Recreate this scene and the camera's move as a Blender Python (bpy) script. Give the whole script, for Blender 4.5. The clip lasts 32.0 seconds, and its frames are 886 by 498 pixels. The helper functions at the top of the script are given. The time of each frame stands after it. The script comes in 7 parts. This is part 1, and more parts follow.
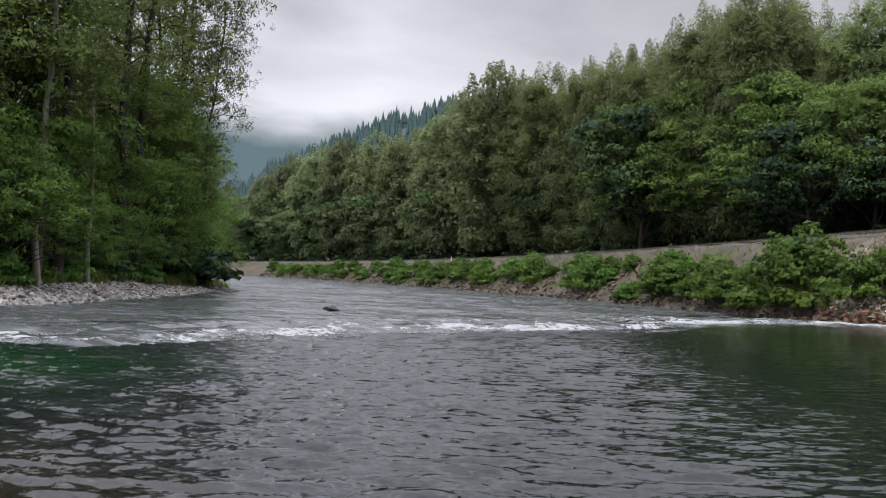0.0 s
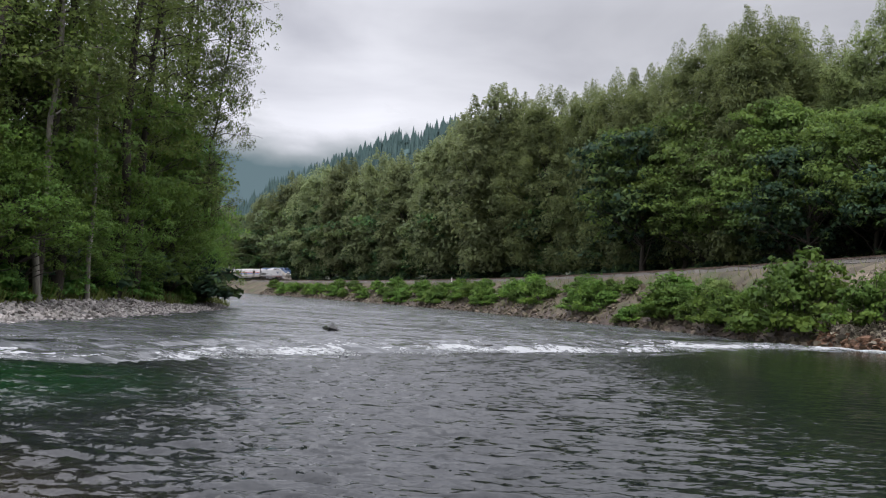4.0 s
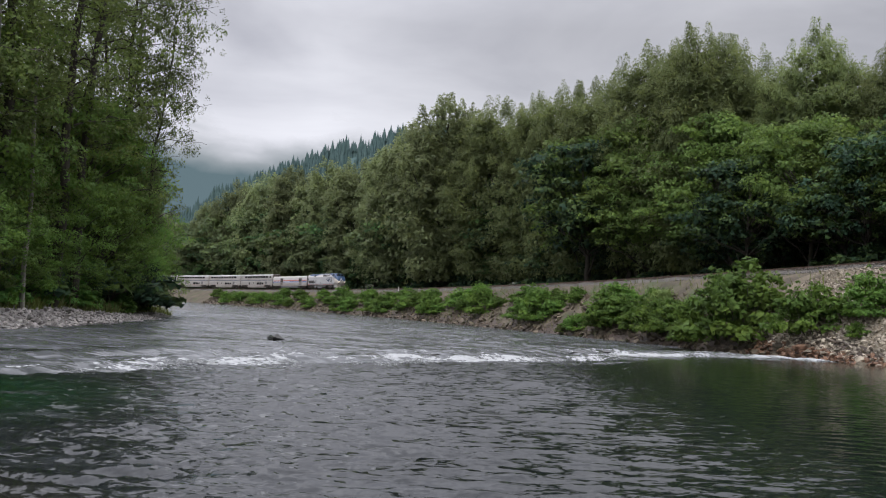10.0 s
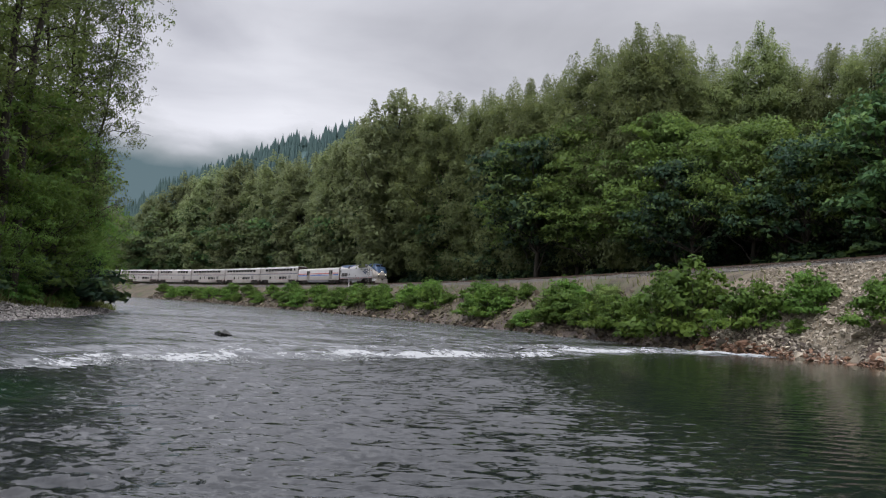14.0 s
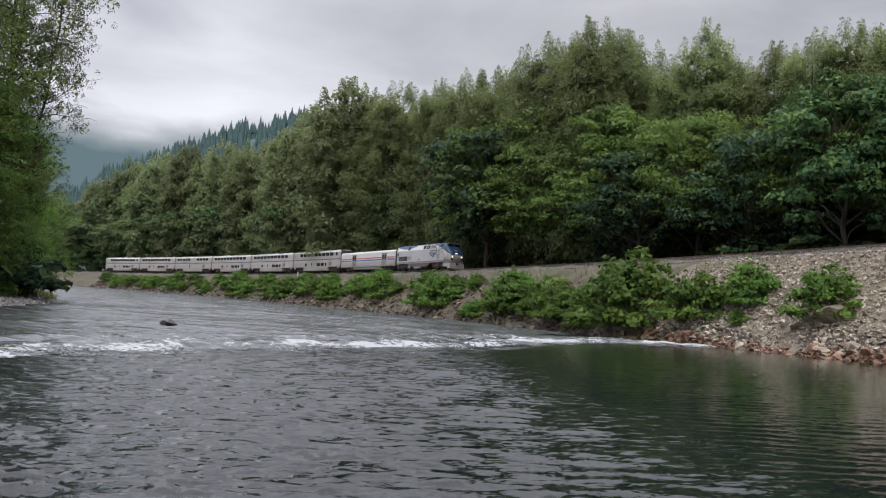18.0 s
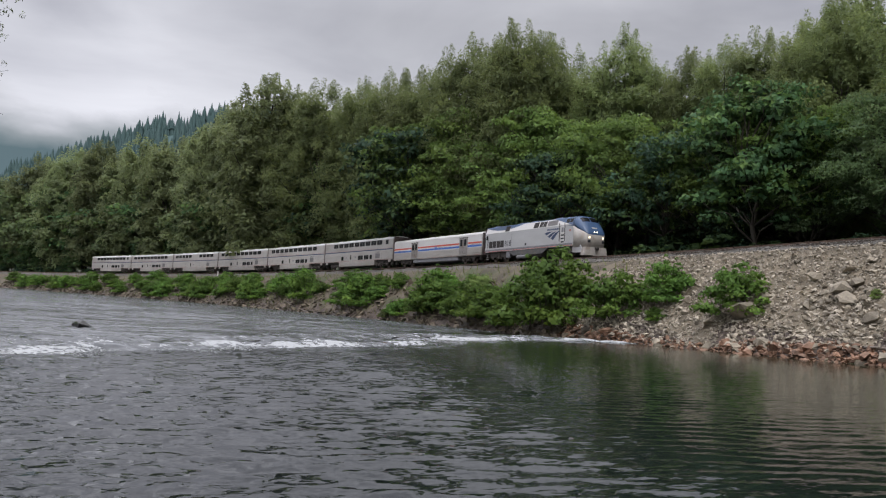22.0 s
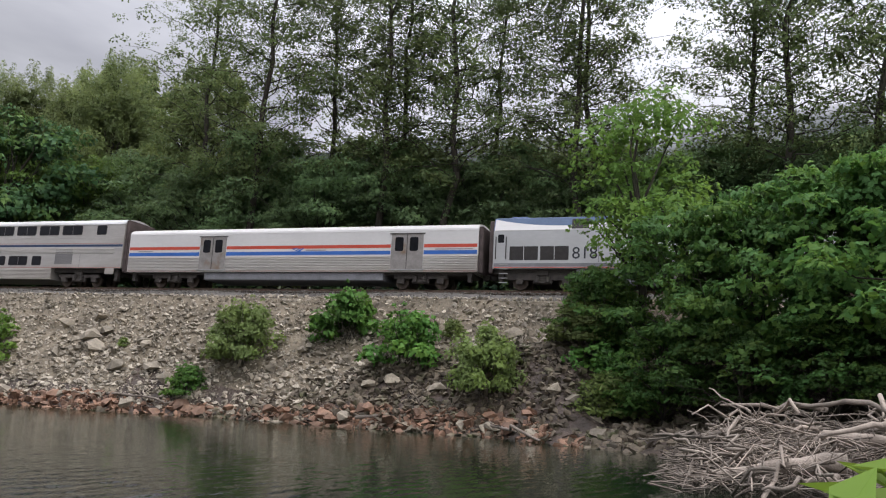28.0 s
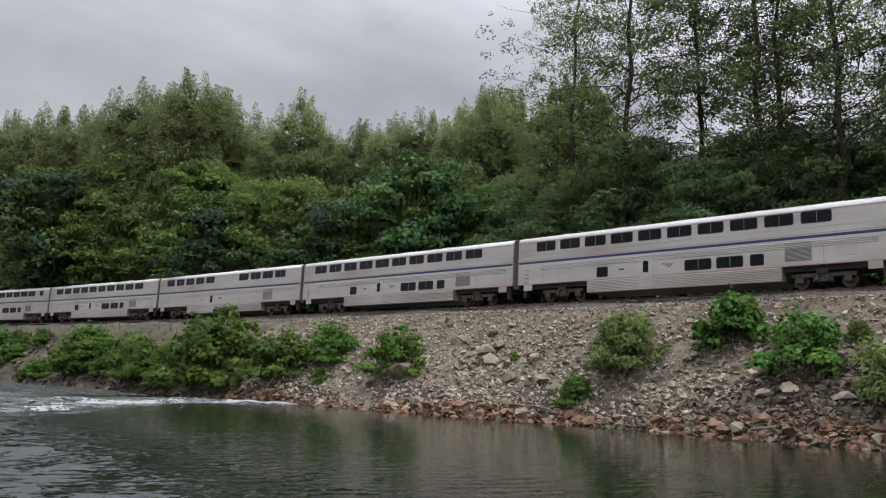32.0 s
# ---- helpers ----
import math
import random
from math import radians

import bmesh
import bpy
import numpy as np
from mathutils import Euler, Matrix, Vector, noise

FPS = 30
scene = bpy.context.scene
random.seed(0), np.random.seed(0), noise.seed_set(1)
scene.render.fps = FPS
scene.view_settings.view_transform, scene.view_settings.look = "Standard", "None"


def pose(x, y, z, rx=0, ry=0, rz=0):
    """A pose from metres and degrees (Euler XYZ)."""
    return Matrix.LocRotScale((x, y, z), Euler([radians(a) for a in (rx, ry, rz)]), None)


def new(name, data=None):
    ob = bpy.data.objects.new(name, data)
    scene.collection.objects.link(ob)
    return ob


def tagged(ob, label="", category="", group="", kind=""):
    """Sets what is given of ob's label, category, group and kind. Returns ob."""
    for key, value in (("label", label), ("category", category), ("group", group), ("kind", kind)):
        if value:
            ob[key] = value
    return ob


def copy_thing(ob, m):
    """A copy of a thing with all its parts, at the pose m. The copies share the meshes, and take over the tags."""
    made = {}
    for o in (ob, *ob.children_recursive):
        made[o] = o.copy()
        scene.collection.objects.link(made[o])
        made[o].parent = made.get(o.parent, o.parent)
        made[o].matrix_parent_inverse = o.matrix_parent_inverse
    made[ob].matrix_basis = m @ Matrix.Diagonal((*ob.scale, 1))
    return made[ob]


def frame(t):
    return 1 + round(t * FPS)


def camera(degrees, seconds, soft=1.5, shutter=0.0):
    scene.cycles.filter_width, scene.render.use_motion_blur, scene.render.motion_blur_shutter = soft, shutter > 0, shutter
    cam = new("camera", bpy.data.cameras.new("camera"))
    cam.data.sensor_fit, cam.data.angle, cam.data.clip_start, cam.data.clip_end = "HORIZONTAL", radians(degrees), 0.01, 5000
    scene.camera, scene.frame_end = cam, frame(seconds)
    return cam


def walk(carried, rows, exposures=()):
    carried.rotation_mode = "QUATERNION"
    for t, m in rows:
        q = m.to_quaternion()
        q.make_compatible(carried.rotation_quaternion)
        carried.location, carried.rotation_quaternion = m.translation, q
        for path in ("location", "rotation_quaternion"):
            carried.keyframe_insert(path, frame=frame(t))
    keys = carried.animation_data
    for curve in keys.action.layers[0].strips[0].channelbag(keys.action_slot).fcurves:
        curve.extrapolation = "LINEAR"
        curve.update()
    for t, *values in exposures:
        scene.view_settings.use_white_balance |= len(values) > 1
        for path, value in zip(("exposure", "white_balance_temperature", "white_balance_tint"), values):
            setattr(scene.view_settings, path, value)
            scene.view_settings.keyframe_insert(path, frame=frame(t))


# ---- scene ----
cam = camera(56.57, 32.0, soft=1.15)
# A hand-held camera at the water edge, panning after the train.
PATH = [
    (0.0, pose(0, 0, 1.6, 92.48, -2.27, -1.03)),
    (0.5, pose(0, 0, 1.6, 93.19, -2.21, -1.03)),
    (1.0, pose(0, 0, 1.6, 93.20, -2.24, -0.87)),
    (1.5, pose(0, 0, 1.6, 93.31, -2.45, -0.86)),
    (2.0, pose(0, 0, 1.6, 93.48, -2.63, -0.83)),
    (2.5, pose(0, 0, 1.6, 93.54, -2.72, -0.92)),
    (3.0, pose(0, 0, 1.6, 93.93, -2.86, -0.94)),
    (3.5, pose(0, 0, 1.6, 93.92, -2.92, -0.99)),
    (5.5, pose(0, 0, 1.6, 93.92, -3.09, -1.19)),
    (6.0, pose(0, 0, 1.6, 94.04, -3.07, -1.41)),
    (6.5, pose(0, 0, 1.6, 94.22, -3.05, -1.51)),
    (7.0, pose(0, 0, 1.6, 94.36, -3.09, -1.64)),
    (7.5, pose(0, 0, 1.6, 94.49, -3.07, -1.79)),
    (8.0, pose(0, 0, 1.6, 94.61, -3.12, -2.70)),
    (8.5, pose(0, 0, 1.6, 94.63, -3.21, -3.36)),
    (9.0, pose(0, 0, 1.6, 94.65, -3.23, -3.69)),
    (9.5, pose(0, 0, 1.6, 94.79, -3.09, -4.06)),
    (10.0, pose(0, 0, 1.6, 94.75, -2.95, -4.72)),
    (10.5, pose(0, 0, 1.6, 94.79, -2.93, -5.36)),
    (11.0, pose(0, 0, 1.6, 94.82, -3.10, -6.01)),
    (11.5, pose(0, 0, 1.6, 94.80, -3.23, -6.11)),
    (12.0, pose(0, 0, 1.6, 94.85, -3.18, -6.09)),
    (12.5, pose(0, 0, 1.6, 94.81, -3.25, -6.14)),
    (13.0, pose(0, 0, 1.6, 94.75, -3.17, -6.36)),
    (13.5, pose(0, 0, 1.6, 94.72, -3.11, -7.63)),
    (15.5, pose(0, 0, 1.6, 94.40, -3.06, -8.86)),
    (16.0, pose(0, 0, 1.6, 94.49, -2.99, -10.51)),
    (16.5, pose(0, 0, 1.6, 94.48, -3.13, -11.12)),
    (17.0, pose(0, 0, 1.6, 94.47, -3.20, -11.21)),
    (17.5, pose(0, 0, 1.6, 94.31, -3.26, -11.34)),
    (18.0, pose(0, 0, 1.6, 94.14, -3.24, -11.66)),
    (18.5, pose(0, 0, 1.6, 94.21, -3.13, -13.01)),
    (19.0, pose(0, 0, 1.6, 94.16, -3.00, -13.07)),
    (19.5, pose(0, 0, 1.6, 94.08, -2.85, -13.27)),
    (20.0, pose(0, 0, 1.6, 94.14, -2.66, -13.49)),
    (20.5, pose(0, 0, 1.6, 94.15, -2.67, -14.41)),
    (21.0, pose(0, 0, 1.6, 94.29, -2.88, -15.82)),
    (21.5, pose(0, 0, 1.6, 94.40, -2.89, -16.37)),
    (22.0, pose(0, 0, 1.6, 94.36, -2.87, -16.95)),
    (22.5, pose(0, 0, 1.6, 94.31, -2.78, -17.25)),
    (23.0, pose(0, 0, 1.6, 94.38, -2.83, -19.71)),
    (23.5, pose(0, 0, 1.6, 94.75, -4.54, -24.58)),
    (24.0, pose(0, 0, 1.6, 95.25, -5.04, -28.70)),
    (24.5, pose(0, 0, 1.6, 96.16, -4.78, -33.32)),
    (26.5, pose(0, 0, 1.6, 98.82, -5.00, -49.38)),
    (27.0, pose(0, 0, 1.6, 99.57, -4.04, -59.93)),
    (27.5, pose(0, 0, 1.6, 100.00, -3.31, -65.21)),
    (28.0, pose(0, 0, 1.6, 100.16, -2.87, -65.87)),
    (28.5, pose(0, 0, 1.6, 100.17, -1.96, -65.42)),
    (29.0, pose(0, 0, 1.6, 100.24, -1.39, -65.24)),
    (29.5, pose(0, 0, 1.6, 100.20, -1.18, -64.98)),
    (30.0, pose(0, 0, 1.6, 100.14, -1.28, -62.68)),
    (30.5, pose(0, 0, 1.6, 100.08, -1.39, -58.33)),
    (31.0, pose(0, 0, 1.6, 100.14, -1.13, -57.32)),
    (31.5, pose(0, 0, 1.6, 99.96, -1.79, -47.98)),
    (32.0, pose(0, 0, 1.6, 99.60, -2.53, -39.79)),
]
# the camera darkens its picture a little while the pale sky fills more of it
walk(cam, PATH, ((0.0, 0.02), (3.5, 0.04), (8.0, -0.06), (16.0, -0.11), (17.3, -0.12), (18.0, 0.0), (18.7, -0.08), (23.0, -0.14), (25.0, -0.04), (28.0, 0.05), (31.0, 0.08), (32.0, -0.17)))


# ---- light: an overcast sky, bright low over the valley ----
SUN_TURN, SUN_HIGH = 190.0, 58.0


def make_world():
    w = bpy.data.worlds.new("overcast_sky")
    scene.world = w
    w.use_nodes = True
    nt = w.node_tree
    nt.nodes.clear()
    add = nt.nodes.new
    link = nt.links.new
    sky = add("ShaderNodeTexSky")
    sky.sky_type, sky.sun_disc = "NISHITA", False
    sky.sun_elevation, sky.sun_rotation = radians(SUN_HIGH), radians(SUN_TURN)
    coord = add("ShaderNodeTexCoord")
    sep = add("ShaderNodeSeparateXYZ")
    link(coord.outputs["Generated"], sep.inputs[0])
    # cloud layers stretched along the horizon
    stretch = add("ShaderNodeMapping")
    stretch.inputs["Scale"].default_value = (1.6, 1.6, 5.0)
    link(coord.outputs["Generated"], stretch.inputs["Vector"])
    big = add("ShaderNodeTexNoise")
    big.inputs["Scale"].default_value, big.inputs["Detail"].default_value = 1.5, 6.0
    big.inputs["Roughness"].default_value, big.inputs["Distortion"].default_value = 0.52, 0.35
    link(stretch.outputs[0], big.inputs["Vector"])
    ramp = add("ShaderNodeValToRGB")
    ramp.color_ramp.elements[0].position, ramp.color_ramp.elements[0].color = 0.30, (0.42, 0.425, 0.485, 1)
    ramp.color_ramp.elements[1].position, ramp.color_ramp.elements[1].color = 0.68, (0.745, 0.75, 0.81, 1)
    link(big.outputs["Fac"], ramp.inputs[0])
    # the sky brightens towards the zenith, as overcast skies do, with a pale band low over the valley
    high = add("ShaderNodeValToRGB")
    els = high.color_ramp.elements
    els[0].position, els[0].color = 0.0, (1.28, 1.28, 1.28, 1)
    els[1].position, els[1].color = 1.0, (5.0, 5.0, 5.0, 1)
    for at, v in ((0.19, 1.24), (0.34, 1.05), (0.40, 1.35), (0.46, 1.8), (0.55, 2.5)):
        e = els.new(at)
        e.color = (v, v, v, 1)
    link(sep.outputs["Z"], high.inputs[0])
    # the cloud is thinner to the east and at the head of the valley
    half = add("ShaderNodeMath")
    half.operation = "MULTIPLY_ADD"
    half.inputs[1].default_value, half.inputs[2].default_value = 0.5, 0.5
    link(sep.outputs["X"], half.inputs[0])
    east = add("ShaderNodeValToRGB")
    steps = east.color_ramp.elements
    steps[0].position, steps[0].color = 0.0, (1, 1, 1, 1)
    steps[1].position, steps[1].color = 1.0, (1.36, 1.36, 1.36, 1)
    for at, v in ((0.46, 1.09), (0.60, 0.82), (0.76, 0.79), (0.90, 1.24)):
        e = steps.new(at)
        e.color = (v, v, v, 1)
    link(half.outputs[0], east.inputs[0])
    mul = add("ShaderNodeMix")
    mul.data_type, mul.blend_type = "RGBA", "MULTIPLY"
    mul.inputs["Factor"].default_value = 1.0
    link(ramp.outputs[0], mul.inputs["A"])
    link(high.outputs[0], mul.inputs["B"])
    cloud = add("ShaderNodeBackground")
    link(east.outputs[0], cloud.inputs["Strength"])
    link(mul.outputs["Result"], cloud.inputs["Color"])
    clear = add("ShaderNodeBackground")
    clear.inputs["Strength"].default_value = 0.08
    link(sky.outputs[0], clear.inputs["Color"])
    mix = add("ShaderNodeMixShader")
    mix.inputs[0].default_value = 0.94
    link(clear.outputs[0], mix.inputs[1])
    link(cloud.outputs[0], mix.inputs[2])
    out = add("ShaderNodeOutputWorld")
    link(mix.outputs[0], out.inputs["Surface"])


make_world()
sun = new("sun", bpy.data.lights.new("sun", "SUN"))
sun.data.energy, sun.data.angle, sun.data.color = 1.25, radians(40), (1.0, 0.97, 0.92)
sun.rotation_euler = (radians(90 - SUN_HIGH), 0, radians(180 - SUN_TURN))
scene.view_settings.exposure = 0.0


# ---- materials ----
def material(name, colour, rough=0.7, metal=0.0, spread=0.25, scale=3.0, fine=40.0, bump=0.2, stain=None, stain_amount=0.0,
             per_object=0.0, per_island=0.0, space="Object", stretch=(1, 1, 1), bump_size=0.02, specular=0.5):
    """A principled surface whose colour varies at two scales, with fine relief, and from piece to piece."""
    m = bpy.data.materials.new(name)
    m.use_nodes = True
    nt = m.node_tree
    add, link = nt.nodes.new, nt.links.new
    b = nt.nodes["Principled BSDF"]
    b.inputs["Roughness"].default_value, b.inputs["Metallic"].default_value = rough, metal
    b.inputs["Specular IOR Level"].default_value = specular
    coord = add("ShaderNodeTexCoord")
    mp = add("ShaderNodeMapping")
    mp.inputs["Scale"].default_value = stretch
    link(coord.outputs[space], mp.inputs["Vector"])
    n1, n2 = add("ShaderNodeTexNoise"), add("ShaderNodeTexNoise")
    n1.inputs["Scale"].default_value, n1.inputs["Detail"].default_value = scale, 4
    n2.inputs["Scale"].default_value, n2.inputs["Detail"].default_value = fine, 3
    for n in (n1, n2):
        link(mp.outputs[0], n.inputs["Vector"])
    avg = add("ShaderNodeMath")
    avg.operation = "MULTIPLY_ADD"
    link(n1.outputs["Fac"], avg.inputs[0])
    avg.inputs[1].default_value = 1.4
    half = add("ShaderNodeMath")
    half.operation = "MULTIPLY_ADD"
    link(n2.outputs["Fac"], half.inputs[0])
    half.inputs[1].default_value, half.inputs[2].default_value = 0.7, -0.55
    link(half.outputs[0], avg.inputs[2])
    ramp = add("ShaderNodeValToRGB")
    c = Vector(colour)
    ramp.color_ramp.elements[0].color = (*(c * (1 - spread)), 1)
    ramp.color_ramp.elements[1].color = (*(c * (1 + spread)), 1)
    ramp.color_ramp.elements[0].position, ramp.color_ramp.elements[1].position = 0.2, 0.8
    link(avg.outputs[0], ramp.inputs[0])
    last = ramp.outputs[0]
    if stain:
        n3 = add("ShaderNodeTexNoise")
        n3.inputs["Scale"].default_value, n3.inputs["Detail"].default_value = scale * 0.6, 5
        link(mp.outputs[0], n3.inputs["Vector"])
        r3 = add("ShaderNodeValToRGB")
        r3.color_ramp.elements[0].position, r3.color_ramp.elements[1].position = 0.66 - stain_amount * 0.35, 0.72
        link(n3.outputs["Fac"], r3.inputs[0])
        mx = add("ShaderNodeMix")
        mx.data_type = "RGBA"
        link(r3.outputs[0], mx.inputs["Factor"])
        link(last, mx.inputs["A"])
        mx.inputs["B"].default_value = (*stain, 1)
        last = mx.outputs["Result"]
    for amount, kind, socket in ((per_object, "ShaderNodeObjectInfo", "Random"), (per_island, "ShaderNodeNewGeometry", "Random Per Island")):
        if amount:
            info = add(kind)
            hsv = add("ShaderNodeHueSaturation")
            rng = add("ShaderNodeMapRange")
            rng.inputs["To Min"].default_value, rng.inputs["To Max"].default_value = 1 - amount, 1 + amount
            link(info.outputs[socket], rng.inputs["Value"])
            link(rng.outputs[0], hsv.inputs["Value"])
            link(last, hsv.inputs["Color"])
            last = hsv.outputs[0]
    link(last, b.inputs["Base Color"])
    if bump:
        bp = add("ShaderNodeBump")
        bp.inputs["Strength"].default_value, bp.inputs["Distance"].default_value = bump, bump_size
        link(avg.outputs[0], bp.inputs["Height"])
        link(bp.outputs[0], b.inputs["Normal"])
    return m


def leaf_material(name, colour, spread=0.35, through_light=0.30, warm=(0.10, 0.14, 0.02), round_off=3.6):
    """Leaves: dull gloss, some light through them, hue and value varying leaf by leaf and clump by clump."""
    m = bpy.data.materials.new(name)
    m.use_nodes = True
    nt = m.node_tree
    nt.nodes.clear()
    add, link = nt.nodes.new, nt.links.new
    geo = add("ShaderNodeNewGeometry")
    coord = add("ShaderNodeTexCoord")
    n = add("ShaderNodeTexNoise")
    n.inputs["Scale"].default_value, n.inputs["Detail"].default_value = 0.35, 3
    link(coord.outputs["Object"], n.inputs["Vector"])
    tone = add("ShaderNodeMath")
    tone.operation = "MULTIPLY_ADD"
    link(geo.outputs["Random Per Island"], tone.inputs[0])
    tone.inputs[1].default_value = 0.26
    drift = add("ShaderNodeMath")
    drift.operation = "MULTIPLY_ADD"
    drift.inputs[1].default_value, drift.inputs[2].default_value = 1.3, 0.0
    link(n.outputs["Fac"], drift.inputs[0])
    link(drift.outputs[0], tone.inputs[2])
    ramp = add("ShaderNodeValToRGB")
    c, w = Vector(colour), Vector(warm)
    els = ramp.color_ramp.elements
    els[0].position, els[0].color = 0.35, (*(c * (1 - spread)), 1)
    els[1].position, els[1].color = 1.15, (*(c.lerp(w, 0.5) * (1 + spread)), 1)
    e = els.new(0.72)
    e.color = (*c, 1)
    link(tone.outputs[0], ramp.inputs[0])
    info = add("ShaderNodeObjectInfo")
    hsv = add("ShaderNodeHueSaturation")
    for key, socket, lo, hi in (("Value", "v", 0.72, 1.26), ("Hue", "h", 0.488, 0.506)):
        rng = add("ShaderNodeMapRange")
        rng.inputs["To Min"].default_value, rng.inputs["To Max"].default_value = lo, hi
        link(info.outputs["Random"], rng.inputs["Value"])
        link(rng.outputs[0], hsv.inputs[key])
    link(ramp.outputs[0], hsv.inputs["Color"])
    swell = add("ShaderNodeAttribute")
    swell.attribute_name = "swell"
    turn = add("ShaderNodeVectorTransform")
    turn.vector_type, turn.convert_from, turn.convert_to = "VECTOR", "OBJECT", "WORLD"
    link(swell.outputs["Vector"], turn.inputs[0])
    soft = add("ShaderNodeVectorMath")
    soft.operation = "SCALE"
    soft.inputs["Scale"].default_value = round_off
    link(turn.outputs[0], soft.inputs[0])
    both = add("ShaderNodeVectorMath")
    both.operation = "ADD"
    link(geo.outputs["Normal"], both.inputs[0])
    link(soft.outputs[0], both.inputs[1])
    unit = add("ShaderNodeVectorMath")
    unit.operation = "NORMALIZE"
    link(both.outputs[0], unit.inputs[0])
    b = add("ShaderNodeBsdfPrincipled")
    b.inputs["Roughness"].default_value, b.inputs["Specular IOR Level"].default_value = 0.6, 0.14
    link(hsv.outputs[0], b.inputs["Base Color"])
    link(unit.outputs[0], b.inputs["Normal"])
    tr = add("ShaderNodeBsdfTranslucent")
    lit = add("ShaderNodeMix")
    lit.data_type, lit.blend_type = "RGBA", "MULTIPLY"
    lit.inputs["Factor"].default_value = 1.0
    lit.inputs["B"].default_value = (1.6, 1.5, 1.0, 1)
    link(hsv.outputs[0], lit.inputs["A"])
    link(lit.outputs["Result"], tr.inputs["Color"])
    mix = add("ShaderNodeMixShader")
    mix.inputs[0].default_value = through_light
    link(b.outputs[0], mix.inputs[1])
    link(tr.outputs[0], mix.inputs[2])
    out = add("ShaderNodeOutputMaterial")
    link(mix.outputs[0], out.inputs["Surface"])
    return m


def water_material(name, calm, foam=False):
    """River water over a dark green bed. Ripples ride with the sheet; where they are strong or weak stays with the place."""
    m = bpy.data.materials.new(name)
    m.use_nodes = True
    nt = m.node_tree
    add, link = nt.nodes.new, nt.links.new
    b = nt.nodes["Principled BSDF"]
    b.inputs["IOR"].default_value = 1.43 if calm else 1.40
    b.inputs["Roughness"].default_value = 0.035
    coord, geo = add("ShaderNodeTexCoord"), add("ShaderNodeNewGeometry")

    def waves(scale, stretch, detail, rough=0.5, turn=0.0, distortion=0.4, out="Fac"):
        mp = add("ShaderNodeMapping")
        mp.inputs["Scale"].default_value = stretch
        mp.inputs["Rotation"].default_value = (0, 0, turn)
        link(coord.outputs["Object"], mp.inputs["Vector"])
        n = add("ShaderNodeTexNoise")
        n.inputs["Scale"].default_value, n.inputs["Detail"].default_value = scale, detail
        n.inputs["Roughness"].default_value, n.inputs["Distortion"].default_value = rough, distortion
        link(mp.outputs[0], n.inputs["Vector"])
        return n.outputs[out]

    def vector(op, a, bb):
        n = add("ShaderNodeVectorMath")
        n.operation = op
        for i, v in enumerate((a, bb)):
            if isinstance(v, tuple):
                n.inputs[i].default_value = v
            elif v is not None:
                link(v, n.inputs[i])
        return n

    def maths(op, a, bb, c=None):
        n = add("ShaderNodeMath")
        n.operation = op
        for i, v in enumerate((a, bb, c)):
            if v is None:
                continue
            if isinstance(v, (int, float)):
                n.inputs[i].default_value = v
            else:
                link(v, n.inputs[i])
        return n.outputs[0]

    # slopes of long and short wavelets, steeper along the stream than across it
    grow = 1.0 if calm else 1.3
    slopes = None
    fine = ((3.2, (0.4, 1.7, 1), 0.30, 0.12, 2), (6.5, (0.5, 1.6, 1), 0.55, 0.1, 0), (13.0, (0.6, 1.5, 1), 0.55, -0.1, 1))
    coarse = ((0.22, (0.45, 1.8, 1), 0.45, 0.1, 3), (0.7, (0.6, 1.4, 1), 0.40, 0.2, 0), (1.9, (0.55, 1.5, 1), 0.70, -0.1, 1), (4.6, (0.6, 1.4, 1), 0.55, 0.25, 2))
    for scale, stretch, amount, turn, seed in (fine if calm else coarse):
        c = waves(scale * grow, stretch, 1.0, 0.4, turn, 1.0, "Color")
        v = vector("MULTIPLY", vector("SUBTRACT", c, (0.5, 0.5, 0.5)).outputs[0], (amount * 0.7, amount * 1.15, 0.0)).outputs[0]
        slopes = v if slopes is None else vector("ADD", slopes, v).outputs[0]
    # where the water is quick and where it is calm
    sep = add("ShaderNodeSeparateXYZ")
    link(geo.outputs["Position"], sep.inputs[0])
    patch = add("ShaderNodeTexNoise")
    patch.inputs["Scale"].default_value, patch.inputs["Detail"].default_value = 0.10, 3
    link(geo.outputs["Position"], patch.inputs["Vector"])
    if calm:
        east = maths("MULTIPLY_ADD", maths("MULTIPLY_ADD", sep.outputs["Y"], -0.22, sep.outputs["X"]), -0.18, 0.86)
        quick = maths("MULTIPLY_ADD", patch.outputs["Fac"], 0.9, maths("SUBTRACT", east, 0.30))
        clamp = add("ShaderNodeClamp")
        clamp.inputs["Min"].default_value, clamp.inputs["Max"].default_value = 0.22, 1.25
        # a slack eddy under the near gravel bar lies smooth and green
        away = vector("DISTANCE", geo.outputs["Position"], (-8.3, 13.6, 0.0))
        slack = add("ShaderNodeMapRange")
        slack.inputs["From Min"].default_value, slack.inputs["From Max"].default_value = 5.0, 1.8
        link(maths("MULTIPLY_ADD", patch.outputs["Fac"], 3.0, maths("SUBTRACT", away.outputs["Value"], 1.5)), slack.inputs["Value"])
        link(maths("MULTIPLY_ADD", slack.outputs[0], -0.75, quick), clamp.inputs["Value"])
        strength = clamp.outputs[0]
    else:
        strength = maths("MULTIPLY_ADD", patch.outputs["Fac"], 1.2, 0.5)
    steep = vector("SCALE", slopes, None)
    link(strength, steep.inputs["Scale"])
    # the wavelets run against the stream: their faces are longer on the downstream side
    lean = vector("SCALE", None, None)
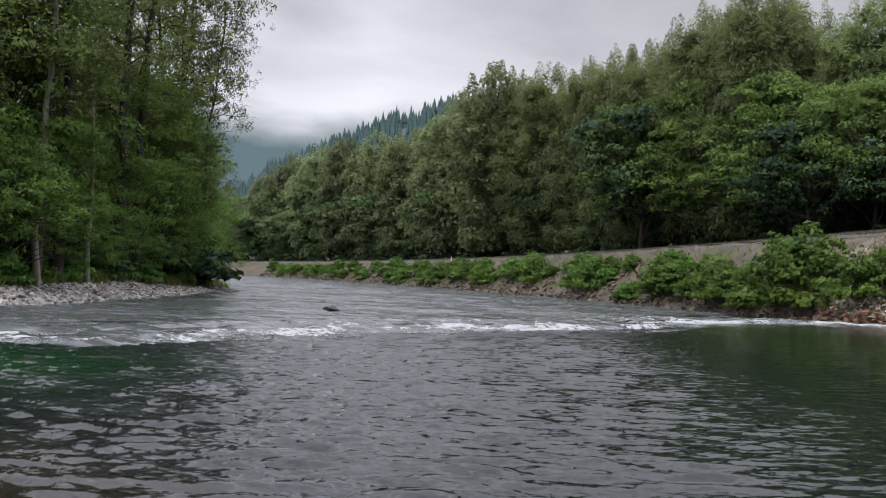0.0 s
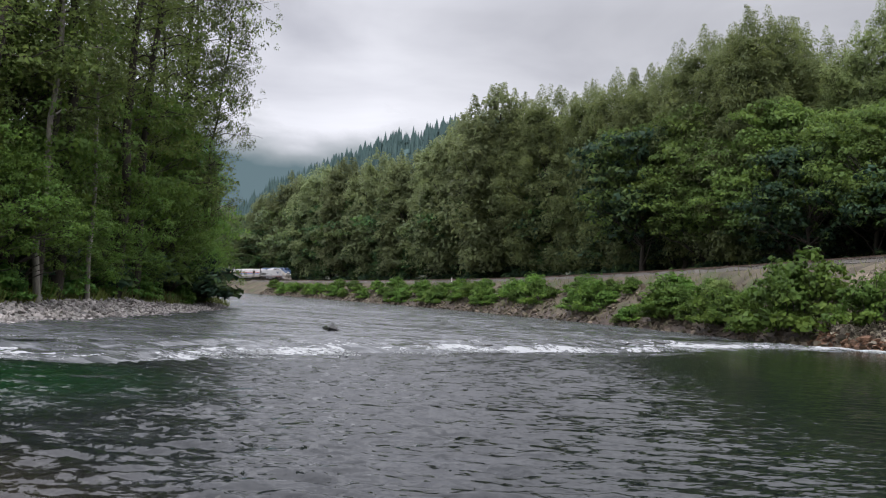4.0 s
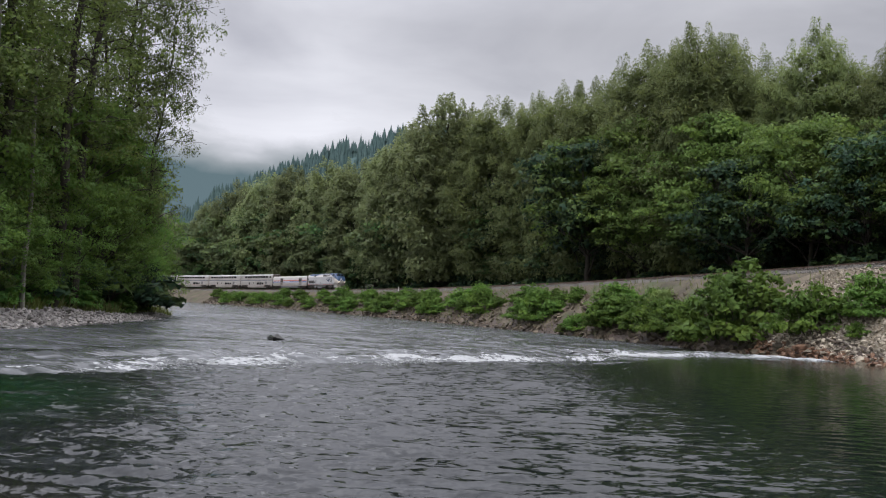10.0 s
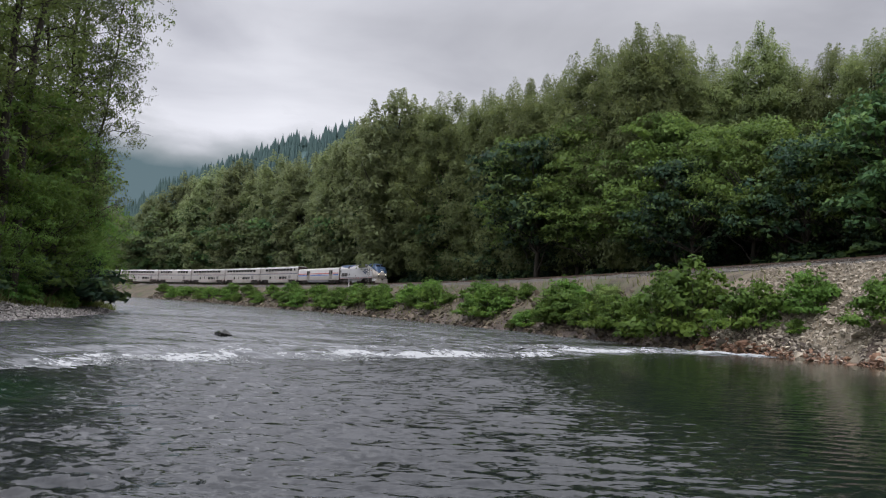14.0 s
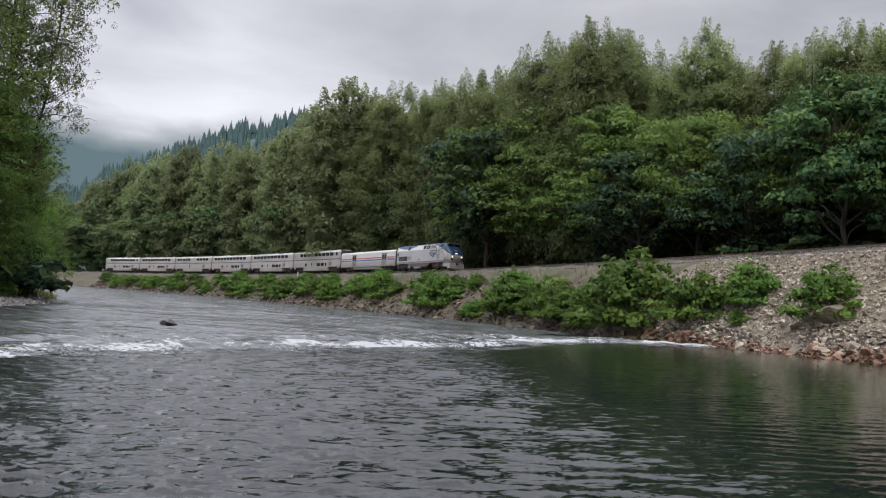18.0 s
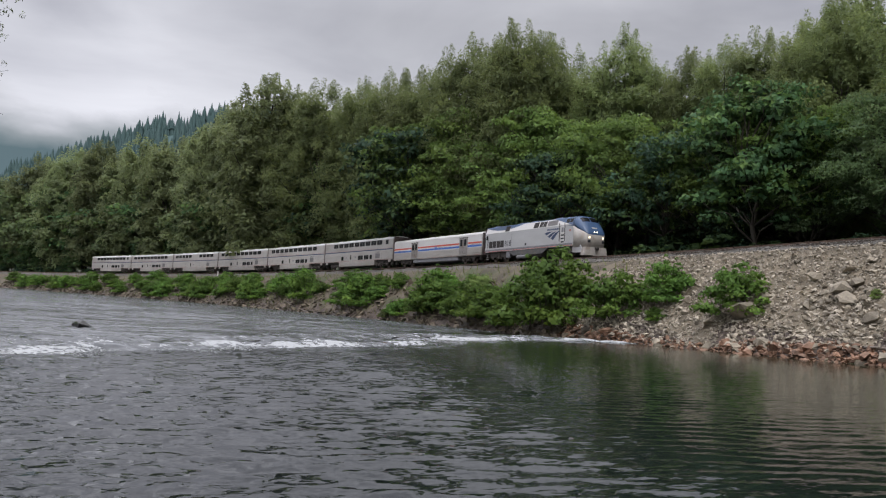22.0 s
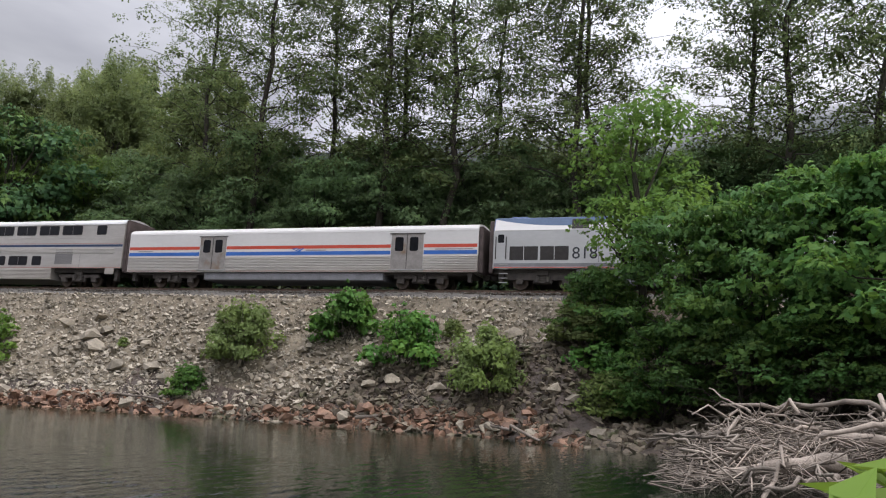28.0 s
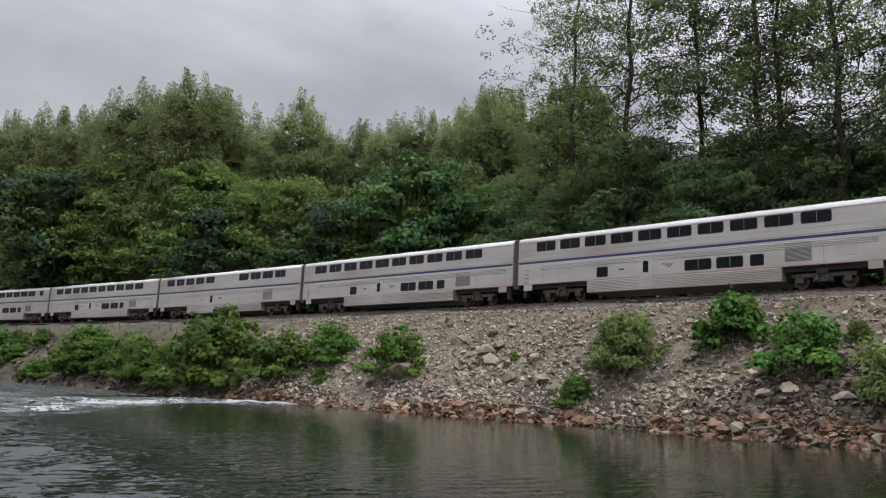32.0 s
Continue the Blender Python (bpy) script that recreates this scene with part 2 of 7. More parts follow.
    lean.inputs[0].default_value = (-0.03, -0.105, 0.0) if calm else (0.01, -0.12, 0.0)
    if calm:
        # low wind ripples by the near bank, higher wavelets out in the stream
        outward = add("ShaderNodeMapRange")
        outward.inputs["From Min"].default_value, outward.inputs["From Max"].default_value = 5.0, 20.0
        outward.inputs["To Min"].default_value = 0.0
        link(sep.outputs["Y"], outward.inputs["Value"])
        link(maths("MULTIPLY", strength, outward.outputs[0]), lean.inputs["Scale"])
    else:
        link(strength, lean.inputs["Scale"])
    sloped = vector("ADD", steep.outputs[0], lean.outputs[0]).outputs[0]
    tilted = vector("NORMALIZE", vector("ADD", geo.outputs["Normal"], sloped).outputs[0], None)
    link(tilted.outputs[0], b.inputs["Normal"])
    # bed seen through the water: green in the pool, brown over shallow stones
    ramp = add("ShaderNodeValToRGB")
    els = ramp.color_ramp.elements
    els[0].position, els[0].color = 0.35, (0.004, 0.016, 0.006, 1) if calm else (0.058, 0.062, 0.066, 1)
    els[1].position, els[1].color = 0.75, (0.007, 0.012, 0.006, 1) if calm else (0.100, 0.105, 0.112, 1)
    link(patch.outputs["Fac"], ramp.inputs[0])
    bed = ramp.outputs[0]
    if calm:
        # grey and stirred to the west, deep green to the east
        deep = add("ShaderNodeMapRange")
        deep.inputs["From Min"].default_value, deep.inputs["From Max"].default_value = 16.0, -2.0
        link(maths("MULTIPLY_ADD", sep.outputs["Y"], -0.3, sep.outputs["X"]), deep.inputs["Value"])
        west = add("ShaderNodeMix")
        west.data_type = "RGBA"
        link(deep.outputs[0], west.inputs["Factor"])
        link(bed, west.inputs["A"])
        west.inputs["B"].default_value = (0.009, 0.011, 0.013, 1)
        still = add("ShaderNodeMix")
        still.data_type = "RGBA"
        link(slack.outputs[0], still.inputs["Factor"])
        link(west.outputs["Result"], still.inputs["A"])
        still.inputs["B"].default_value = (0.003, 0.020, 0.008, 1)
        bed = still.outputs["Result"]
        # brown stones under the shallow margin of the near bank
        shoal = add("ShaderNodeMapRange")
        shoal.inputs["From Min"].default_value, shoal.inputs["From Max"].default_value = 5.6, 3.4
        wobble = maths("MULTIPLY_ADD", patch.outputs["Fac"], 3.0, -1.5)
        link(maths("ADD", maths("MULTIPLY_ADD", sep.outputs["X"], 0.631, maths("MULTIPLY_ADD", sep.outputs["Y"], 0.777, 1.456)), wobble), shoal.inputs["Value"])
        stony = add("ShaderNodeMix")
        stony.data_type = "RGBA"
        link(shoal.outputs[0], stony.inputs["Factor"])
        link(bed, stony.inputs["A"])
        stony.inputs["B"].default_value = (0.020, 0.013, 0.009, 1)
        bed = stony.outputs["Result"]
    else:
        streaks = waves(1.1, (0.7, 1.6, 1), 5, 0.65, 0.3, 1.0)
        sr = add("ShaderNodeValToRGB")
        sr.color_ramp.elements[0].position, sr.color_ramp.elements[1].position = 0.54, 0.74
        link(streaks, sr.inputs[0])
        broken = add("ShaderNodeMix")
        broken.data_type = "RGBA"
        link(sr.outputs[0], broken.inputs["Factor"])
        link(bed, broken.inputs["A"])
        broken.inputs["B"].default_value = (0.26, 0.27, 0.29, 1)
        bed = broken.outputs["Result"]
    if calm:
        stir = add("ShaderNodeMapRange")
        stir.inputs["From Min"].default_value, stir.inputs["From Max"].default_value = 6.0, -6.0
        link(sep.outputs["X"], stir.inputs["Value"])
        froth = waves(0.8, (0.6, 1.2, 1), 4, 0.6, 0.4, 1.2)
        fr = add("ShaderNodeValToRGB")
        fr.color_ramp.elements[0].position, fr.color_ramp.elements[1].position = 0.52, 0.75
        link(froth, fr.inputs[0])
        mx = add("ShaderNodeMix")
        mx.data_type = "RGBA"
        link(maths("MULTIPLY", fr.outputs[0], stir.outputs[0]), mx.inputs["Factor"])
        link(bed, mx.inputs["A"])
        mx.inputs["B"].default_value = (0.042, 0.046, 0.052, 1)
        bed = mx.outputs["Result"]
    link(bed, b.inputs["Base Color"])
    if foam:
        # white water along the drop: streaks gathered on the crests
        along = add("ShaderNodeAttribute")
        along.attribute_name = "froth"
        tex = waves(1.6, (1, 1, 1), 5, 0.65, distortion=1.0)
        coarse = waves(0.45, (1, 1, 1), 2, 0.5, distortion=0.8)
        grain = waves(4.5, (1, 1, 1), 4, 0.7, distortion=0.6)
        white = maths("MULTIPLY_ADD", along.outputs["Fac"], 0.27, maths("MULTIPLY_ADD", coarse, 0.45, maths("MULTIPLY_ADD", tex, 0.5, maths("MULTIPLY", grain, 0.55))))
        r2 = add("ShaderNodeValToRGB")
        r2.color_ramp.elements[0].position, r2.color_ramp.elements[1].position = 0.99, 1.5
        link(white, r2.inputs[0])
        foam_b = add("ShaderNodeBsdfPrincipled")
        foam_b.inputs["Base Color"].default_value = (0.39, 0.40, 0.41, 1)
        foam_b.inputs["Roughness"].default_value = 0.85
        bp2 = add("ShaderNodeBump")
        bp2.inputs["Strength"].default_value, bp2.inputs["Distance"].default_value = 0.8, 0.1
        link(tex, bp2.inputs["Height"])
        link(bp2.outputs[0], foam_b.inputs["Normal"])
        mx = add("ShaderNodeMixShader")
        link(r2.outputs[0], mx.inputs[0])
        link(b.outputs[0], mx.inputs[1])
        link(foam_b.outputs[0], mx.inputs[2])
        link(mx.outputs[0], nt.nodes["Material Output"].inputs["Surface"])
    return m


def foam_material(name):
    """Broken froth: off-white lumps with thin places in them."""
    m = material(name, (0.46, 0.475, 0.48), 0.8, spread=0.35, scale=4, fine=24, bump=0.8, bump_size=0.05)
    nt = m.node_tree
    add, link = nt.nodes.new, nt.links.new
    coord = add("ShaderNodeTexCoord")
    n = add("ShaderNodeTexNoise")
    n.inputs["Scale"].default_value, n.inputs["Detail"].default_value, n.inputs["Roughness"].default_value = 5.0, 6, 0.7
    link(coord.outputs["Object"], n.inputs["Vector"])
    ramp = add("ShaderNodeValToRGB")
    ramp.color_ramp.elements[0].position, ramp.color_ramp.elements[1].position = 0.30, 0.55
    link(n.outputs["Fac"], ramp.inputs[0])
    gap, mx = add("ShaderNodeBsdfTransparent"), add("ShaderNodeMixShader")
    link(ramp.outputs[0], mx.inputs[0])
    link(gap.outputs[0], mx.inputs[1])
    link(nt.nodes["Principled BSDF"].outputs[0], mx.inputs[2])
    link(mx.outputs[0], nt.nodes["Material Output"].inputs["Surface"])
    return m


M = {
    "earth": material("earth", (0.11, 0.095, 0.07), 0.95, spread=0.45, scale=0.25, fine=6, bump=0.6, bump_size=0.1, stain=(0.035, 0.055, 0.016), stain_amount=0.45),
    "litter": material("forest_floor", (0.030, 0.036, 0.016), 0.95, spread=0.5, scale=0.5, fine=6, bump=0.6, bump_size=0.1),
    "dirt": material("bank_dirt", (0.100, 0.082, 0.058), 0.95, spread=0.45, scale=0.4, fine=6, bump=0.8, bump_size=0.1, stain=(0.06, 0.075, 0.03), stain_amount=0.35),
    "shore": material("wet_shore", (0.060, 0.042, 0.032), 0.7, spread=0.5, scale=1.0, fine=8, bump=0.8, bump_size=0.1),
    "foam": foam_material("foam"),
    "scree": material("scree", (0.160, 0.132, 0.095), 0.95, spread=0.40, scale=0.8, fine=5, bump=1.0, bump_size=0.12),
    "shingle": material("shingle", (0.22, 0.21, 0.20), 0.95, spread=0.45, scale=1.5, fine=9, bump=1.0, bump_size=0.08),
    "ballast": material("ballast", (0.105, 0.096, 0.086), 0.95, spread=0.5, scale=1.2, fine=22, bump=1.0, bump_size=0.05),
    "rock": material("rock", (0.265, 0.228, 0.176), 0.9, spread=0.35, scale=1.5, fine=14, bump=0.5, bump_size=0.03, per_object=0.35),
    "rust_rock": material("rust_rock", (0.215, 0.125, 0.082), 0.75, spread=0.4, scale=1.5, fine=14, bump=0.5, bump_size=0.03, per_object=0.4, stain=(0.09, 0.06, 0.04), stain_amount=0.3),
    "stones": material("stones", (0.325, 0.285, 0.228), 0.92, spread=0.3, scale=2, fine=20, bump=0.4, per_island=0.42),
    "rust_stones": material("rust_stones", (0.188, 0.108, 0.070), 0.8, spread=0.35, scale=2, fine=20, bump=0.4, per_island=0.5),
    "brown_stones": material("brown_stones", (0.128, 0.104, 0.076), 0.92, spread=0.35, scale=2, fine=14, bump=0.4, per_island=0.5, stain=(0.06, 0.075, 0.025), stain_amount=0.35),
    "ballast_stones": material("ballast_stones", (0.135, 0.124, 0.112), 0.95, spread=0.3, scale=2, fine=20, bump=0.3, per_island=0.5),
    "gravel": material("gravel", (0.290, 0.268, 0.255), 0.92, spread=0.3, scale=2, fine=20, bump=0.4, per_island=0.45),
    "bark": material("bark", (0.048, 0.040, 0.031), 0.95, spread=0.4, scale=2, fine=16, bump=0.8, stretch=(1, 1, 0.2), bump_size=0.04, stain=(0.075, 0.075, 0.062), stain_amount=0.2),
    "pale_bark": material("pale_bark", (0.24, 0.22, 0.19), 0.9, spread=0.4, scale=2, fine=16, bump=0.6, stretch=(1, 1, 0.3), bump_size=0.03, stain=(0.06, 0.05, 0.04), stain_amount=0.4),
    "driftwood": material("driftwood", (0.250, 0.208, 0.172), 0.85, spread=0.35, scale=2, fine=25, bump=0.8, per_object=0.42, bump_size=0.03, stain=(0.12, 0.095, 0.075), stain_amount=0.35),
    "twigs": material("twigs", (0.135, 0.110, 0.090), 0.9, spread=0.4, scale=3, fine=20, bump=0.4, per_island=0.5),
    "maple": leaf_material("maple_leaves", (0.050, 0.108, 0.044), 0.35, 0.2),
    # grey-green alder tone for far trees, with aerial haze painted in
    "far_alder": leaf_material("hazed_alder_leaves", (0.122, 0.166, 0.086), 0.28, 0.3),
    "dark": leaf_material("dark_leaves", (0.025, 0.057, 0.033), 0.35, 0.18),
    "lime": leaf_material("lime_leaves", (0.108, 0.178, 0.050), 0.35, 0.3),
    "cotton": leaf_material("cottonwood_leaves", (0.148, 0.188, 0.092), 0.20, 0.45, (0.16, 0.195, 0.07), 3.2),
    # cottonwood leaves again, paled to put distance haze into the colour
    "far_cotton": leaf_material("hazed_cottonwood_leaves", (0.178, 0.218, 0.122), 0.20, 0.45, (0.18, 0.22, 0.10)),
    "cotton_near": leaf_material("tall_cottonwood_leaves", (0.116, 0.160, 0.070), 0.35, 0.34, (0.13, 0.16, 0.06)),
    "left": leaf_material("riverside_leaves", (0.140, 0.194, 0.076), 0.35, 0.45),
    "undergrowth": leaf_material("undergrowth_leaves", (0.112, 0.205, 0.054), 0.35, 0.45),
    "bush": leaf_material("bush_leaves", (0.086, 0.198, 0.046), 0.38, 0.28),
    "young_maple": leaf_material("young_maple_leaves", (0.150, 0.285, 0.075), 0.32, 0.4),
    "bank_maple": leaf_material("bank_maple_leaves", (0.066, 0.150, 0.043), 0.40, 0.32),
    "understory": leaf_material("understory_leaves", (0.135, 0.215, 0.105), 0.4, 0.4, (0.13, 0.19, 0.08)),
    "far_bush": leaf_material("far_bush_leaves", (0.094, 0.180, 0.040), 0.45, 0.3),
    "willow": leaf_material("willow_leaves", (0.145, 0.195, 0.070)),
    # ridge conifers: needle colour lightened and blued to paint in haze
    "needle": leaf_material("hazed_needles", (0.080, 0.132, 0.132), 0.2, 0.1, (0.07, 0.11, 0.10)),
    "grass": leaf_material("grass_blades", (0.130, 0.150, 0.060)),
    "pool": water_material("pool_water", True),
    "reach": water_material("river_water", False),
    "rapid": water_material("white_water", False, foam=True),
}


# ---- mesh helpers ----
def mesh_of(name, verts, faces, mats, smooth=False, indices=None):
    me = bpy.data.meshes.new(name)
    me.from_pydata([tuple(v) for v in verts] if not isinstance(verts, np.ndarray) else verts.tolist(), [], faces if isinstance(faces, list) else faces.tolist())
    for m in (mats if isinstance(mats, (list, tuple)) else [mats]):
        me.materials.append(m)
    if indices is not None:
        me.polygons.foreach_set("material_index", np.asarray(indices, dtype=np.int32))
    if smooth:
        me.polygons.foreach_set("use_smooth", np.ones(len(me.polygons), dtype=bool))
    me.update()
    return me


def part(name, bm, mat, parent, label="", smooth=False):
    """Links a bmesh, or a ready mesh, as one mesh object under a thing or a part."""
    if isinstance(bm, bmesh.types.BMesh):
        me = bpy.data.meshes.new(name)
        bm.to_mesh(me)
        bm.free()
        me.materials.append(mat)
        if smooth:
            me.polygons.foreach_set("use_smooth", np.ones(len(me.polygons), dtype=bool))
    else:
        me = bm
    ob = new(name, me)
    ob.parent = parent
    if label:
        ob["label"] = label
    return ob


def smooth_step(a, b, x):
    t = np.clip((x - a) / (b - a), 0, 1)
    return t * t * (3 - 2 * t)


def ripple(x, y, size, seed=0.0):
    """A cheap smooth unevenness of about -1 to 1."""
    a, b = x / size + seed, y / size - seed * 1.7
    return (np.sin(a * 1.3 + 1.1 * np.sin(b * 0.9 + seed)) + np.sin(b * 1.7 + 1.3 * np.sin(a * 1.1)) + 0.6 * np.sin(a * 3.1 + b * 2.3) + 0.4 * np.sin(a * 5.7 - b * 6.1)) / 3.0


# ---- the railway line in plan: a long left-hand bend, then easing the other way ----
EYE = 1.6
RAIL = 8.0
BEND = np.concatenate([np.full(150, -0.0025), np.interp(np.arange(231) * 2.0, np.linspace(0, 460, 7), [-0.0024766, -0.0017438, -0.0019130, -0.0019495, -0.0014167, 0.0021303, 0.0056772]), np.full(80, 0.0057)])
TRACK_H = np.concatenate([[0], np.cumsum((BEND[1:] + BEND[:-1]))])
TRACK_H += -0.87227 - TRACK_H[150]
_mid = (TRACK_H[1:] + TRACK_H[:-1]) / 2
TRACK_X = np.concatenate([[0], np.cumsum(np.cos(_mid) * 2)])
TRACK_Y = np.concatenate([[0], np.cumsum(np.sin(_mid) * 2)])
TRACK_X += -73.774 - TRACK_X[150]
TRACK_Y += 331.751 - TRACK_Y[150]
TRACK_S = np.arange(len(TRACK_X)) * 2.0 - 300


def on_track(s, p=0.0):
    """Place beside the line: s metres along, p metres to its river side; and the heading."""
    x, y, h = np.interp(s, TRACK_S, TRACK_X), np.interp(s, TRACK_S, TRACK_Y), np.interp(s, TRACK_S, TRACK_H)
    return x + p * np.sin(h), y - p * np.cos(h), h


def to_track(x, y):
    x, y = np.atleast_1d(np.asarray(x, float)), np.atleast_1d(np.asarray(y, float))
    s, p = np.empty(len(x)), np.empty(len(x))
    for a in range(0, len(x), 4000):
        b = slice(a, a + 4000)
        d = (x[b, None] - TRACK_X) ** 2 + (y[b, None] - TRACK_Y) ** 2
        i = d.argmin(1)
        side = (x[b] - TRACK_X[i]) * np.sin(TRACK_H[i]) - (y[b] - TRACK_Y[i]) * np.cos(TRACK_H[i])
        s[b], p[b] = TRACK_S[i], np.sign(side) * np.sqrt(d[np.arange(len(i)), i])
    return s, p


def water_level(x, y):
    """The pool is level; above the white water the river climbs gently."""
    return np.maximum(0, 0.011 * (-0.79 * (x + 2) + 0.613 * (y - 27.5)))


SHORE = [(6, -60), (4.5, -7), (3.4, -1.7), (0.6, -0.9), (-1.2, -0.9), (-6, 3.0), (-15, 11), (-22, 19), (-20, 26), (-16, 29.5), (-15.8, 40), (-16.2, 58), (-18.5, 76), (-32, 110), (-70, 190), (-125, 280), (-400, 660)]


def from_shore(x, y):
    """Metres inland from the near bank's water line (negative over the water)."""
    best, side = np.full(len(x), 1e9), np.zeros(len(x))
    for (ax, ay), (bx, by) in zip(SHORE, SHORE[1:]):
        dx, dy = bx - ax, by - ay
        t = np.clip(((x - ax) * dx + (y - ay) * dy) / (dx * dx + dy * dy), 0, 1)
        d = np.hypot(x - ax - t * dx, y - ay - t * dy)
        s = dx * (y - ay) - dy * (x - ax)
        near = d < best
        best, side = np.where(near, d, best), np.where(near, s, side)
    return np.where(side > 0, best, -best)


def bank_toe(s):
    return np.interp(s, [-300, 300, 335, 346, 352, 358, 364, 380], [12.5, 13, 12.5, 13.5, 18, 25, 30, 34])


def ground_level(x, y):
    x, y = np.atleast_1d(np.asarray(x, float)), np.atleast_1d(np.asarray(y, float))
    s, p = to_track(x, y)
    toe, w = bank_toe(s) + 0.7 * ripple(x, y, 7.0), water_level(x, y)
    top = np.interp(p, [-900, -400, -150, -60, -14, -6, -4.5, -3.2, -1.9, 1.9, 3.3, 5.5], [150, 62, 24, 11.5, 8, 7.3, 7.0, 7.05, 7.72, 7.72, 7.05, 6.9])
    k = np.clip((p - 5.5) / (toe - 5.5), 0, 1.6)
    k = np.where(toe > 16, np.interp(k, [0, 0.45, 1, 1.6], [0, 0.8, 1, 1.15]), k)
    right = np.where(p < 5.5, top, 6.9 + (w - 0.12 - 6.9) * k)
    d = from_shore(x, y)
    left = w + np.interp(d, [-9, 0, 5, 9, 14, 40, 120, 400], [-1.8, -0.06, 1.0, 1.75, 2.15, 2.8, 5, 40])
    rough = 0.10 * ripple(x, y, 2.1, 3) + 0.25 * ripple(x, y, 9, 5) * smooth_step(7, 14, np.abs(p))
    flat = smooth_step(4, 7, np.abs(p))
    return np.maximum(right, left) + rough * flat * (1 - 0.8 * smooth_step(2, -2, np.maximum(right, left) - w))


def spread_axis(lo, hi, step, far):
    mid = np.arange(lo, hi + step, step)
    out = [hi + step * 1.5]
    while out[-1] < far:
        out.append(out[-1] + (out[-1] - hi) * 0.35 + step)
    out = np.array(out)
    return np.concatenate([lo - (out - hi)[::-1], mid, out])


def sheet(xs, ys, level):
    gx, gy = np.meshgrid(xs, ys)
    x, y = gx.ravel(), gy.ravel()
    verts = np.stack([x, y, level(x, y)], 1)
    w, h = len(xs), len(ys)
    i = (np.arange(h - 1)[:, None] * w + np.arange(w - 1)).ravel()
    return verts, np.stack([i, i + 1, i + w + 1, i + w], 1)


def build_ground():
    verts, faces = sheet(spread_axis(-90, 130, 1.6, 4200), spread_axis(-70, 300, 2.0, 4200), ground_level)
    c = verts[faces].mean(1)
    s, p = to_track(c[:, 0], c[:, 1])
    ids = np.where(np.abs(p) < 4.6, 1, 0)
    ids = np.where((p > 4.6) & (p < 45) & (s > 292) & (s < 372), 2, ids)
    ids = np.where((p > 4.6) & (p < 18) & (s <= 292), 5, ids)
    ids = np.where((p > bank_toe(s) - 1.7) & (s > 40) & (s < 372), 6, ids)
    ids = np.where((p > 9.5) & (s >= 340) & (s < 400), 6, ids)
    ids = np.where(p < -5.5, 4, ids)
    d = from_shore(c[:, 0], c[:, 1])
    ids = np.where(d >= 10, 4, ids)
    ids = np.where((d > -12) & (d < 10), 3, ids)
    tagged(new("ground", mesh_of("ground", verts, faces, [M["earth"], M["ballast"], M["scree"], M["shingle"], M["litter"], M["dirt"], M["shore"]], True, ids)), "earth and gravel river valley floor with a raised rail embankment", "ground", kind="structure")


build_ground()


def ribbon(s0, s1, step, section, mat, name):
    """A bar of the given cross-section (p, z) swept along the line."""
    s = np.arange(s0, s1 + step, step)
    n = len(section)
    rows = []
    for p, z in section:
        x, y, _ = on_track(s, p)
        rows.append(np.stack([x, y, np.full(len(s), z)], 1))
    verts = np.stack(rows, 1).reshape(-1, 3)
    faces = []
    for i in range(len(s) - 1):
        for j in range(n):
            a, b = i * n + j, i * n + (j + 1) % n
            faces.append((a, b, b + n, a + n))
    return mesh_of(name, verts, faces, mat)


def build_railway():
    steel = material("rail_steel", (0.16, 0.11, 0.085), 0.5, 0.7, spread=0.3, scale=4, fine=30)
    tie_mat = material("tie_timber", (0.07, 0.055, 0.045), 0.9, spread=0.4, scale=3, fine=25, stretch=(0.3, 1, 1), per_object=0.3)
    line = tagged(new("railway_track"), "single railway track with rusty rails on timber ties in ballast", "railway track", kind="structure")
    for side in (-0.7525, 0.7525):
        sec = [(side - 0.07, RAIL - 0.17), (side + 0.07, RAIL - 0.17), (side + 0.07, RAIL - 0.15), (side + 0.012, RAIL - 0.13), (side + 0.012, RAIL - 0.045), (side + 0.036, RAIL - 0.035),
               (side + 0.036, RAIL), (side - 0.036, RAIL), (side - 0.036, RAIL - 0.035), (side - 0.012, RAIL - 0.045), (side - 0.012, RAIL - 0.13), (side - 0.07, RAIL - 0.15)]
        part("rail", ribbon(-290, 520, 3.0, sec, steel, "rail"), steel, line)
    v = np.array([(x, y, z) for z in (-0.09, 0.085) for x, y in ((-0.11, -1.3), (0.11, -1.3), (0.11, 1.3), (-0.11, 1.3))], float)
    me = mesh_of("tie", v, [(0, 3, 2, 1), (4, 5, 6, 7), (0, 1, 5, 4), (1, 2, 6, 5), (2, 3, 7, 6), (3, 0, 4, 7)], tie_mat)
    for k in range(220):
        x, y, h = on_track(255 + k * 0.52)
        ob = part("tie", me, tie_mat, line)
        ob.matrix_basis = pose(float(x), float(y), RAIL - 0.33, 0, 0, math.degrees(float(h)))


build_railway()


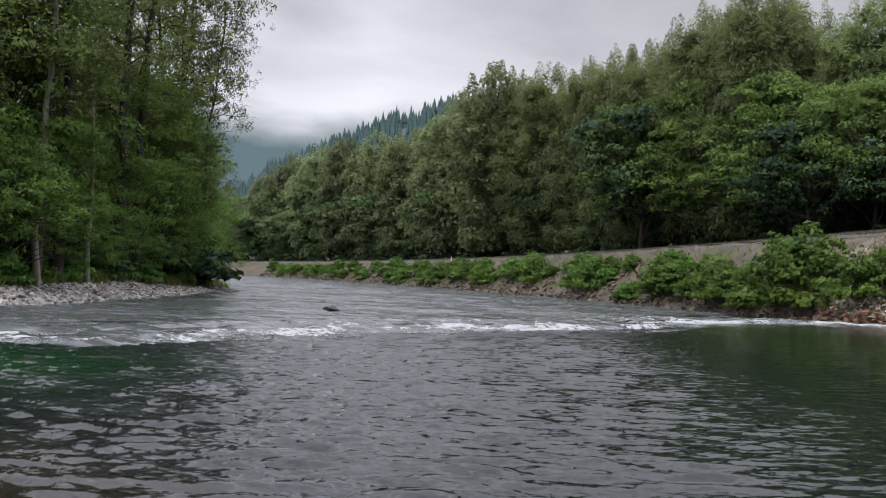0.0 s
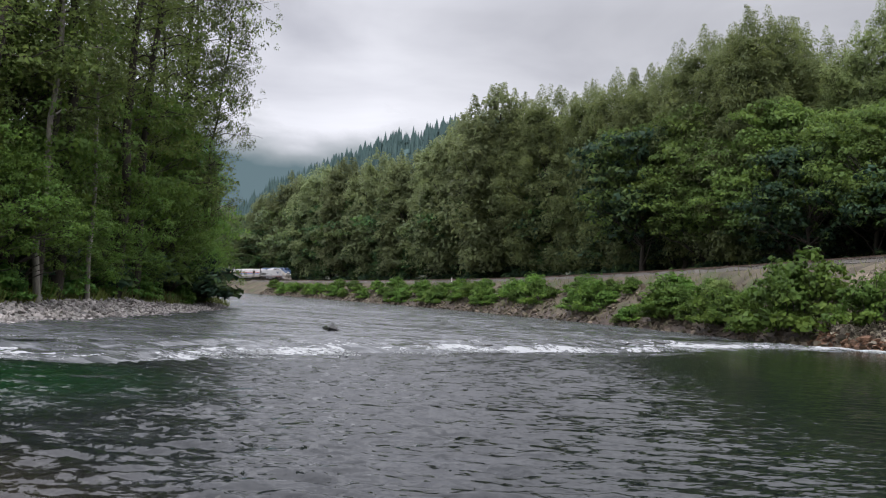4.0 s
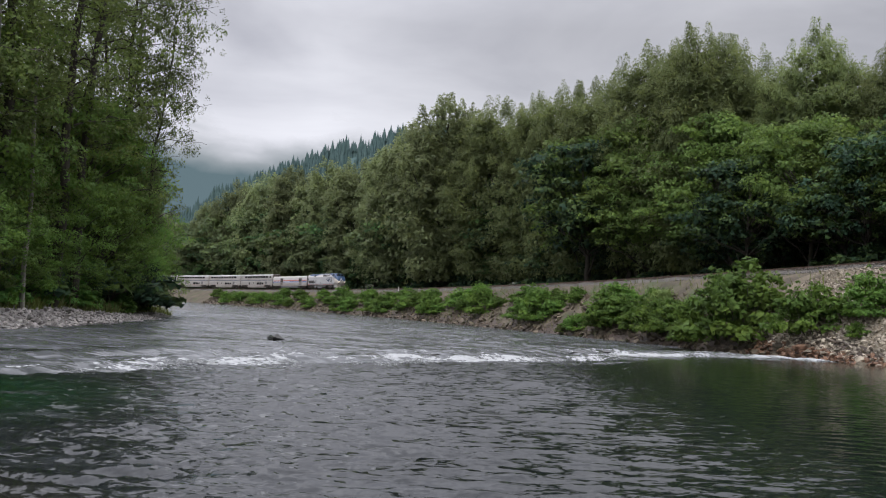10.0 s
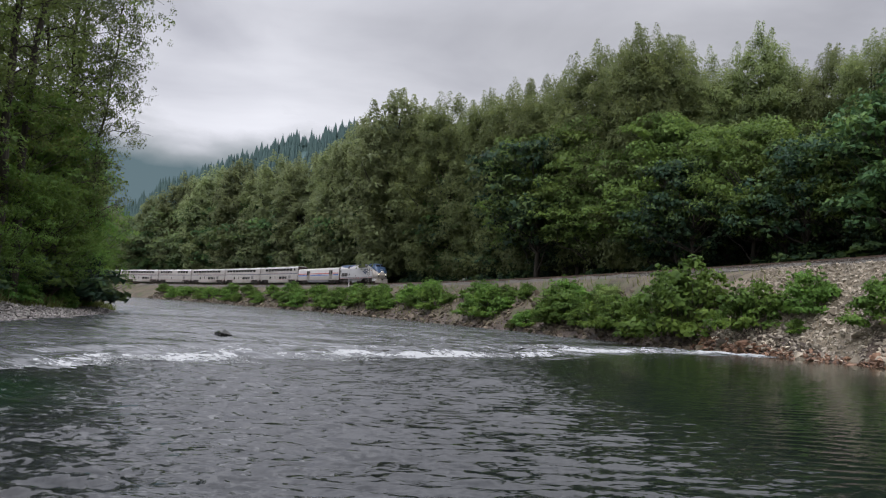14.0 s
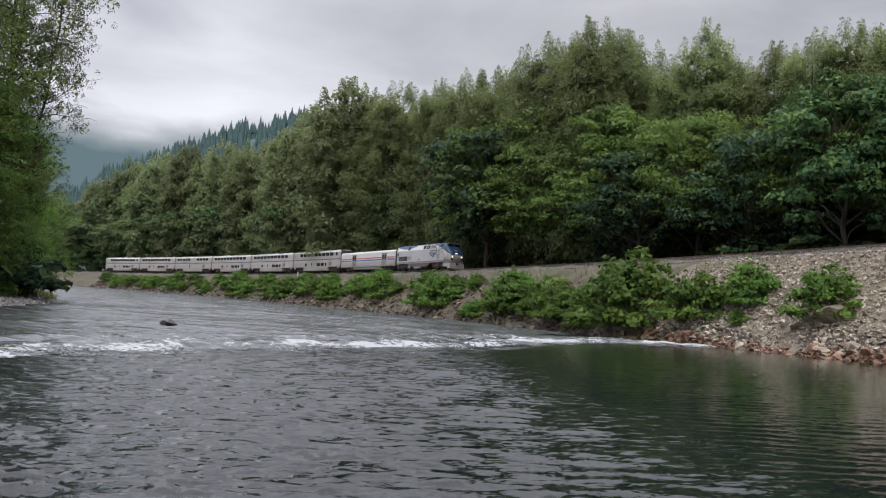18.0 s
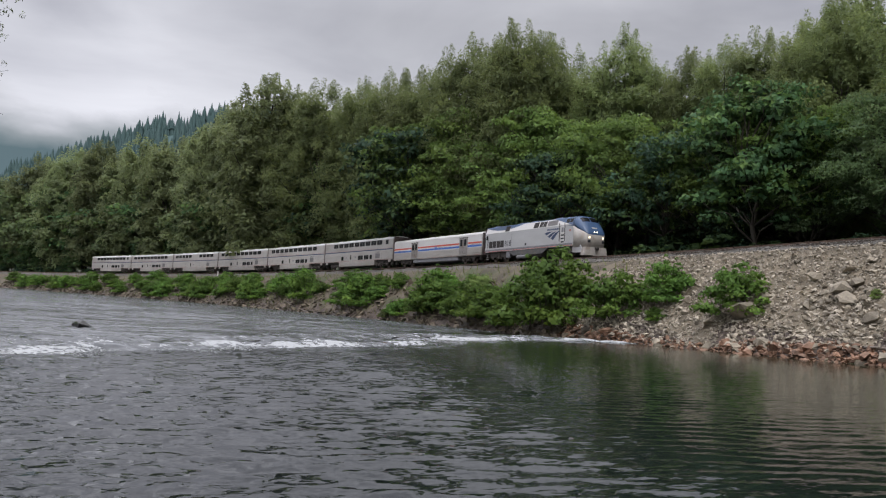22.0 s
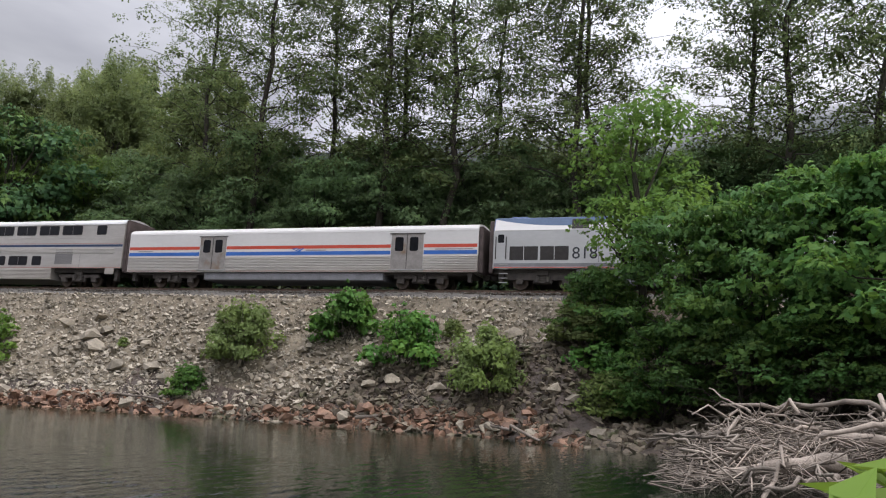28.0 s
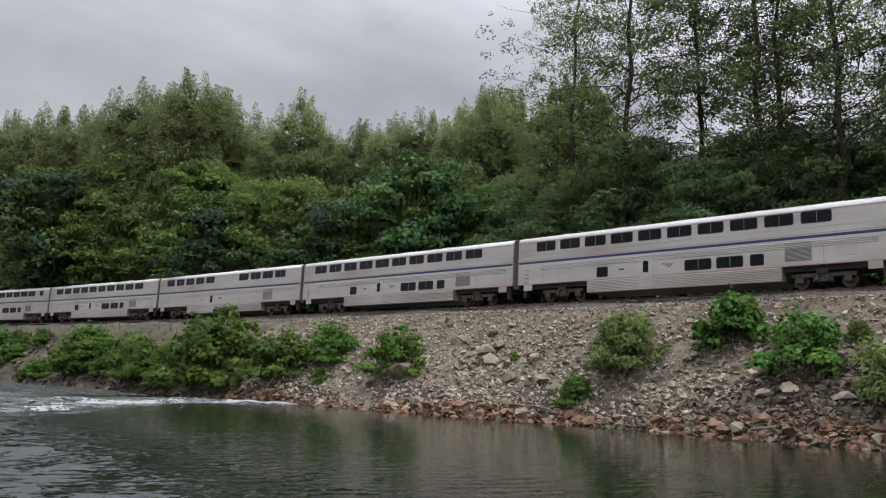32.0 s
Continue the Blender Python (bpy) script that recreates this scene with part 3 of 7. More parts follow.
# ---- water: a level pool, a sloping reach above it, and the white water between ----
def wavy_pool():
    """The pool's surface with its wavelets: short-crested, sharp on top, strong to the west and dying out to the calm east."""
    b = np.radians(np.concatenate([np.linspace(-180, -43, 26), np.linspace(-40, 112, 430), np.linspace(115, 180, 14)]))
    r = np.concatenate([[0.02, 1.5], 3.0 * np.exp(np.linspace(0, np.log(72 / 3.0), 350)), [85, 110, 160, 260]])
    gb, gr = np.meshgrid(b, r)
    x, y = (gr * np.sin(gb)).ravel(), (gr * np.cos(gb)).ravel()
    rng = np.random.default_rng(12)
    z = np.zeros(len(x))
    warp_x, warp_y = x + 0.35 * ripple(x, y, 2.4, 1), y + 0.16 * ripple(x, y, 2.6, 6)
    for i in range(44):
        long = 0.18 * (0.60 / 0.18) ** rng.uniform(0, 1)
        a = rng.normal(0.06, 0.27)
        phase = 2 * np.pi / long * (warp_x * np.sin(a) + warp_y * np.cos(a)) + rng.uniform(0, 6.283)
        wave = np.sin(phase) if i % 2 else 1.3 - 2.6 * np.abs(np.sin(phase / 2))
        fade = np.clip(long / (0.0062 * np.hypot(x, y) * 3) - 0.4, 0, 1)
        z += 0.0105 * long * wave * fade * (1 + 0.5 * ripple(x, y, 3.5, i))
    quick = np.clip(1.08 - 0.21 * np.maximum(x - 0.22 * y, -1.0) + 0.26 * ripple(x, y, 5.0, 2), 0.20, 1.15)
    z *= quick
    w, h = len(b), len(r)
    i = (np.arange(h - 1)[:, None] * w + np.arange(w - 1)).ravel()
    return np.stack([x, y, z], 1), np.stack([i, i + w, i + w + 1, i + 1], 1)


def build_water():
    pool = tagged(new("water_pool", mesh_of("water_pool", *wavy_pool(), M["pool"], True)), "dark green rippled river pool reflecting the grey sky", "river", kind="structure")
    # the quick reach: choppy where it runs down to the drop, a plain sheet far upstream
    xs = np.concatenate([[-350, -120, -30, -8], np.arange(0, 88, 0.5), [96, 130, 350]])
    ys = np.concatenate([[-450, -300, -225], np.arange(-212, -100, 0.33), [-92, -60, 0, 120, 450]])

    def chop(x, y):
        inside = smooth_step(-2, 8, x) * smooth_step(90, 80, x) * smooth_step(-216, -208, y) * smooth_step(-98, -112, y)
        return inside * (0.034 * ripple(x, y, 0.9, 3) + 0.030 * ripple(x + y * 0.3, y, 0.5, 7) + 0.026 * ripple(x, y, 2.2, 1)) * (1 + 0.6 * ripple(x, y, 9, 4))
    reach = tagged(new("water_reach", mesh_of("water_reach", *sheet(xs, ys, chop), M["reach"], True)), "grey quick river reach above the rapids", "river", kind="structure")
    return pool, reach


POOL, REACH = build_water()


def rapid_line(u):
    """The drop across the river, u from 0 at the near bank to 1 at the far one."""
    x = np.interp(u, [0, 0.14, 0.3, 0.45, 0.6, 0.8, 0.93, 1], [-15, -8.4, -3.6, 1.8, 8.3, 18.5, 27, 31])
    y = np.interp(u, [0, 0.14, 0.3, 0.45, 0.6, 0.8, 0.93, 1], [16.5, 19.3, 24, 30.2, 36.8, 49, 54.5, 51.5])
    return x, y


def build_rapids():
    u, v = np.linspace(0, 1, 330), np.linspace(-1, 1, 90)
    gu, gv = np.meshgrid(u, v)
    gu, gv = gu.ravel(), gv.ravel()
    x0, y0 = rapid_line(gu)
    wide = 5.0 + 4.5 * gu
    bend = 1.1 * ripple(gu * 40, gu * 0, 3.0, 2)
    x, y = x0 - 0.62 * (gv * wide + bend), y0 + 0.78 * (gv * wide + bend)
    s = gv * wide
    wave = 0.17 * np.sin(s * 1.9 + 1.5 * ripple(x, y, 3.2) + 0.8) + 0.12 * ripple(x, y, 0.9, 4) + 0.10 * ripple(x, y, 0.45, 8)
    fade = smooth_step(1.0, 0.45, gv) * smooth_step(-0.42, -0.08, gv) * smooth_step(0, 0.03, gu) * smooth_step(1, 0.97, gu)
    z = water_level(x, y) + wave * fade * 0.55 + 0.05 * fade - 0.06 * (1 - fade)
    w, h = len(u), len(v)
    i = (np.arange(h - 1)[:, None] * w + np.arange(w - 1)).ravel()
    me = mesh_of("rapids", np.stack([x, y, z], 1), np.stack([i, i + 1, i + w + 1, i + w], 1), M["rapid"], True)
    patches = 0.5 + 0.5 * ripple(gu * 60, gu * 0 + 3, 3.1, 1)
    froth = np.exp(-((gv * wide + 0.3 + 0.8 * ripple(x, y, 1.6, 5)) / (0.8 + 0.9 * patches)) ** 2) * (0.45 + 0.55 * patches) + (0.52 + 0.40 * gu) * np.exp(-((gv - 0.35) / 0.45) ** 2) * (0.5 + 0.5 * patches)
    at = me.attributes.new("froth", "FLOAT", "POINT")
    at.data.foreach_set("value", (froth * fade).astype(np.float32))
    tagged(new("rapids", me), "white water tumbling over a cobble riffle", "rapids", kind="structure")


build_rapids()


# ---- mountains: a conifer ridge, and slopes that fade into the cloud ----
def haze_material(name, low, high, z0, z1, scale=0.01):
    """Glowing far backdrop, haze mixed into its colours; it passes into cloud with height."""
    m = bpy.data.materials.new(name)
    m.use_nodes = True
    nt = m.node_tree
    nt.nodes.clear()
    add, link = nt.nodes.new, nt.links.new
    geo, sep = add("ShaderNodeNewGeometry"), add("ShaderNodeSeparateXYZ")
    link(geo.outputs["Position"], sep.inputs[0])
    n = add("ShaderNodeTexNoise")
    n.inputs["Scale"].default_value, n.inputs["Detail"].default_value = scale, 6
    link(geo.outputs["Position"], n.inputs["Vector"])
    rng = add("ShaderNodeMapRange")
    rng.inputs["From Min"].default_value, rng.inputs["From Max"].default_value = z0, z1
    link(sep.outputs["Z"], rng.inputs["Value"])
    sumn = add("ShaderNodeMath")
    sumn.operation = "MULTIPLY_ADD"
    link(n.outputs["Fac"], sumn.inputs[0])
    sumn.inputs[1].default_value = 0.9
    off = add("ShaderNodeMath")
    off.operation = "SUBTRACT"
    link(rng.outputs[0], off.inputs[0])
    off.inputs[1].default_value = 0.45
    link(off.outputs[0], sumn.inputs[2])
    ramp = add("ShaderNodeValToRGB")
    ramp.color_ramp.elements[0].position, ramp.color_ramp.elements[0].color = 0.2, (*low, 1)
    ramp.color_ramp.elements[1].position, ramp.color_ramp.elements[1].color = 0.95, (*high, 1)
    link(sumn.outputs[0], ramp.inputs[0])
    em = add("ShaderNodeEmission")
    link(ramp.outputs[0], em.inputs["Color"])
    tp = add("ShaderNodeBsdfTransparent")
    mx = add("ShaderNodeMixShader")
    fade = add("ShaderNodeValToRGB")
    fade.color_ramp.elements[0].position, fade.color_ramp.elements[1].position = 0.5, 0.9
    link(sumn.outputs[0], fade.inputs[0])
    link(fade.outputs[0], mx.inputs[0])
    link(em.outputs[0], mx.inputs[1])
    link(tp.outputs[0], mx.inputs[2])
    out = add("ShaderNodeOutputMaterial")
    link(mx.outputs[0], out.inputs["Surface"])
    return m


def slope(name, b0, b1, dist, tops, label, mat, base=-40.0, rough=10.0, deep=350.0):
    """A mountainside round the eye from bearing b0 to b1 degrees, with the ridge at the given elevations (tangents)."""
    b, k = np.linspace(b0, b1, 160), np.linspace(0, 1, 24)
    gb, gk = np.meshgrid(b, k)
    gb, gk = gb.ravel(), gk.ravel()
    top = np.interp(gb, np.linspace(b0, b1, len(tops)), tops) * dist
    d = dist + deep * (gk - 1)
    x, y = d * np.sin(np.radians(gb)), d * np.cos(np.radians(gb))
    z = base + (top - base) * gk + rough * ripple(x, y, 60, 2) * gk
    w = len(b)
    i = (np.arange(len(k) - 1)[:, None] * w + np.arange(w - 1)).ravel()
    return tagged(new(name, mesh_of(name, np.stack([x, y, z], 1), np.stack([i, i + 1, i + w + 1, i + w], 1), mat, True)), label, "mountain", kind="structure")


def build_mountains():
    # both mountainsides glow; their blue-grey and pale tones are painted haze
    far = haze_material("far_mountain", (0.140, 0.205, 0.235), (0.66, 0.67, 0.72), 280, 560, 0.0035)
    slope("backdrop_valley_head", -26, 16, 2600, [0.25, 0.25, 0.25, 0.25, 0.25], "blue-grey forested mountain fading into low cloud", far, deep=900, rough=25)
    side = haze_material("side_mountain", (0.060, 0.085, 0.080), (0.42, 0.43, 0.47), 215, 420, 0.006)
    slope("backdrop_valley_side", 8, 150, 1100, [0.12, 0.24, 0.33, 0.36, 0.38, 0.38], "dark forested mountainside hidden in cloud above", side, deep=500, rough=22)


build_mountains()


def ridge_level(b, k):
    """Height of the conifer ridge at bearing b, k of the way from its foot to its crest."""
    return 20 + k * (np.interp(b, [-16, -11.4, -6.6, -2.8, 1.1, 4, 14], [0.045, 0.118, 0.160, 0.194, 0.214, 0.22, 0.20]) * 720 - 20)


def build_ridge():
    b, k = np.linspace(-16, 14, 120), np.linspace(0, 1, 20)
    gb, gk = np.meshgrid(b, k)
    gb, gk = gb.ravel(), gk.ravel()
    d = 480 + 240 * gk
    v = np.stack([d * np.sin(np.radians(gb)), d * np.cos(np.radians(gb)), ridge_level(gb, gk)], 1)
    i = (np.arange(len(k) - 1)[:, None] * len(b) + np.arange(len(b) - 1)).ravel()
    tagged(new("ridge", mesh_of("ridge", v, np.stack([i, i + 1, i + len(b) + 1, i + len(b)], 1), M["needle"], True)), "dark conifer-covered ridge above the valley", "hill", kind="structure")
    rng = np.random.default_rng(3)
    n = 2600
    tb, tk = rng.uniform(-15, 12, n), np.concatenate([rng.uniform(0.15, 1, n - 420), rng.uniform(0.94, 1.0, 420)])
    d = 480 + 240 * tk
    base = np.stack([d * np.sin(np.radians(tb)), d * np.cos(np.radians(tb)), ridge_level(tb, tk) - 1], 1)
    h = rng.uniform(9, 20, n)
    verts, faces = [], []
    ang = np.arange(5) * 2 * np.pi / 5
    for lo, hi, r in ((0.0, 0.62, 0.19), (0.38, 1.0, 0.13)):
        ring = np.stack([np.cos(ang)[None] * (h * r)[:, None] * rng.uniform(0.7, 1.3, (n, 5)), np.sin(ang)[None] * (h * r)[:, None] * rng.uniform(0.7, 1.3, (n, 5)), np.repeat((h * lo)[:, None], 5, 1)], -1) + base[:, None]
        tip = base + np.stack([h * 0, h * 0, h * hi], 1)
        off = sum(len(x) for x in verts)
        verts.append(np.concatenate([ring, tip[:, None]], 1).reshape(-1, 3))
        f = np.stack([np.stack([np.full(n, j), np.full(n, (j + 1) % 5), np.full(n, 5)], 1) for j in range(5)], 1) + (np.arange(n) * 6)[:, None, None] + off
        faces.append(f.reshape(-1, 3))
    tagged(new("ridge_conifers", mesh_of("ridge_conifers", np.concatenate(verts), np.concatenate(faces), M["needle"])), "dark blue-green conifers covering a distant ridge", "conifers", kind="stuff")


build_ridge()


# ---- trees: tapered trunk and limbs, crown of many small leaves ----
def tube(points, radii, sides=6):
    points, radii = np.asarray(points, float), np.asarray(radii, float)
    t = np.gradient(points, axis=0)
    t /= np.linalg.norm(t, axis=1)[:, None] + 1e-9
    up = np.where(np.abs(t[:, 2:3]) > 0.9, np.array([[1.0, 0, 0]]), np.array([[0, 0, 1.0]]))
    a = np.cross(t, up)
    a /= np.linalg.norm(a, axis=1)[:, None] + 1e-9
    b = np.cross(t, a)
    ang = np.arange(sides) * 2 * np.pi / sides
    ring = points[:, None] + radii[:, None, None] * (np.cos(ang)[None, :, None] * a[:, None] + np.sin(ang)[None, :, None] * b[:, None])
    n = len(points)
    i, j = np.meshgrid(np.arange(n - 1), np.arange(sides), indexing="ij")
    f = np.stack([i * sides + j, i * sides + (j + 1) % sides, (i + 1) * sides + (j + 1) % sides, (i + 1) * sides + j], -1).reshape(-1, 4)
    return ring.reshape(-1, 3), f


def joined(pieces):
    verts, faces, off = [], [], 0
    for v, f in pieces:
        verts.append(v)
        faces.append(f + off)
        off += len(v)
    return np.concatenate(verts), np.concatenate(faces)


def leaves(centres, normals, size, rng, long=1.5, tri=True, upright=0.0):
    """One small blade per leaf: a triangle far off, a folded rhombus nearer, a five-lobed leaf close by."""
    n = len(centres)
    nrm = normals + rng.normal(0, 0.45 - 0.2 * upright, (n, 3))
    nrm /= np.linalg.norm(nrm, axis=1)[:, None] + 1e-9
    a = np.cross(nrm, rng.normal(0, 1, (n, 3)))
    if upright:
        a = np.array([0, 0, 1.0]) * upright * 2 + rng.normal(0, 0.5, (n, 3))
        a -= nrm * (a * nrm).sum(1)[:, None]
    a /= np.linalg.norm(a, axis=1)[:, None] + 1e-9
    b = np.cross(nrm, a)
    s = size * rng.uniform(0.65, 1.35, (n, 1))
    tip, side = a * s * 0.5 * long, b * s * 0.5
    fold = nrm * s * 0.16
    if tri == "palm":
        outline = ((-1.0, 0.0), (-0.35, 0.95), (-0.05, 0.42), (0.55, 0.72), (1.1, 0.0), (0.55, -0.72), (-0.05, -0.42), (-0.35, -0.95))
        v = np.stack([centres + tip * a + side * b - fold * abs(b) * 1.3 for a, b in outline], 1).reshape(-1, 3)
        return v, (np.arange(n)[:, None] * 8 + np.arange(8)[None])
    if tri:
        v = np.stack([centres - tip * 0.8 - side, centres - tip * 0.8 + side + fold, centres + tip * 1.2 - fold], 1).reshape(-1, 3)
        return v, (np.arange(n)[:, None] * 3 + np.arange(3)[None])
    v = np.stack([centres - tip, centres + side + fold, centres + tip - fold, centres - side + fold], 1).reshape(-1, 3)
    return v, (np.arange(n)[:, None] * 4 + np.arange(4)[None])


def clump_leaves(clumps, radius, count, size, rng, flat=0.55, droop=0.0, long=1.5, tri=True, upright=0.0):
    """Leaves on the upper skins of small flattened clumps."""
    swollen = radius / np.sqrt((radius ** 2).mean())
    number = np.maximum(3, np.round(count * swollen ** 0.8)).astype(int)
    idx = np.repeat(np.arange(len(clumps)), number)
    total = len(idx)
    d = rng.normal(0, 1, (total, 3))
    d /= np.linalg.norm(d, axis=1)[:, None]
    d[:, 2] = np.where(d[:, 2] < -0.3, -d[:, 2] * 0.6, d[:, 2])
    r = radius[idx][:, None] * rng.uniform(0.45, 1.0, (total, 1)) ** 0.6
    c = clumps[idx] + d * r * np.array([1, 1, flat])
    c[:, 2] -= droop * (np.linalg.norm(d[:, :2], axis=1) * r[:, 0]) ** 1.5
    nrm = d * np.array([0.7, 0.7, 1.0]) + np.array([0, 0, 0.35])
    return (*leaves(c, nrm, size * np.clip(swollen[idx] ** 0.8, 0.72, 1.5)[:, None], rng, long, tri, upright), d, c)


def limb(start, to, r0, r1, rng, wander=0.06, n=6, rise=0.0):
    start, to = np.asarray(start, float), np.asarray(to, float)
    t = np.linspace(0, 1, n)[:, None]
    pts = start + (to - start) * t
    length = np.linalg.norm(to - start)
    pts[1:-1] += rng.normal(0, wander * length * 0.5, (n - 2, 3))
    pts[:, 2] += rise * length * (t[:, 0] * (1 - t[:, 0])) * 2
    return pts, np.linspace(r0, r1, n)


def make_tree(name, kind, seed, height, width, clumps, per_clump, leaf, leaf_mat, bark_mat, label, category="tree", tri=True):
    """A prototype standing at the origin; copies take its meshes."""
    rng = np.random.default_rng(seed)
    H, R = height, width / 2
    wood, centres, radius = [], [], []
    if kind == "maple":
        trunk, rad = limb((0, 0, -0.3), (rng.normal(0, 0.03) * H, rng.normal(0, 0.03) * H, H * 0.75), H * 0.018, H * 0.004, rng, 0.03, 8)
        wood.append((trunk, rad, 7))
        for i in range(clumps):
            d = rng.normal(0, 1, 3)
            d /= np.linalg.norm(d)
            if d[2] < -0.75:
                d[2] *= -1
            k = rng.uniform(0.25, 1.0) ** 0.35
            lump = 1 + 0.28 * np.sin(3.1 * np.arctan2(d[1], d[0]) + seed) + 0.18 * np.sin(7 * d[2] + seed)
            c = np.array([d[0] * R * k * lump, d[1] * R * k * lump, H * 0.53 + d[2] * H * 0.43 * k])
            if c[2] < H * 0.05:
                c[2] = H * 0.05 + rng.uniform(0, 0.08) * H
            centres.append(c)
            radius.append(H * rng.uniform(0.075, 0.145) * min(1.0, (95 / clumps) ** 0.5))
            if i % 3 == 0:
                a = trunk[min(7, 1 + int(6 * min(0.95, max(0.05, c[2] / H - 0.15))))]
                wood.append((*limb(a, c, H * 0.006, H * 0.0012, rng, 0.08, 5, 0.1), 4))
    elif kind == "cottonwood":
        trunk, rad = limb((0, 0, -0.3), (0, 0, H * 0.86), H * 0.014, H * 0.002, rng, 0.012, 9)
        wood.append((trunk, rad, 7))

        def girth(k, a):
            g = np.interp(k, [0, 0.1, 0.35, 0.6, 0.8, 0.92, 1], [0.45, 0.74, 1, 0.97, 0.80, 0.58, 0.22])
            return R * g * (1 + 0.17 * np.sin(3 * a + seed + 4 * k) + 0.12 * np.sin(5 * a + 9 * k + seed))
        for k in range(12):
            a = k * 2.4 + rng.uniform(0, 1)
            q = rng.uniform(0.5, 0.95)
            r = girth(q, a) * 0.8
            wood.append((*limb((0, 0, H * q * 0.55), (r * np.cos(a), r * np.sin(a), H * q * 0.9), H * 0.006, H * 0.001, rng, 0.04, 6, -0.10), 4))
        for i in range(clumps):
            k, a = rng.uniform(0.02, 0.90), rng.uniform(0, 6.283)
            q = girth(k, a) * rng.uniform(0.15, 1) ** 0.4
            centres.append((q * np.cos(a), q * np.sin(a), H * (0.04 + 0.90 * k)))
            radius.append(H * rng.uniform(0.032, 0.060) * (1.15 - 0.5 * k))
        # upright pointed shoots, all over the upper crown
        for i in range(64):
            k, a = rng.uniform(0.40, 1.0) ** 0.75, i * 2.399 + rng.uniform(0, 1)
            q = girth(k, a) * rng.uniform(0.1, 1.0) ** 0.5
            tip = H * (0.04 + 0.90 * k + rng.uniform(0.015, 0.060))
            for j in range(6):
                f = j / 5
                centres.append((q * np.cos(a) + rng.normal(0, 0.1), q * np.sin(a) + rng.normal(0, 0.1), tip - H * 0.085 * (1 - f)))
                radius.append(H * (0.010 + 0.026 * (1 - f)))
    elif kind == "tall":
        lean = rng.normal(0, 0.02, 2) * H
        trunk, rad = limb((0, 0, -0.3), (lean[0], lean[1], H), H * 0.0085, H * 0.0012, rng, 0.012, 12)
        wood.append((trunk, rad, 8))
        boughs, low = max(10, clumps // 10), (0.24 if width < 12.5 else 0.12)
        for i in range(boughs):
            k = low + (0.985 - low) * (i + rng.uniform(0, 1)) / boughs
            base = np.array([np.interp(k * H, trunk[:, 2], trunk[:, j]) for j in range(3)])
            a = i * 2.399 + rng.uniform(-0.6, 0.6)
            reach = R * (0.34 + 0.80 * np.sin(np.pi * min(1, (1.04 - k) * 0.85 + 0.08))) * rng.uniform(0.45, 1.2)
            rise = rng.uniform(0.05, 0.55) + 0.5 * max(0.0, k - 0.7)
            tip = base + np.array([reach * np.cos(a), reach * np.sin(a), reach * rise])
            pts, rr = limb(base, tip, H * 0.0021 * (1.15 - k), H * 0.0003, rng, 0.08, 6, 0.12)
            wood.append((pts, rr, 4))
            for j in range(max(3, clumps // boughs)):
                f = rng.uniform(0.18, 1.08)
                c = base + (tip - base) * f + rng.normal(0, 0.10, 3) * reach
                c[2] -= rng.uniform(0, 0.30) * reach * f
                centres.append(c)
                radius.append(H * rng.uniform(0.010, 0.030))
    elif kind == "bush":
        for i in range(7):
            a = i * 2.4
            wood.append((*limb((rng.normal(0, 0.05) * R, rng.normal(0, 0.05) * R, -0.25), (R * 0.6 * np.cos(a), R * 0.6 * np.sin(a), H * rng.uniform(0.5, 0.9)), H * 0.010, H * 0.003, rng, 0.06, 5, 0.1), 5))
        for i in range(clumps):
            d = rng.normal(0, 1, 3)
            d /= np.linalg.norm(d)
            d[2] = abs(d[2]) * 1.1 - 0.15
            k = rng.uniform(0.3, 1.0) ** 0.5
            lump = 1 + 0.25 * np.sin(2.7 * np.arctan2(d[1], d[0]) + seed)
            centres.append((d[0] * R * k * lump, d[1] * R * k * lump, H * (0.12 + 0.80 * max(0.0, d[2]) * k)))
            radius.append(min(H, R) * rng.uniform(0.20, 0.36))
        # leafy upright shoots that break the outline
        for i in range(10):
            a, q, tip = i * 2.399 + seed, R * rng.uniform(0.1, 0.75), H * rng.uniform(0.82, 1.12)
            for j in range(5):
                f = j / 4
                centres.append((q * np.cos(a) * (1 + 0.1 * f), q * np.sin(a) * (1 + 0.1 * f), tip * (0.55 + 0.45 * f) * (1 - 0.35 * q / R)))
                radius.append(H * (0.05 + 0.07 * (1 - f)))
    centres, radius = np.array(centres), np.array(radius)
    flat, droop, long = {"maple": (0.52, 0.12, 1.25), "cottonwood": (1.25, 0.0, 1.9), "tall": (1.0, 0.05, 1.35), "bush": (0.8, 0.05, 1.4)}[kind]
    v, f, out, at = clump_leaves(centres, radius, per_clump, leaf, rng, flat, droop, long, tri, 0.8 if kind == "cottonwood" else 0.0)
    if kind in ("cottonwood", "maple") and H > 15:
        # broad shaded leaf masses deep inside the crown
        deep = centres[rng.integers(0, min(clumps, len(centres)), 4 * clumps)] * np.array([0.72, 0.72, 0.97])
        v2, f2, out2, at2 = clump_leaves(deep, np.full(len(deep), H * 0.03), 2, 0.62, rng, 1.0, 0.0, 1.0, tri)
        v, f, out, at = np.concatenate([v, v2]), np.concatenate([f, f2 + len(v)]), np.concatenate([out, out2]), np.concatenate([at, at2])
    mid = np.array([0, 0, H * (0.25 if kind == "bush" else 0.45)])
    from_mid = (at - mid) / np.array([R, R, H * 0.5])
    from_mid /= np.linalg.norm(from_mid, axis=1)[:, None] + 1e-6
    swell = 1.0 * out * np.array([1, 1, 1.5]) + 0.40 * from_mid + np.array([0, 0, 0.15])
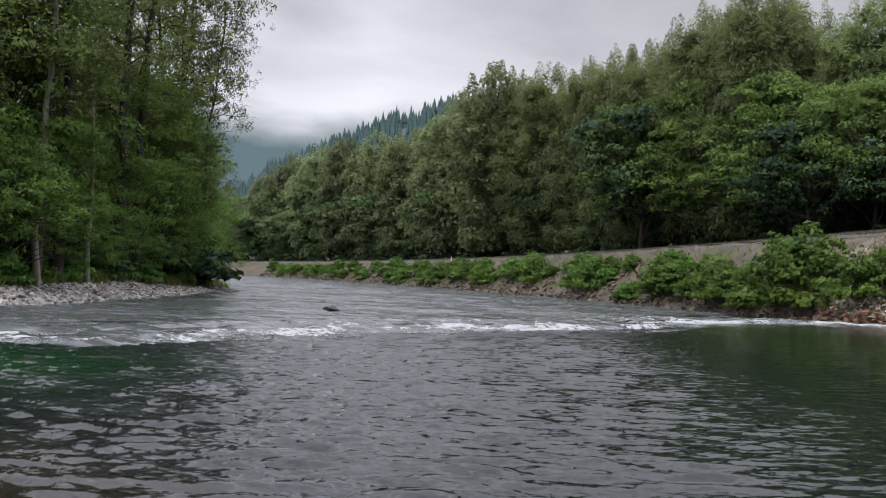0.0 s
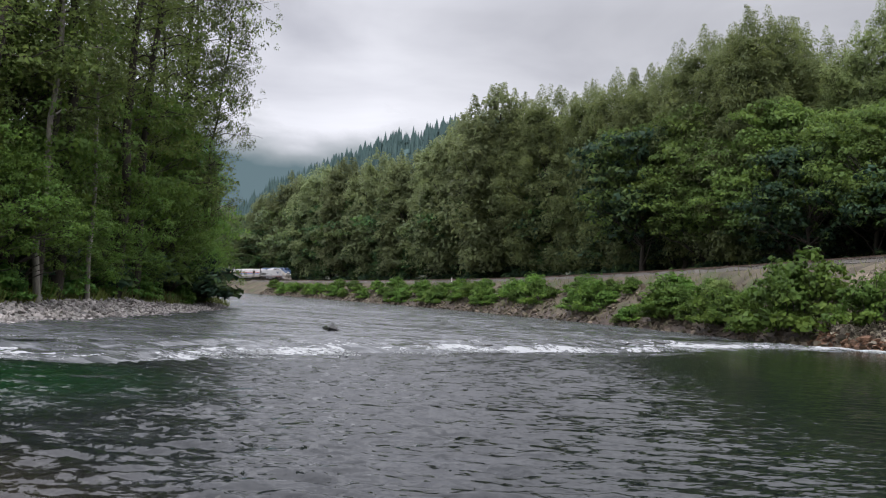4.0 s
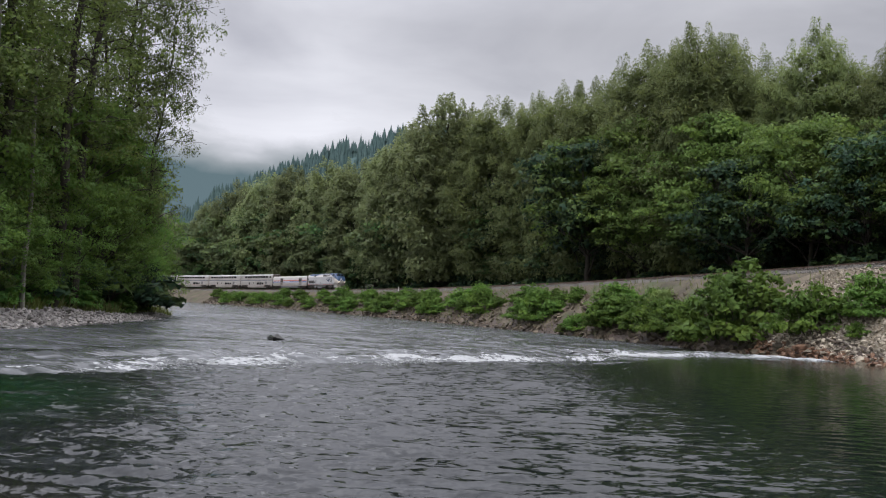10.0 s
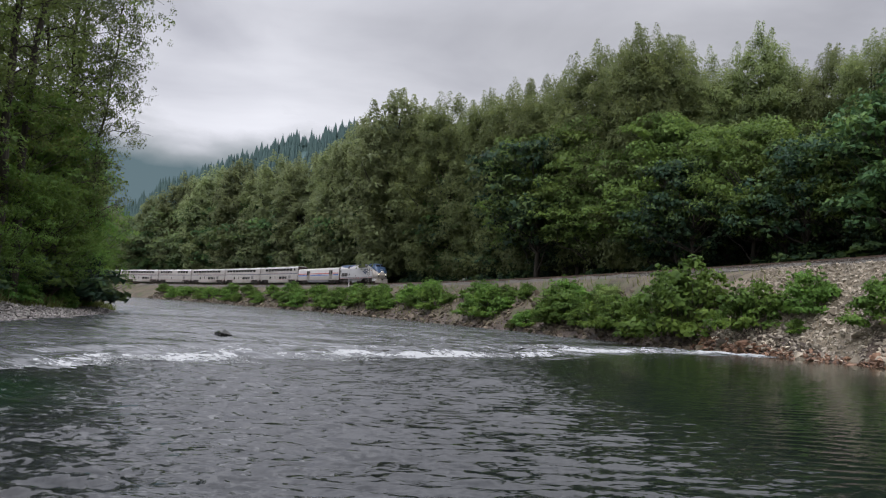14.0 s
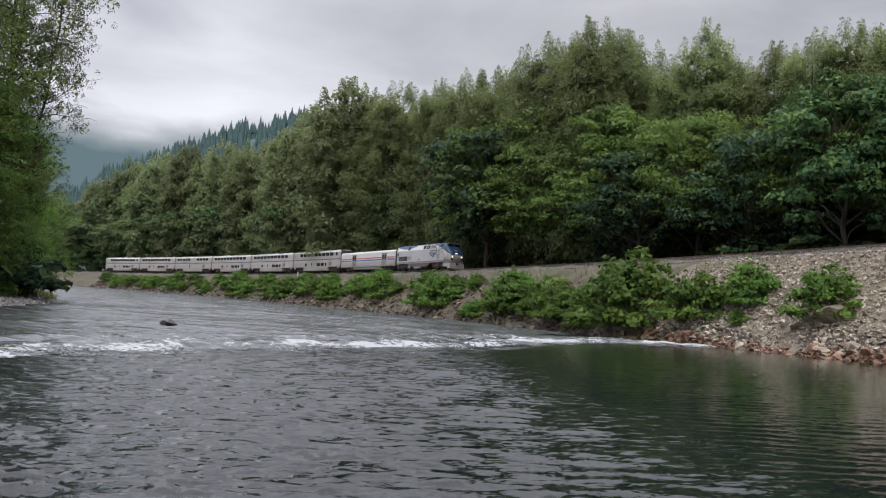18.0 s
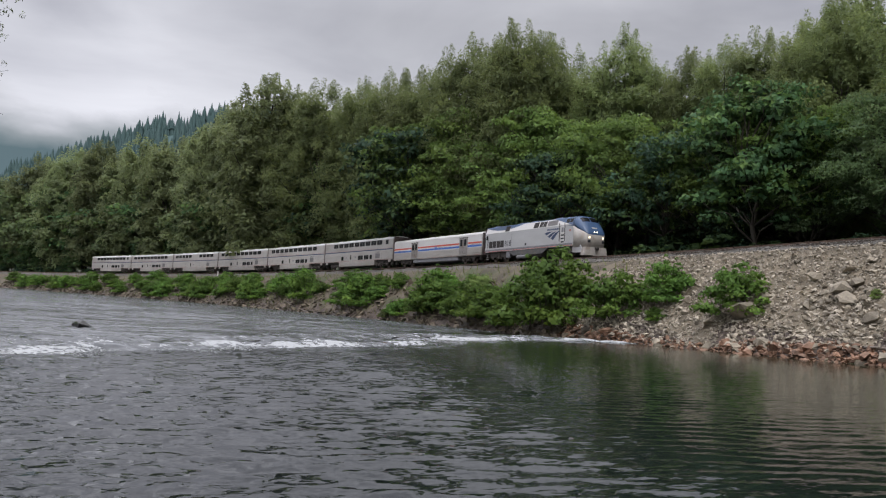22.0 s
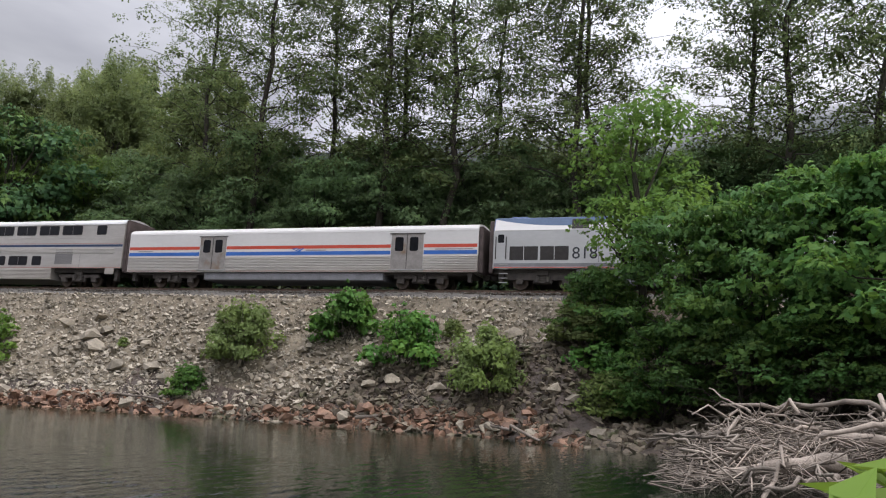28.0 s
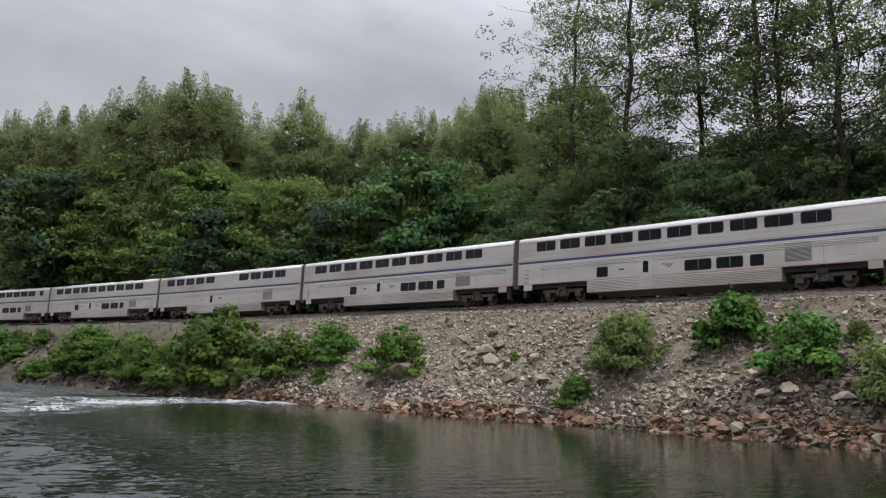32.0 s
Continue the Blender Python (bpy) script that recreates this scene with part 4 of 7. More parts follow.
    swell = np.repeat(swell / (np.linalg.norm(swell, axis=1)[:, None] + 1e-6), {True: 3, False: 4, "palm": 8}[tri], axis=0)
    tv, tf = joined([tube(p, r, n) for p, r, n in wood])
    thing = tagged(new(name), label, category)
    part("trunk", mesh_of("trunk", tv, tf, bark_mat, True), bark_mat, thing)
    crown = mesh_of("crown", v, f, leaf_mat)
    crown.attributes.new("swell", "FLOAT_VECTOR", "POINT").data.foreach_set("vector", swell.astype(np.float32).ravel())
    part("crown", crown, leaf_mat, thing)
    return thing


def plant(proto, x, y, height, proto_height, turn=0.0, wide=1.0, label="", group="", lean=0.0, sink=0.1):
    """A copy of the prototype, scaled to the height, standing on the ground."""
    k = height / proto_height
    ob = copy_thing(proto, pose(0, 0, 0))
    ob.matrix_basis = pose(x, y, float(ground_level(x, y)[0]) - sink, 0, lean, turn) @ Matrix.Diagonal((k * wide, k * wide, k, 1))
    if label:
        ob["label"] = label
    if group:
        ob["group"] = group
    return ob


def around(b, d):
    """Plan place at bearing b degrees (to the right of straight ahead) and d metres off."""
    return d * math.sin(radians(b)), d * math.cos(radians(b))


def rail_distance(b):
    bear = np.degrees(np.arctan2(TRACK_X, TRACK_Y))
    ok = (np.hypot(TRACK_X, TRACK_Y) < 420) & (TRACK_S > -120)
    i = np.where(ok, np.abs(bear - b), 1e9).argmin()
    return float(np.hypot(TRACK_X[i], TRACK_Y[i]))


PROTO = {}


def build_prototypes():
    def proto(key, kind, n, h, w, clumps, per, leaf, mat, bark, label, category="tree", name=None, tri=True):
        PROTO[key] = [(make_tree(name or key + "_tree", kind, 11 * i + len(key), h, w, clumps, per, leaf, mat, bark, label, category, tri), h) for i in range(n)]
    broad, edge_maple = "broad green maple with layered leaves beside the railway", "dark green maple at the edge of the wood"
    proto("maple", "maple", 3, 18, 13, 95, 84, 0.33, M["maple"], M["bark"], broad)
    proto("dark_maple", "maple", 3, 16, 11, 85, 74, 0.32, M["dark"], M["bark"], edge_maple, name="maple_tree")
    # far maples take lighter leaves than near ones: haze held in the colour
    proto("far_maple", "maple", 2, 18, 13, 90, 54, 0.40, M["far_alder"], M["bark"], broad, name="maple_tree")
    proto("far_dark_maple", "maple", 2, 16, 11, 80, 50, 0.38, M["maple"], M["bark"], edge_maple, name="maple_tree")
    proto("lime_maple", "maple", 3, 23, 16, 170, 84, 0.29, M["lime"], M["bark"], "yellow-green alder in the wood behind the railway", name="alder_tree")
    proto("cottonwood", "cottonwood", 5, 32, 13, 380, 70, 0.155, M["cotton"], M["bark"], "tall grey-green cottonwood with a ragged many-pointed crown")
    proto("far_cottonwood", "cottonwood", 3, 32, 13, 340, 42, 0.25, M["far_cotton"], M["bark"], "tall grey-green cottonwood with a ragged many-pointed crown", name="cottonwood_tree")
    proto("fill", "cottonwood", 2, 30, 16, 220, 34, 0.30, M["cotton"], M["bark"], "grey-green cottonwood standing back in the wood", name="cottonwood_tree")
    proto("tall_cottonwood", "tall", 5, 34, 12, 680, 36, 0.135, M["cotton_near"], M["bark"], "tall open cottonwood with dark trunk and sky between its leaves", name="cottonwood_tree")
    proto("left", "tall", 4, 34, 13, 640, 38, 0.135, M["left"], M["bark"], "tall green riverside tree behind a gravel bar", name="riverside_tree")
    proto("slender", "tall", 3, 36, 8, 300, 26, 0.13, M["left"], M["bark"], "tall slender tree with a dark trunk above a gravel bar", name="riverside_tree")
    proto("pale_trunk", "tall", 2, 30, 6, 150, 22, 0.13, M["left"], M["pale_bark"], "slender pale-barked tree above a gravel bar", name="riverside_tree")
    proto("left_maple", "maple", 3, 12, 9, 150, 62, 0.15, M["undergrowth"], M["bark"], "green undergrowth tree behind a gravel bar", name="maple_tree")
    proto("near_dark", "maple", 3, 17, 13, 125, 135, 0.18, M["understory"], M["bark"], "dark green maple close behind the railway", name="maple_tree")
    proto("edge", "bush", 3, 3, 4.6, 40, 26, 0.22, M["dark"], M["bark"], "low dark green shrub at the edge of the wood", "shrub", "edge_shrub")
    proto("far_bush", "bush", 3, 4, 4.6, 60, 46, 0.17, M["far_bush"], M["bark"], "dense green bush on the far river bank", "bush", "bush")
    proto("bush", "bush", 4, 4, 4.4, 52, 28, 0.20, M["bush"], M["bark"], "leafy green bush on the stony bank", "bush", "bush", tri="palm")
    proto("willow", "bush", 3, 3, 3.6, 90, 60, 0.10, M["willow"], M["bark"], "small grey-green willow shrub on the stony bank", "shrub", "willow_shrub")
    proto("near_maple", "maple", 3, 10, 9, 120, 62, 0.215, M["bank_maple"], M["bark"], "deep green maple on the river bank", name="maple_tree", tri="palm")
    proto("slim_maple", "maple", 1, 13, 4.6, 80, 62, 0.20, M["young_maple"], M["bark"], "slim bright green maple on the river bank", name="maple_tree", tri="palm")


build_prototypes()
RNG = np.random.default_rng(5)


def pick(key, i):
    return PROTO[key][i % len(PROTO[key])]


def stand(key, i, x, y, h, **more):
    proto, ph = pick(key, i)
    return plant(proto, x, y, h, ph, turn=float(RNG.uniform(0, 360)), **more)


def wood_behind_railway():
    """Skyline trees by bearing, elevation tangent of the top and metres behind the rails; then the rows before them."""
    tops = [(-14.0, .105, 40), (-11.6, .121, 30), (-9.7, .150, 34), (-7.8, .167, 30), (-6.0, .174, 26), (-3.8, .185, 30), (-1.7, .193, 26), (0.5, .207, 26), (1.9, .234, 22), (4.5, .281, 16), (6.3, .262, 24), (8.1, .278, 22), (10.7, .285, 22),
            (12.4, .294, 24), (14.2, .299, 22), (15.6, .304, 24), (17.9, .343, 20), (20.2, .345, 20), (21.8, .368, 18), (23.0, .350, 22)]
    more = [(25.0, .325, 34), (26.9, .315, 38), (28.9, .353, 30), (31.0, .310, 40), (33.1, .325, 34), (35.4, .339, 32), (37.6, .347, 30), (39.2, .315, 36), (40.6, .359, 28), (42.4, .380, 22)]
    for i, (b, e, back) in enumerate(tops + more):
        d = rail_distance(b) + back
        x, y = around(b, d)
        h = EYE + e * d - float(ground_level(x, y)[0])
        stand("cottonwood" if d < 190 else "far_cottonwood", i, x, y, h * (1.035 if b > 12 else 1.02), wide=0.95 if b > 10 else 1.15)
    # lower fill between the skyline trees
    for i in range(18):
        s = -10 + i * 17.5 + RNG.uniform(-2, 2)
        x, y, _ = on_track(s, -RNG.uniform(22, 40))
        b, d = math.degrees(math.atan2(x, y)), math.hypot(x, y)
        e = np.interp(b, [-14, -6, 2, 8, 18, 22, 30, 42], [.09, .15, .19, .24, .29, .29, .27, .28])
        stand("fill", i + 1, float(x), float(y), max(10.0, EYE + e * d - float(ground_level(x, y)[0])) * RNG.uniform(0.82, 0.98), wide=1.15)
    # maples and alders in the middle, dark edge against the rails
    for i in range(42):
        s = -30 + i * 8.0 + RNG.uniform(-1.5, 1.5)
        x, y, _ = on_track(s, -RNG.uniform(13, 19))
        b, d = math.degrees(math.atan2(x, y)), math.hypot(x, y)
        e = np.interp(b, [-14, -6, 2, 8, 14, 19, 25, 32, 42], [.085, .135, .152, .18, .205, .205, .20, .205, .215])
        h = max(7.0, EYE + e * d - float(ground_level(x, y)[0])) * RNG.uniform(0.85, 1.08)
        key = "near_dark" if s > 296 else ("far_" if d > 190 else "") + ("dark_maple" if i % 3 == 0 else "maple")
        stand(key, i, float(x), float(y), h, wide=1.1)
    for i in range(44):
        s = -30 + i * 7.7 + RNG.uniform(-1.2, 1.2)
        x, y, _ = on_track(s, -RNG.uniform(8.5, 11.5))
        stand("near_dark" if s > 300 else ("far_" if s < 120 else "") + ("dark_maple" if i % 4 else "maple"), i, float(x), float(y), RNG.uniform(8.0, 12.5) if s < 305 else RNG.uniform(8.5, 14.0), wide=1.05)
    for i in range(62):
        x, y, _ = on_track(-30 + i * 6.6 + RNG.uniform(-2, 2), -RNG.uniform(6.6, 8.4))
        stand("edge", i, float(x), float(y), RNG.uniform(2.0, 3.8), wide=1.35, group="shrubs along the wood")
    for i in range(20):
        x, y, _ = on_track(308 + i * 3.0 + RNG.uniform(-1, 1), -RNG.uniform(9.5, 15))
        stand("near_dark", i, float(x), float(y), RNG.uniform(9.5, 13.5), wide=1.1)
    for i in range(13):
        b = 14.8 + i * 2.25 + RNG.uniform(-0.5, 0.5)
        d = rail_distance(b) + RNG.uniform(14, 18)
        x, y = around(b, d)
        stand("lime_maple", i, x, y, EYE + (0.246 + RNG.uniform(-0.022, 0.018)) * d - float(ground_level(x, y)[0]), wide=0.95)
    # undergrowth and further trees behind the open row
    for i in range(22):
        b = 46 + i * 2.3 + RNG.uniform(-0.6, 0.6)
        d = rail_distance(b) + RNG.uniform(11, 16)
        x, y = around(b, d)
        stand("near_dark", i + 1, x, y, EYE + (0.305 + RNG.uniform(-0.05, 0.03)) * d - float(ground_level(x, y)[0]), wide=0.95)
    for i in range(11):
        b = 43.5 + i * 4.6 + RNG.uniform(-1, 1)
        d = rail_distance(b) + RNG.uniform(24, 34)
        x, y = around(b, d)
        stand("fill", i, x, y, EYE + ((0.385 if b < 49 else 0.29) + RNG.uniform(-0.05, 0.04)) * d - float(ground_level(x, y)[0]))
    for b, e, back, key in ((14.6, .239, 9, "dark_maple"), (31.8, .242, 10, "dark_maple"), (24.8, .219, 9, "dark_maple"), (37.6, .296, 9, "maple"), (40.2, .25, 14, "lime_maple"), (19.0, .228, 14, "lime_maple")):
        d = rail_distance(b) + back
        x, y = around(b, d)
        stand(key, 0, x, y, EYE + e * d - float(ground_level(x, y)[0]))


def tall_row():
    """The open cottonwoods close behind the line."""
    for i, (b, back, h) in enumerate(((48.1, 11, 34), (51.7, 9, 37), (57.3, 14, 35), (61.0, 8, 36), (62.9, 13, 34), (65.7, 8, 38), (68.6, 16, 31), (74.4, 8, 36), (75.9, 11, 35),
                                      (85.8, 12, 34), (88.3, 8, 37), (93.5, 9, 36), (97.5, 11, 35))):
        x, y = around(b, rail_distance(b) + back)
        stand("tall_cottonwood", i, x, y, h, wide=1.05)


def left_wood():
    """Tall green trees behind the gravel bar on the near bank."""
    def edge(b):
        return float(np.interp(b, [-31, -27, -22, -17, -14], [40, 43, 52, 64, 82]))
    rows = ((-31, 5, 36), (-29.2, 10, 38), (-27.6, 4, 36), (-23.0, 5, 37), (-19.2, 6, 39), (-18.0, 10, 41), (-17.3, 5, 38), (-16.8, 12, 39))
    for i, (b, back, h) in enumerate(rows):
        x, y = around(b, edge(b) + back)
        stand("left", i + 1, x, y, h, wide=0.95 if b < -19 else 0.66)
    # bare-trunked trees along the edge
    for key, b, h, turn in (("slender", -25.4, 38, 20), ("pale_trunk", -25.1, 34, 60), ("slender", -24.2, 40, 130), ("slender", -20.6, 39, 250), ("pale_trunk", -22.3, 27, 15), ("slender", -28.6, 36, 80), ("slender", -19.4, 36, 200)):
        x, y = around(b, edge(b) - (1.6 if key == "pale_trunk" else 0.3))
        proto, ph = pick(key, int(-b))
        plant(proto, x, y, h, ph, turn=turn, wide=0.62 if key == "pale_trunk" else 1.0)
    x, y = around(-16.2, edge(-16.2) + 1)
    proto, ph = pick("tall_cottonwood", 2)
    plant(proto, x, y, 29, ph, wide=0.62, lean=4.5, label="slender leaning riverside tree at the end of a wood")
    for i in range(18):
        b = -31 + i * 0.92
        x, y = around(b, edge(b) + RNG.uniform(4, 10))
        stand("left_maple", i, x, y, RNG.uniform(8, 17), wide=0.8 if b < -19 else 0.6)
    for i in range(22):
        b = -31.0 + i * 0.80
        x, y = around(b, edge(b) + RNG.uniform(0.5, 2.5))
        stand("left_maple", i, x, y, RNG.uniform(4.5, 9.5), wide=0.95 if b < -18 else 0.7)
    for i in range(22):
        b = -31.0 + i * 0.72
        x, y = around(b, edge(b) + RNG.uniform(0.2, 2.6))
        stand("bush", i, x, y, RNG.uniform(0.9, 2.4), wide=1.2)
    for i in range(22):
        b = -32.0 + i * 0.72
        x, y = around(b, edge(b) + RNG.uniform(7, 13))
        stand("edge", i, x, y, RNG.uniform(2.5, 4.5), wide=1.5)


def bank_growth():
    """Bushes on the stony bank below the rails."""
    rows = ((29.7, 64.8, 7.4), (31.3, 57.3, 4.6), (33.4, 53.4, 3.6), (33.8, 45.6, 3.8), (32.0, 52.5, 1.3), (22.2, 109.8, 5.2), (25.9, 90.4, 4.8), (27.8, 79.3, 4.2), (28.6, 72.3, 4.3),
            (37.9, 22.7, 3.7), (36.8, 18.6, 3.5), (34.1, 29.8, 2.0), (10.4, 155.4, 4.2), (17.2, 131.9, 5.0), (1.5, 178.7, 4.6), (-6.4, 197.6, 4.0), (-17.5, 222.3, 3.5), (-34.7, 255.9, 4.4), (-49.1, 278.5, 4.5), (-9.2, 204.5, 4.2), (2.2, 177.5, 4.6), (10.3, 153.2, 4.6))
    for i, (x, y, h) in enumerate(rows):
        stand("bush" if y < 42 else "far_bush", i, x, y, h, wide=0.95, sink=0.12 * h, group="bushes on the bank")
    for i, (x, y, h) in enumerate(((35.9, 28.0, 3.9), (35.4, 13.8, 3.7), (35.6, 36.1, 0.7), (38.6, 16.9, 1.2))):
        stand("willow", i, x, y, h, wide=0.8, group="shrubs on the bank")
    for i, (b, d, h) in enumerate(((77.8, 37, 2.6), (79.6, 36.5, 2.4), (76.6, 38.5, 2.8), (75.6, 39.5, 2.4), (75.8, 41, 2.2), (76.6, 40.0, 2.6), (75.6, 43, 1.5), (76.6, 42.5, 2.0))):
        x, y = around(b, d)
        stand("bush" if i % 3 else "willow", i, x, y, h, wide=1.2, group="bushes on the bank")
    for i in range(16):
        s = 246 + i * 3.2 + RNG.uniform(-1, 1)
        x, y, _ = on_track(s, RNG.uniform(8.2, 12.0))
        stand("far_bush" if i % 3 else "willow", i, float(x), float(y), RNG.uniform(1.0, 2.6), wide=1.1, group="bushes on the bank")
    for i in range(62):
        s = 46 + i * 3.9 + RNG.uniform(-3, 3)
        x, y, _ = on_track(s, RNG.uniform(7.6, 11.8))
        stand("far_bush", i, float(x), float(y), RNG.uniform(1.4, 3.9), wide=1.2, group="bushes on the bank")
    for b, d, h, w in ((76.5, 39.5, 5.2, 0.9), (82.5, 36, 9.0, 0.95), (86.5, 34, 9.0, 1.0), (90.5, 34, 10.4, 1.0), (94.5, 32, 10.2, 1.0), (99, 31, 11, 1.1), (80.5, 35.5, 4.4, 1.1), (85.5, 32, 4.4, 1.2), (91, 31, 4.8, 1.2), (96, 30, 5, 1.2)):
        x, y = around(b, d)
        stand("near_maple", int(b), x, y, h, wide=w)
    x, y = around(79.4, 40)
    stand("slim_maple", 0, x, y, 13.6)


wood_behind_railway()
tall_row()
left_wood()
bank_growth()


def remove_prototypes():
    for things in PROTO.values():
        for ob, _ in things:
            for o in (*ob.children_recursive, ob):
                bpy.data.objects.remove(o)


remove_prototypes()


# ---- the train: a diesel locomotive, a baggage car and six double-deck coaches ----
NOSE_T = [0, 8, 9, 13, 16, 19, 21, 23, 24.5, 26.5, 28, 30, 31.5, 32]
NOSE_S = [-19.0, 90.8, 104.5, 159.3, 200.6, 241.8, 268.9, 296.0, 316.3, 342.9, 362.7, 389.1, 408.7, 415.1]
CARS = []


def ribbed(name, colour, rough, metal, pitch, per_object=0.08):
    """Fluted or panelled sheet metal: fine level ribs, road dirt rising from below."""
    m = material(name, colour, rough, metal, spread=0.10, scale=0.8, fine=9, bump=0, stain=tuple(c * k for c, k in zip(colour, (0.70, 0.655, 0.61))), stain_amount=0.5, per_object=per_object, stretch=(0.25, 1, 1.2))
    nt = m.node_tree
    add, link = nt.nodes.new, nt.links.new
    b = nt.nodes["Principled BSDF"]
    coord, sep = add("ShaderNodeTexCoord"), add("ShaderNodeSeparateXYZ")
    link(coord.outputs["Object"], sep.inputs[0])
    if pitch:
        w = add("ShaderNodeMath")
        w.operation = "MULTIPLY"
        link(sep.outputs["Z"], w.inputs[0])
        w.inputs[1].default_value = 6.28318 / pitch
        s = add("ShaderNodeMath")
        s.operation = "SINE"
        link(w.outputs[0], s.inputs[0])
        bp = add("ShaderNodeBump")
        bp.inputs["Strength"].default_value, bp.inputs["Distance"].default_value = 0.9, 0.018
        link(s.outputs[0], bp.inputs["Height"])
        link(bp.outputs[0], b.inputs["Normal"])
    return m


T = {
    "steel": ribbed("stainless_side", (0.50, 0.468, 0.445), 0.40, 0.40, 0),
    "flute": ribbed("fluted_stainless", (0.48, 0.452, 0.425), 0.40, 0.45, 0),
    "roof": ribbed("silver_roof", (0.64, 0.63, 0.63), 0.45, 0.25, 0),
    "glass": material("tinted_glass", (0.010, 0.010, 0.013), 0.22, 0, spread=0.3, bump=0, specular=0.22),
    "rubber": material("black_rubber", (0.03, 0.026, 0.025), 0.8, spread=0.3, scale=4, fine=30),
    "diaphragm": material("brown_diaphragm", (0.075, 0.055, 0.052), 0.8, spread=0.3, scale=2, fine=20),
    "under": material("dirty_underframe", (0.052, 0.045, 0.040), 0.85, spread=0.4, scale=2, fine=15, bump=0.3),
    "truck": material("cast_truck", (0.066, 0.056, 0.050), 0.8, spread=0.4, scale=3, fine=20, bump=0.3),
    "wheel": material("wheel_steel", (0.11, 0.085, 0.07), 0.5, 0.7, spread=0.3, scale=4, fine=20),
    "vent": ribbed("vent_grille", (0.20, 0.19, 0.19), 0.6, 0.3, 0.07),
    "red": material("red_stripe", (0.52, 0.065, 0.035), 0.5, spread=0.12, scale=1, fine=8, bump=0),
    "pink": material("faded_red_line", (0.42, 0.20, 0.17), 0.5, spread=0.12, scale=1, fine=8, bump=0),
    "blue": material("blue_stripe", (0.03, 0.12, 0.42), 0.5, spread=0.12, scale=1, fine=8, bump=0),
    "navy": material("navy_stripe", (0.018, 0.040, 0.105), 0.5, spread=0.12, scale=1, fine=8, bump=0),
    "white": material("white_paint", (0.61, 0.59, 0.58), 0.5, spread=0.06, scale=0.7, fine=8, bump=0, stain=(0.48, 0.45, 0.43), stain_amount=0.25, stretch=(0.4, 1, 1)),
    "grey": material("light_grey_paint", (0.475, 0.47, 0.475), 0.42, 0.1, spread=0.08, scale=0.7, fine=8, bump=0, stain=(0.36, 0.35, 0.35), stain_amount=0.2, stretch=(0.4, 1, 1)),
    "loco_blue": material("blue_paint", (0.050, 0.092, 0.180), 0.32, spread=0.12, scale=1, fine=8, bump=0),
    "loco_roof": material("dusty_blue_roof", (0.13, 0.17, 0.28), 0.55, spread=0.2, scale=1, fine=10, bump=0.1),
    "door": material("dirty_steel_door", (0.30, 0.275, 0.26), 0.5, 0.5, spread=0.2, scale=2, fine=14, bump=0, stain=(0.24, 0.16, 0.11), stain_amount=0.3),
    "nose": material("dusty_nose", (0.40, 0.37, 0.34), 0.55, spread=0.15, scale=1.5, fine=10, bump=0, stain=(0.30, 0.24, 0.19), stain_amount=0.4),
    "tank": material("grey_tank", (0.20, 0.20, 0.215), 0.6, spread=0.2, scale=1.5, fine=12, bump=0.1),
    "skirt": material("dark_skirt", (0.10, 0.098, 0.098), 0.7, spread=0.25, scale=1.5, fine=12, bump=0.1, stain=(0.14, 0.12, 0.10), stain_amount=0.3),
    "dark": material("dark_number", (0.02, 0.022, 0.03), 0.5, bump=0),
    "steps": material("step_steel", (0.35, 0.34, 0.33), 0.6, 0.3, spread=0.2),
}


def glow_material(name, colour, strength):
    m = bpy.data.materials.new(name)
    m.use_nodes = True
    b = m.node_tree.nodes["Principled BSDF"]
    b.inputs["Base Color"].default_value = (*colour, 1)
    b.inputs["Emission Color"].default_value = (*colour, 1)
    b.inputs["Emission Strength"].default_value = strength
    return m


T["lamp"] = glow_material("headlight_glow", (1.0, 0.86, 0.62), 2.6)


def box(bm, x0, x1, y0, y1, z0, z1, bevel=0.0):
    r = bmesh.ops.create_cube(bm, size=1)
    vs = r["verts"]
    bmesh.ops.scale(bm, vec=(x1 - x0, y1 - y0, z1 - z0), verts=vs)
    bmesh.ops.translate(bm, vec=((x0 + x1) / 2, (y0 + y1) / 2, (z0 + z1) / 2), verts=vs)
    if bevel:
        es = list({e for v in vs for e in v.link_edges})
        bmesh.ops.bevel(bm, geom=es, offset=bevel, segments=1, affect="EDGES")
    return bm


def one_box(*a, bevel=0.0):
    return box(bmesh.new(), *a, bevel=bevel)


def prism(outline, x0, x1):
    """A section in (y, z), swept from x0 to x1 and closed."""
    bm = bmesh.new()
    a = [bm.verts.new((x0, y, z)) for y, z in outline]
    b = [bm.verts.new((x1, y, z)) for y, z in outline]
    bm.faces.new(a)
    bm.faces.new(b[::-1])
    n = len(a)
    for i in range(n):
        bm.faces.new((a[i], b[i], b[(i + 1) % n], a[(i + 1) % n])[::-1])
    bmesh.ops.recalc_face_normals(bm, faces=bm.faces)
    return bm


def plate(points, y, thick):
    """A flat shape in (x, z) standing on the side at y; it is thick outwards."""
    bm = bmesh.new()
    a = [bm.verts.new((x, y, z)) for x, z in points]
    b = [bm.verts.new((x, y + thick, z)) for x, z in points]
    bm.faces.new(a)
    bm.faces.new(b[::-1])
    n = len(a)
    for i in range(n):
        bm.faces.new((a[i], b[i], b[(i + 1) % n], a[(i + 1) % n])[::-1])
    bmesh.ops.recalc_face_normals(bm, faces=bm.faces)
    return bm


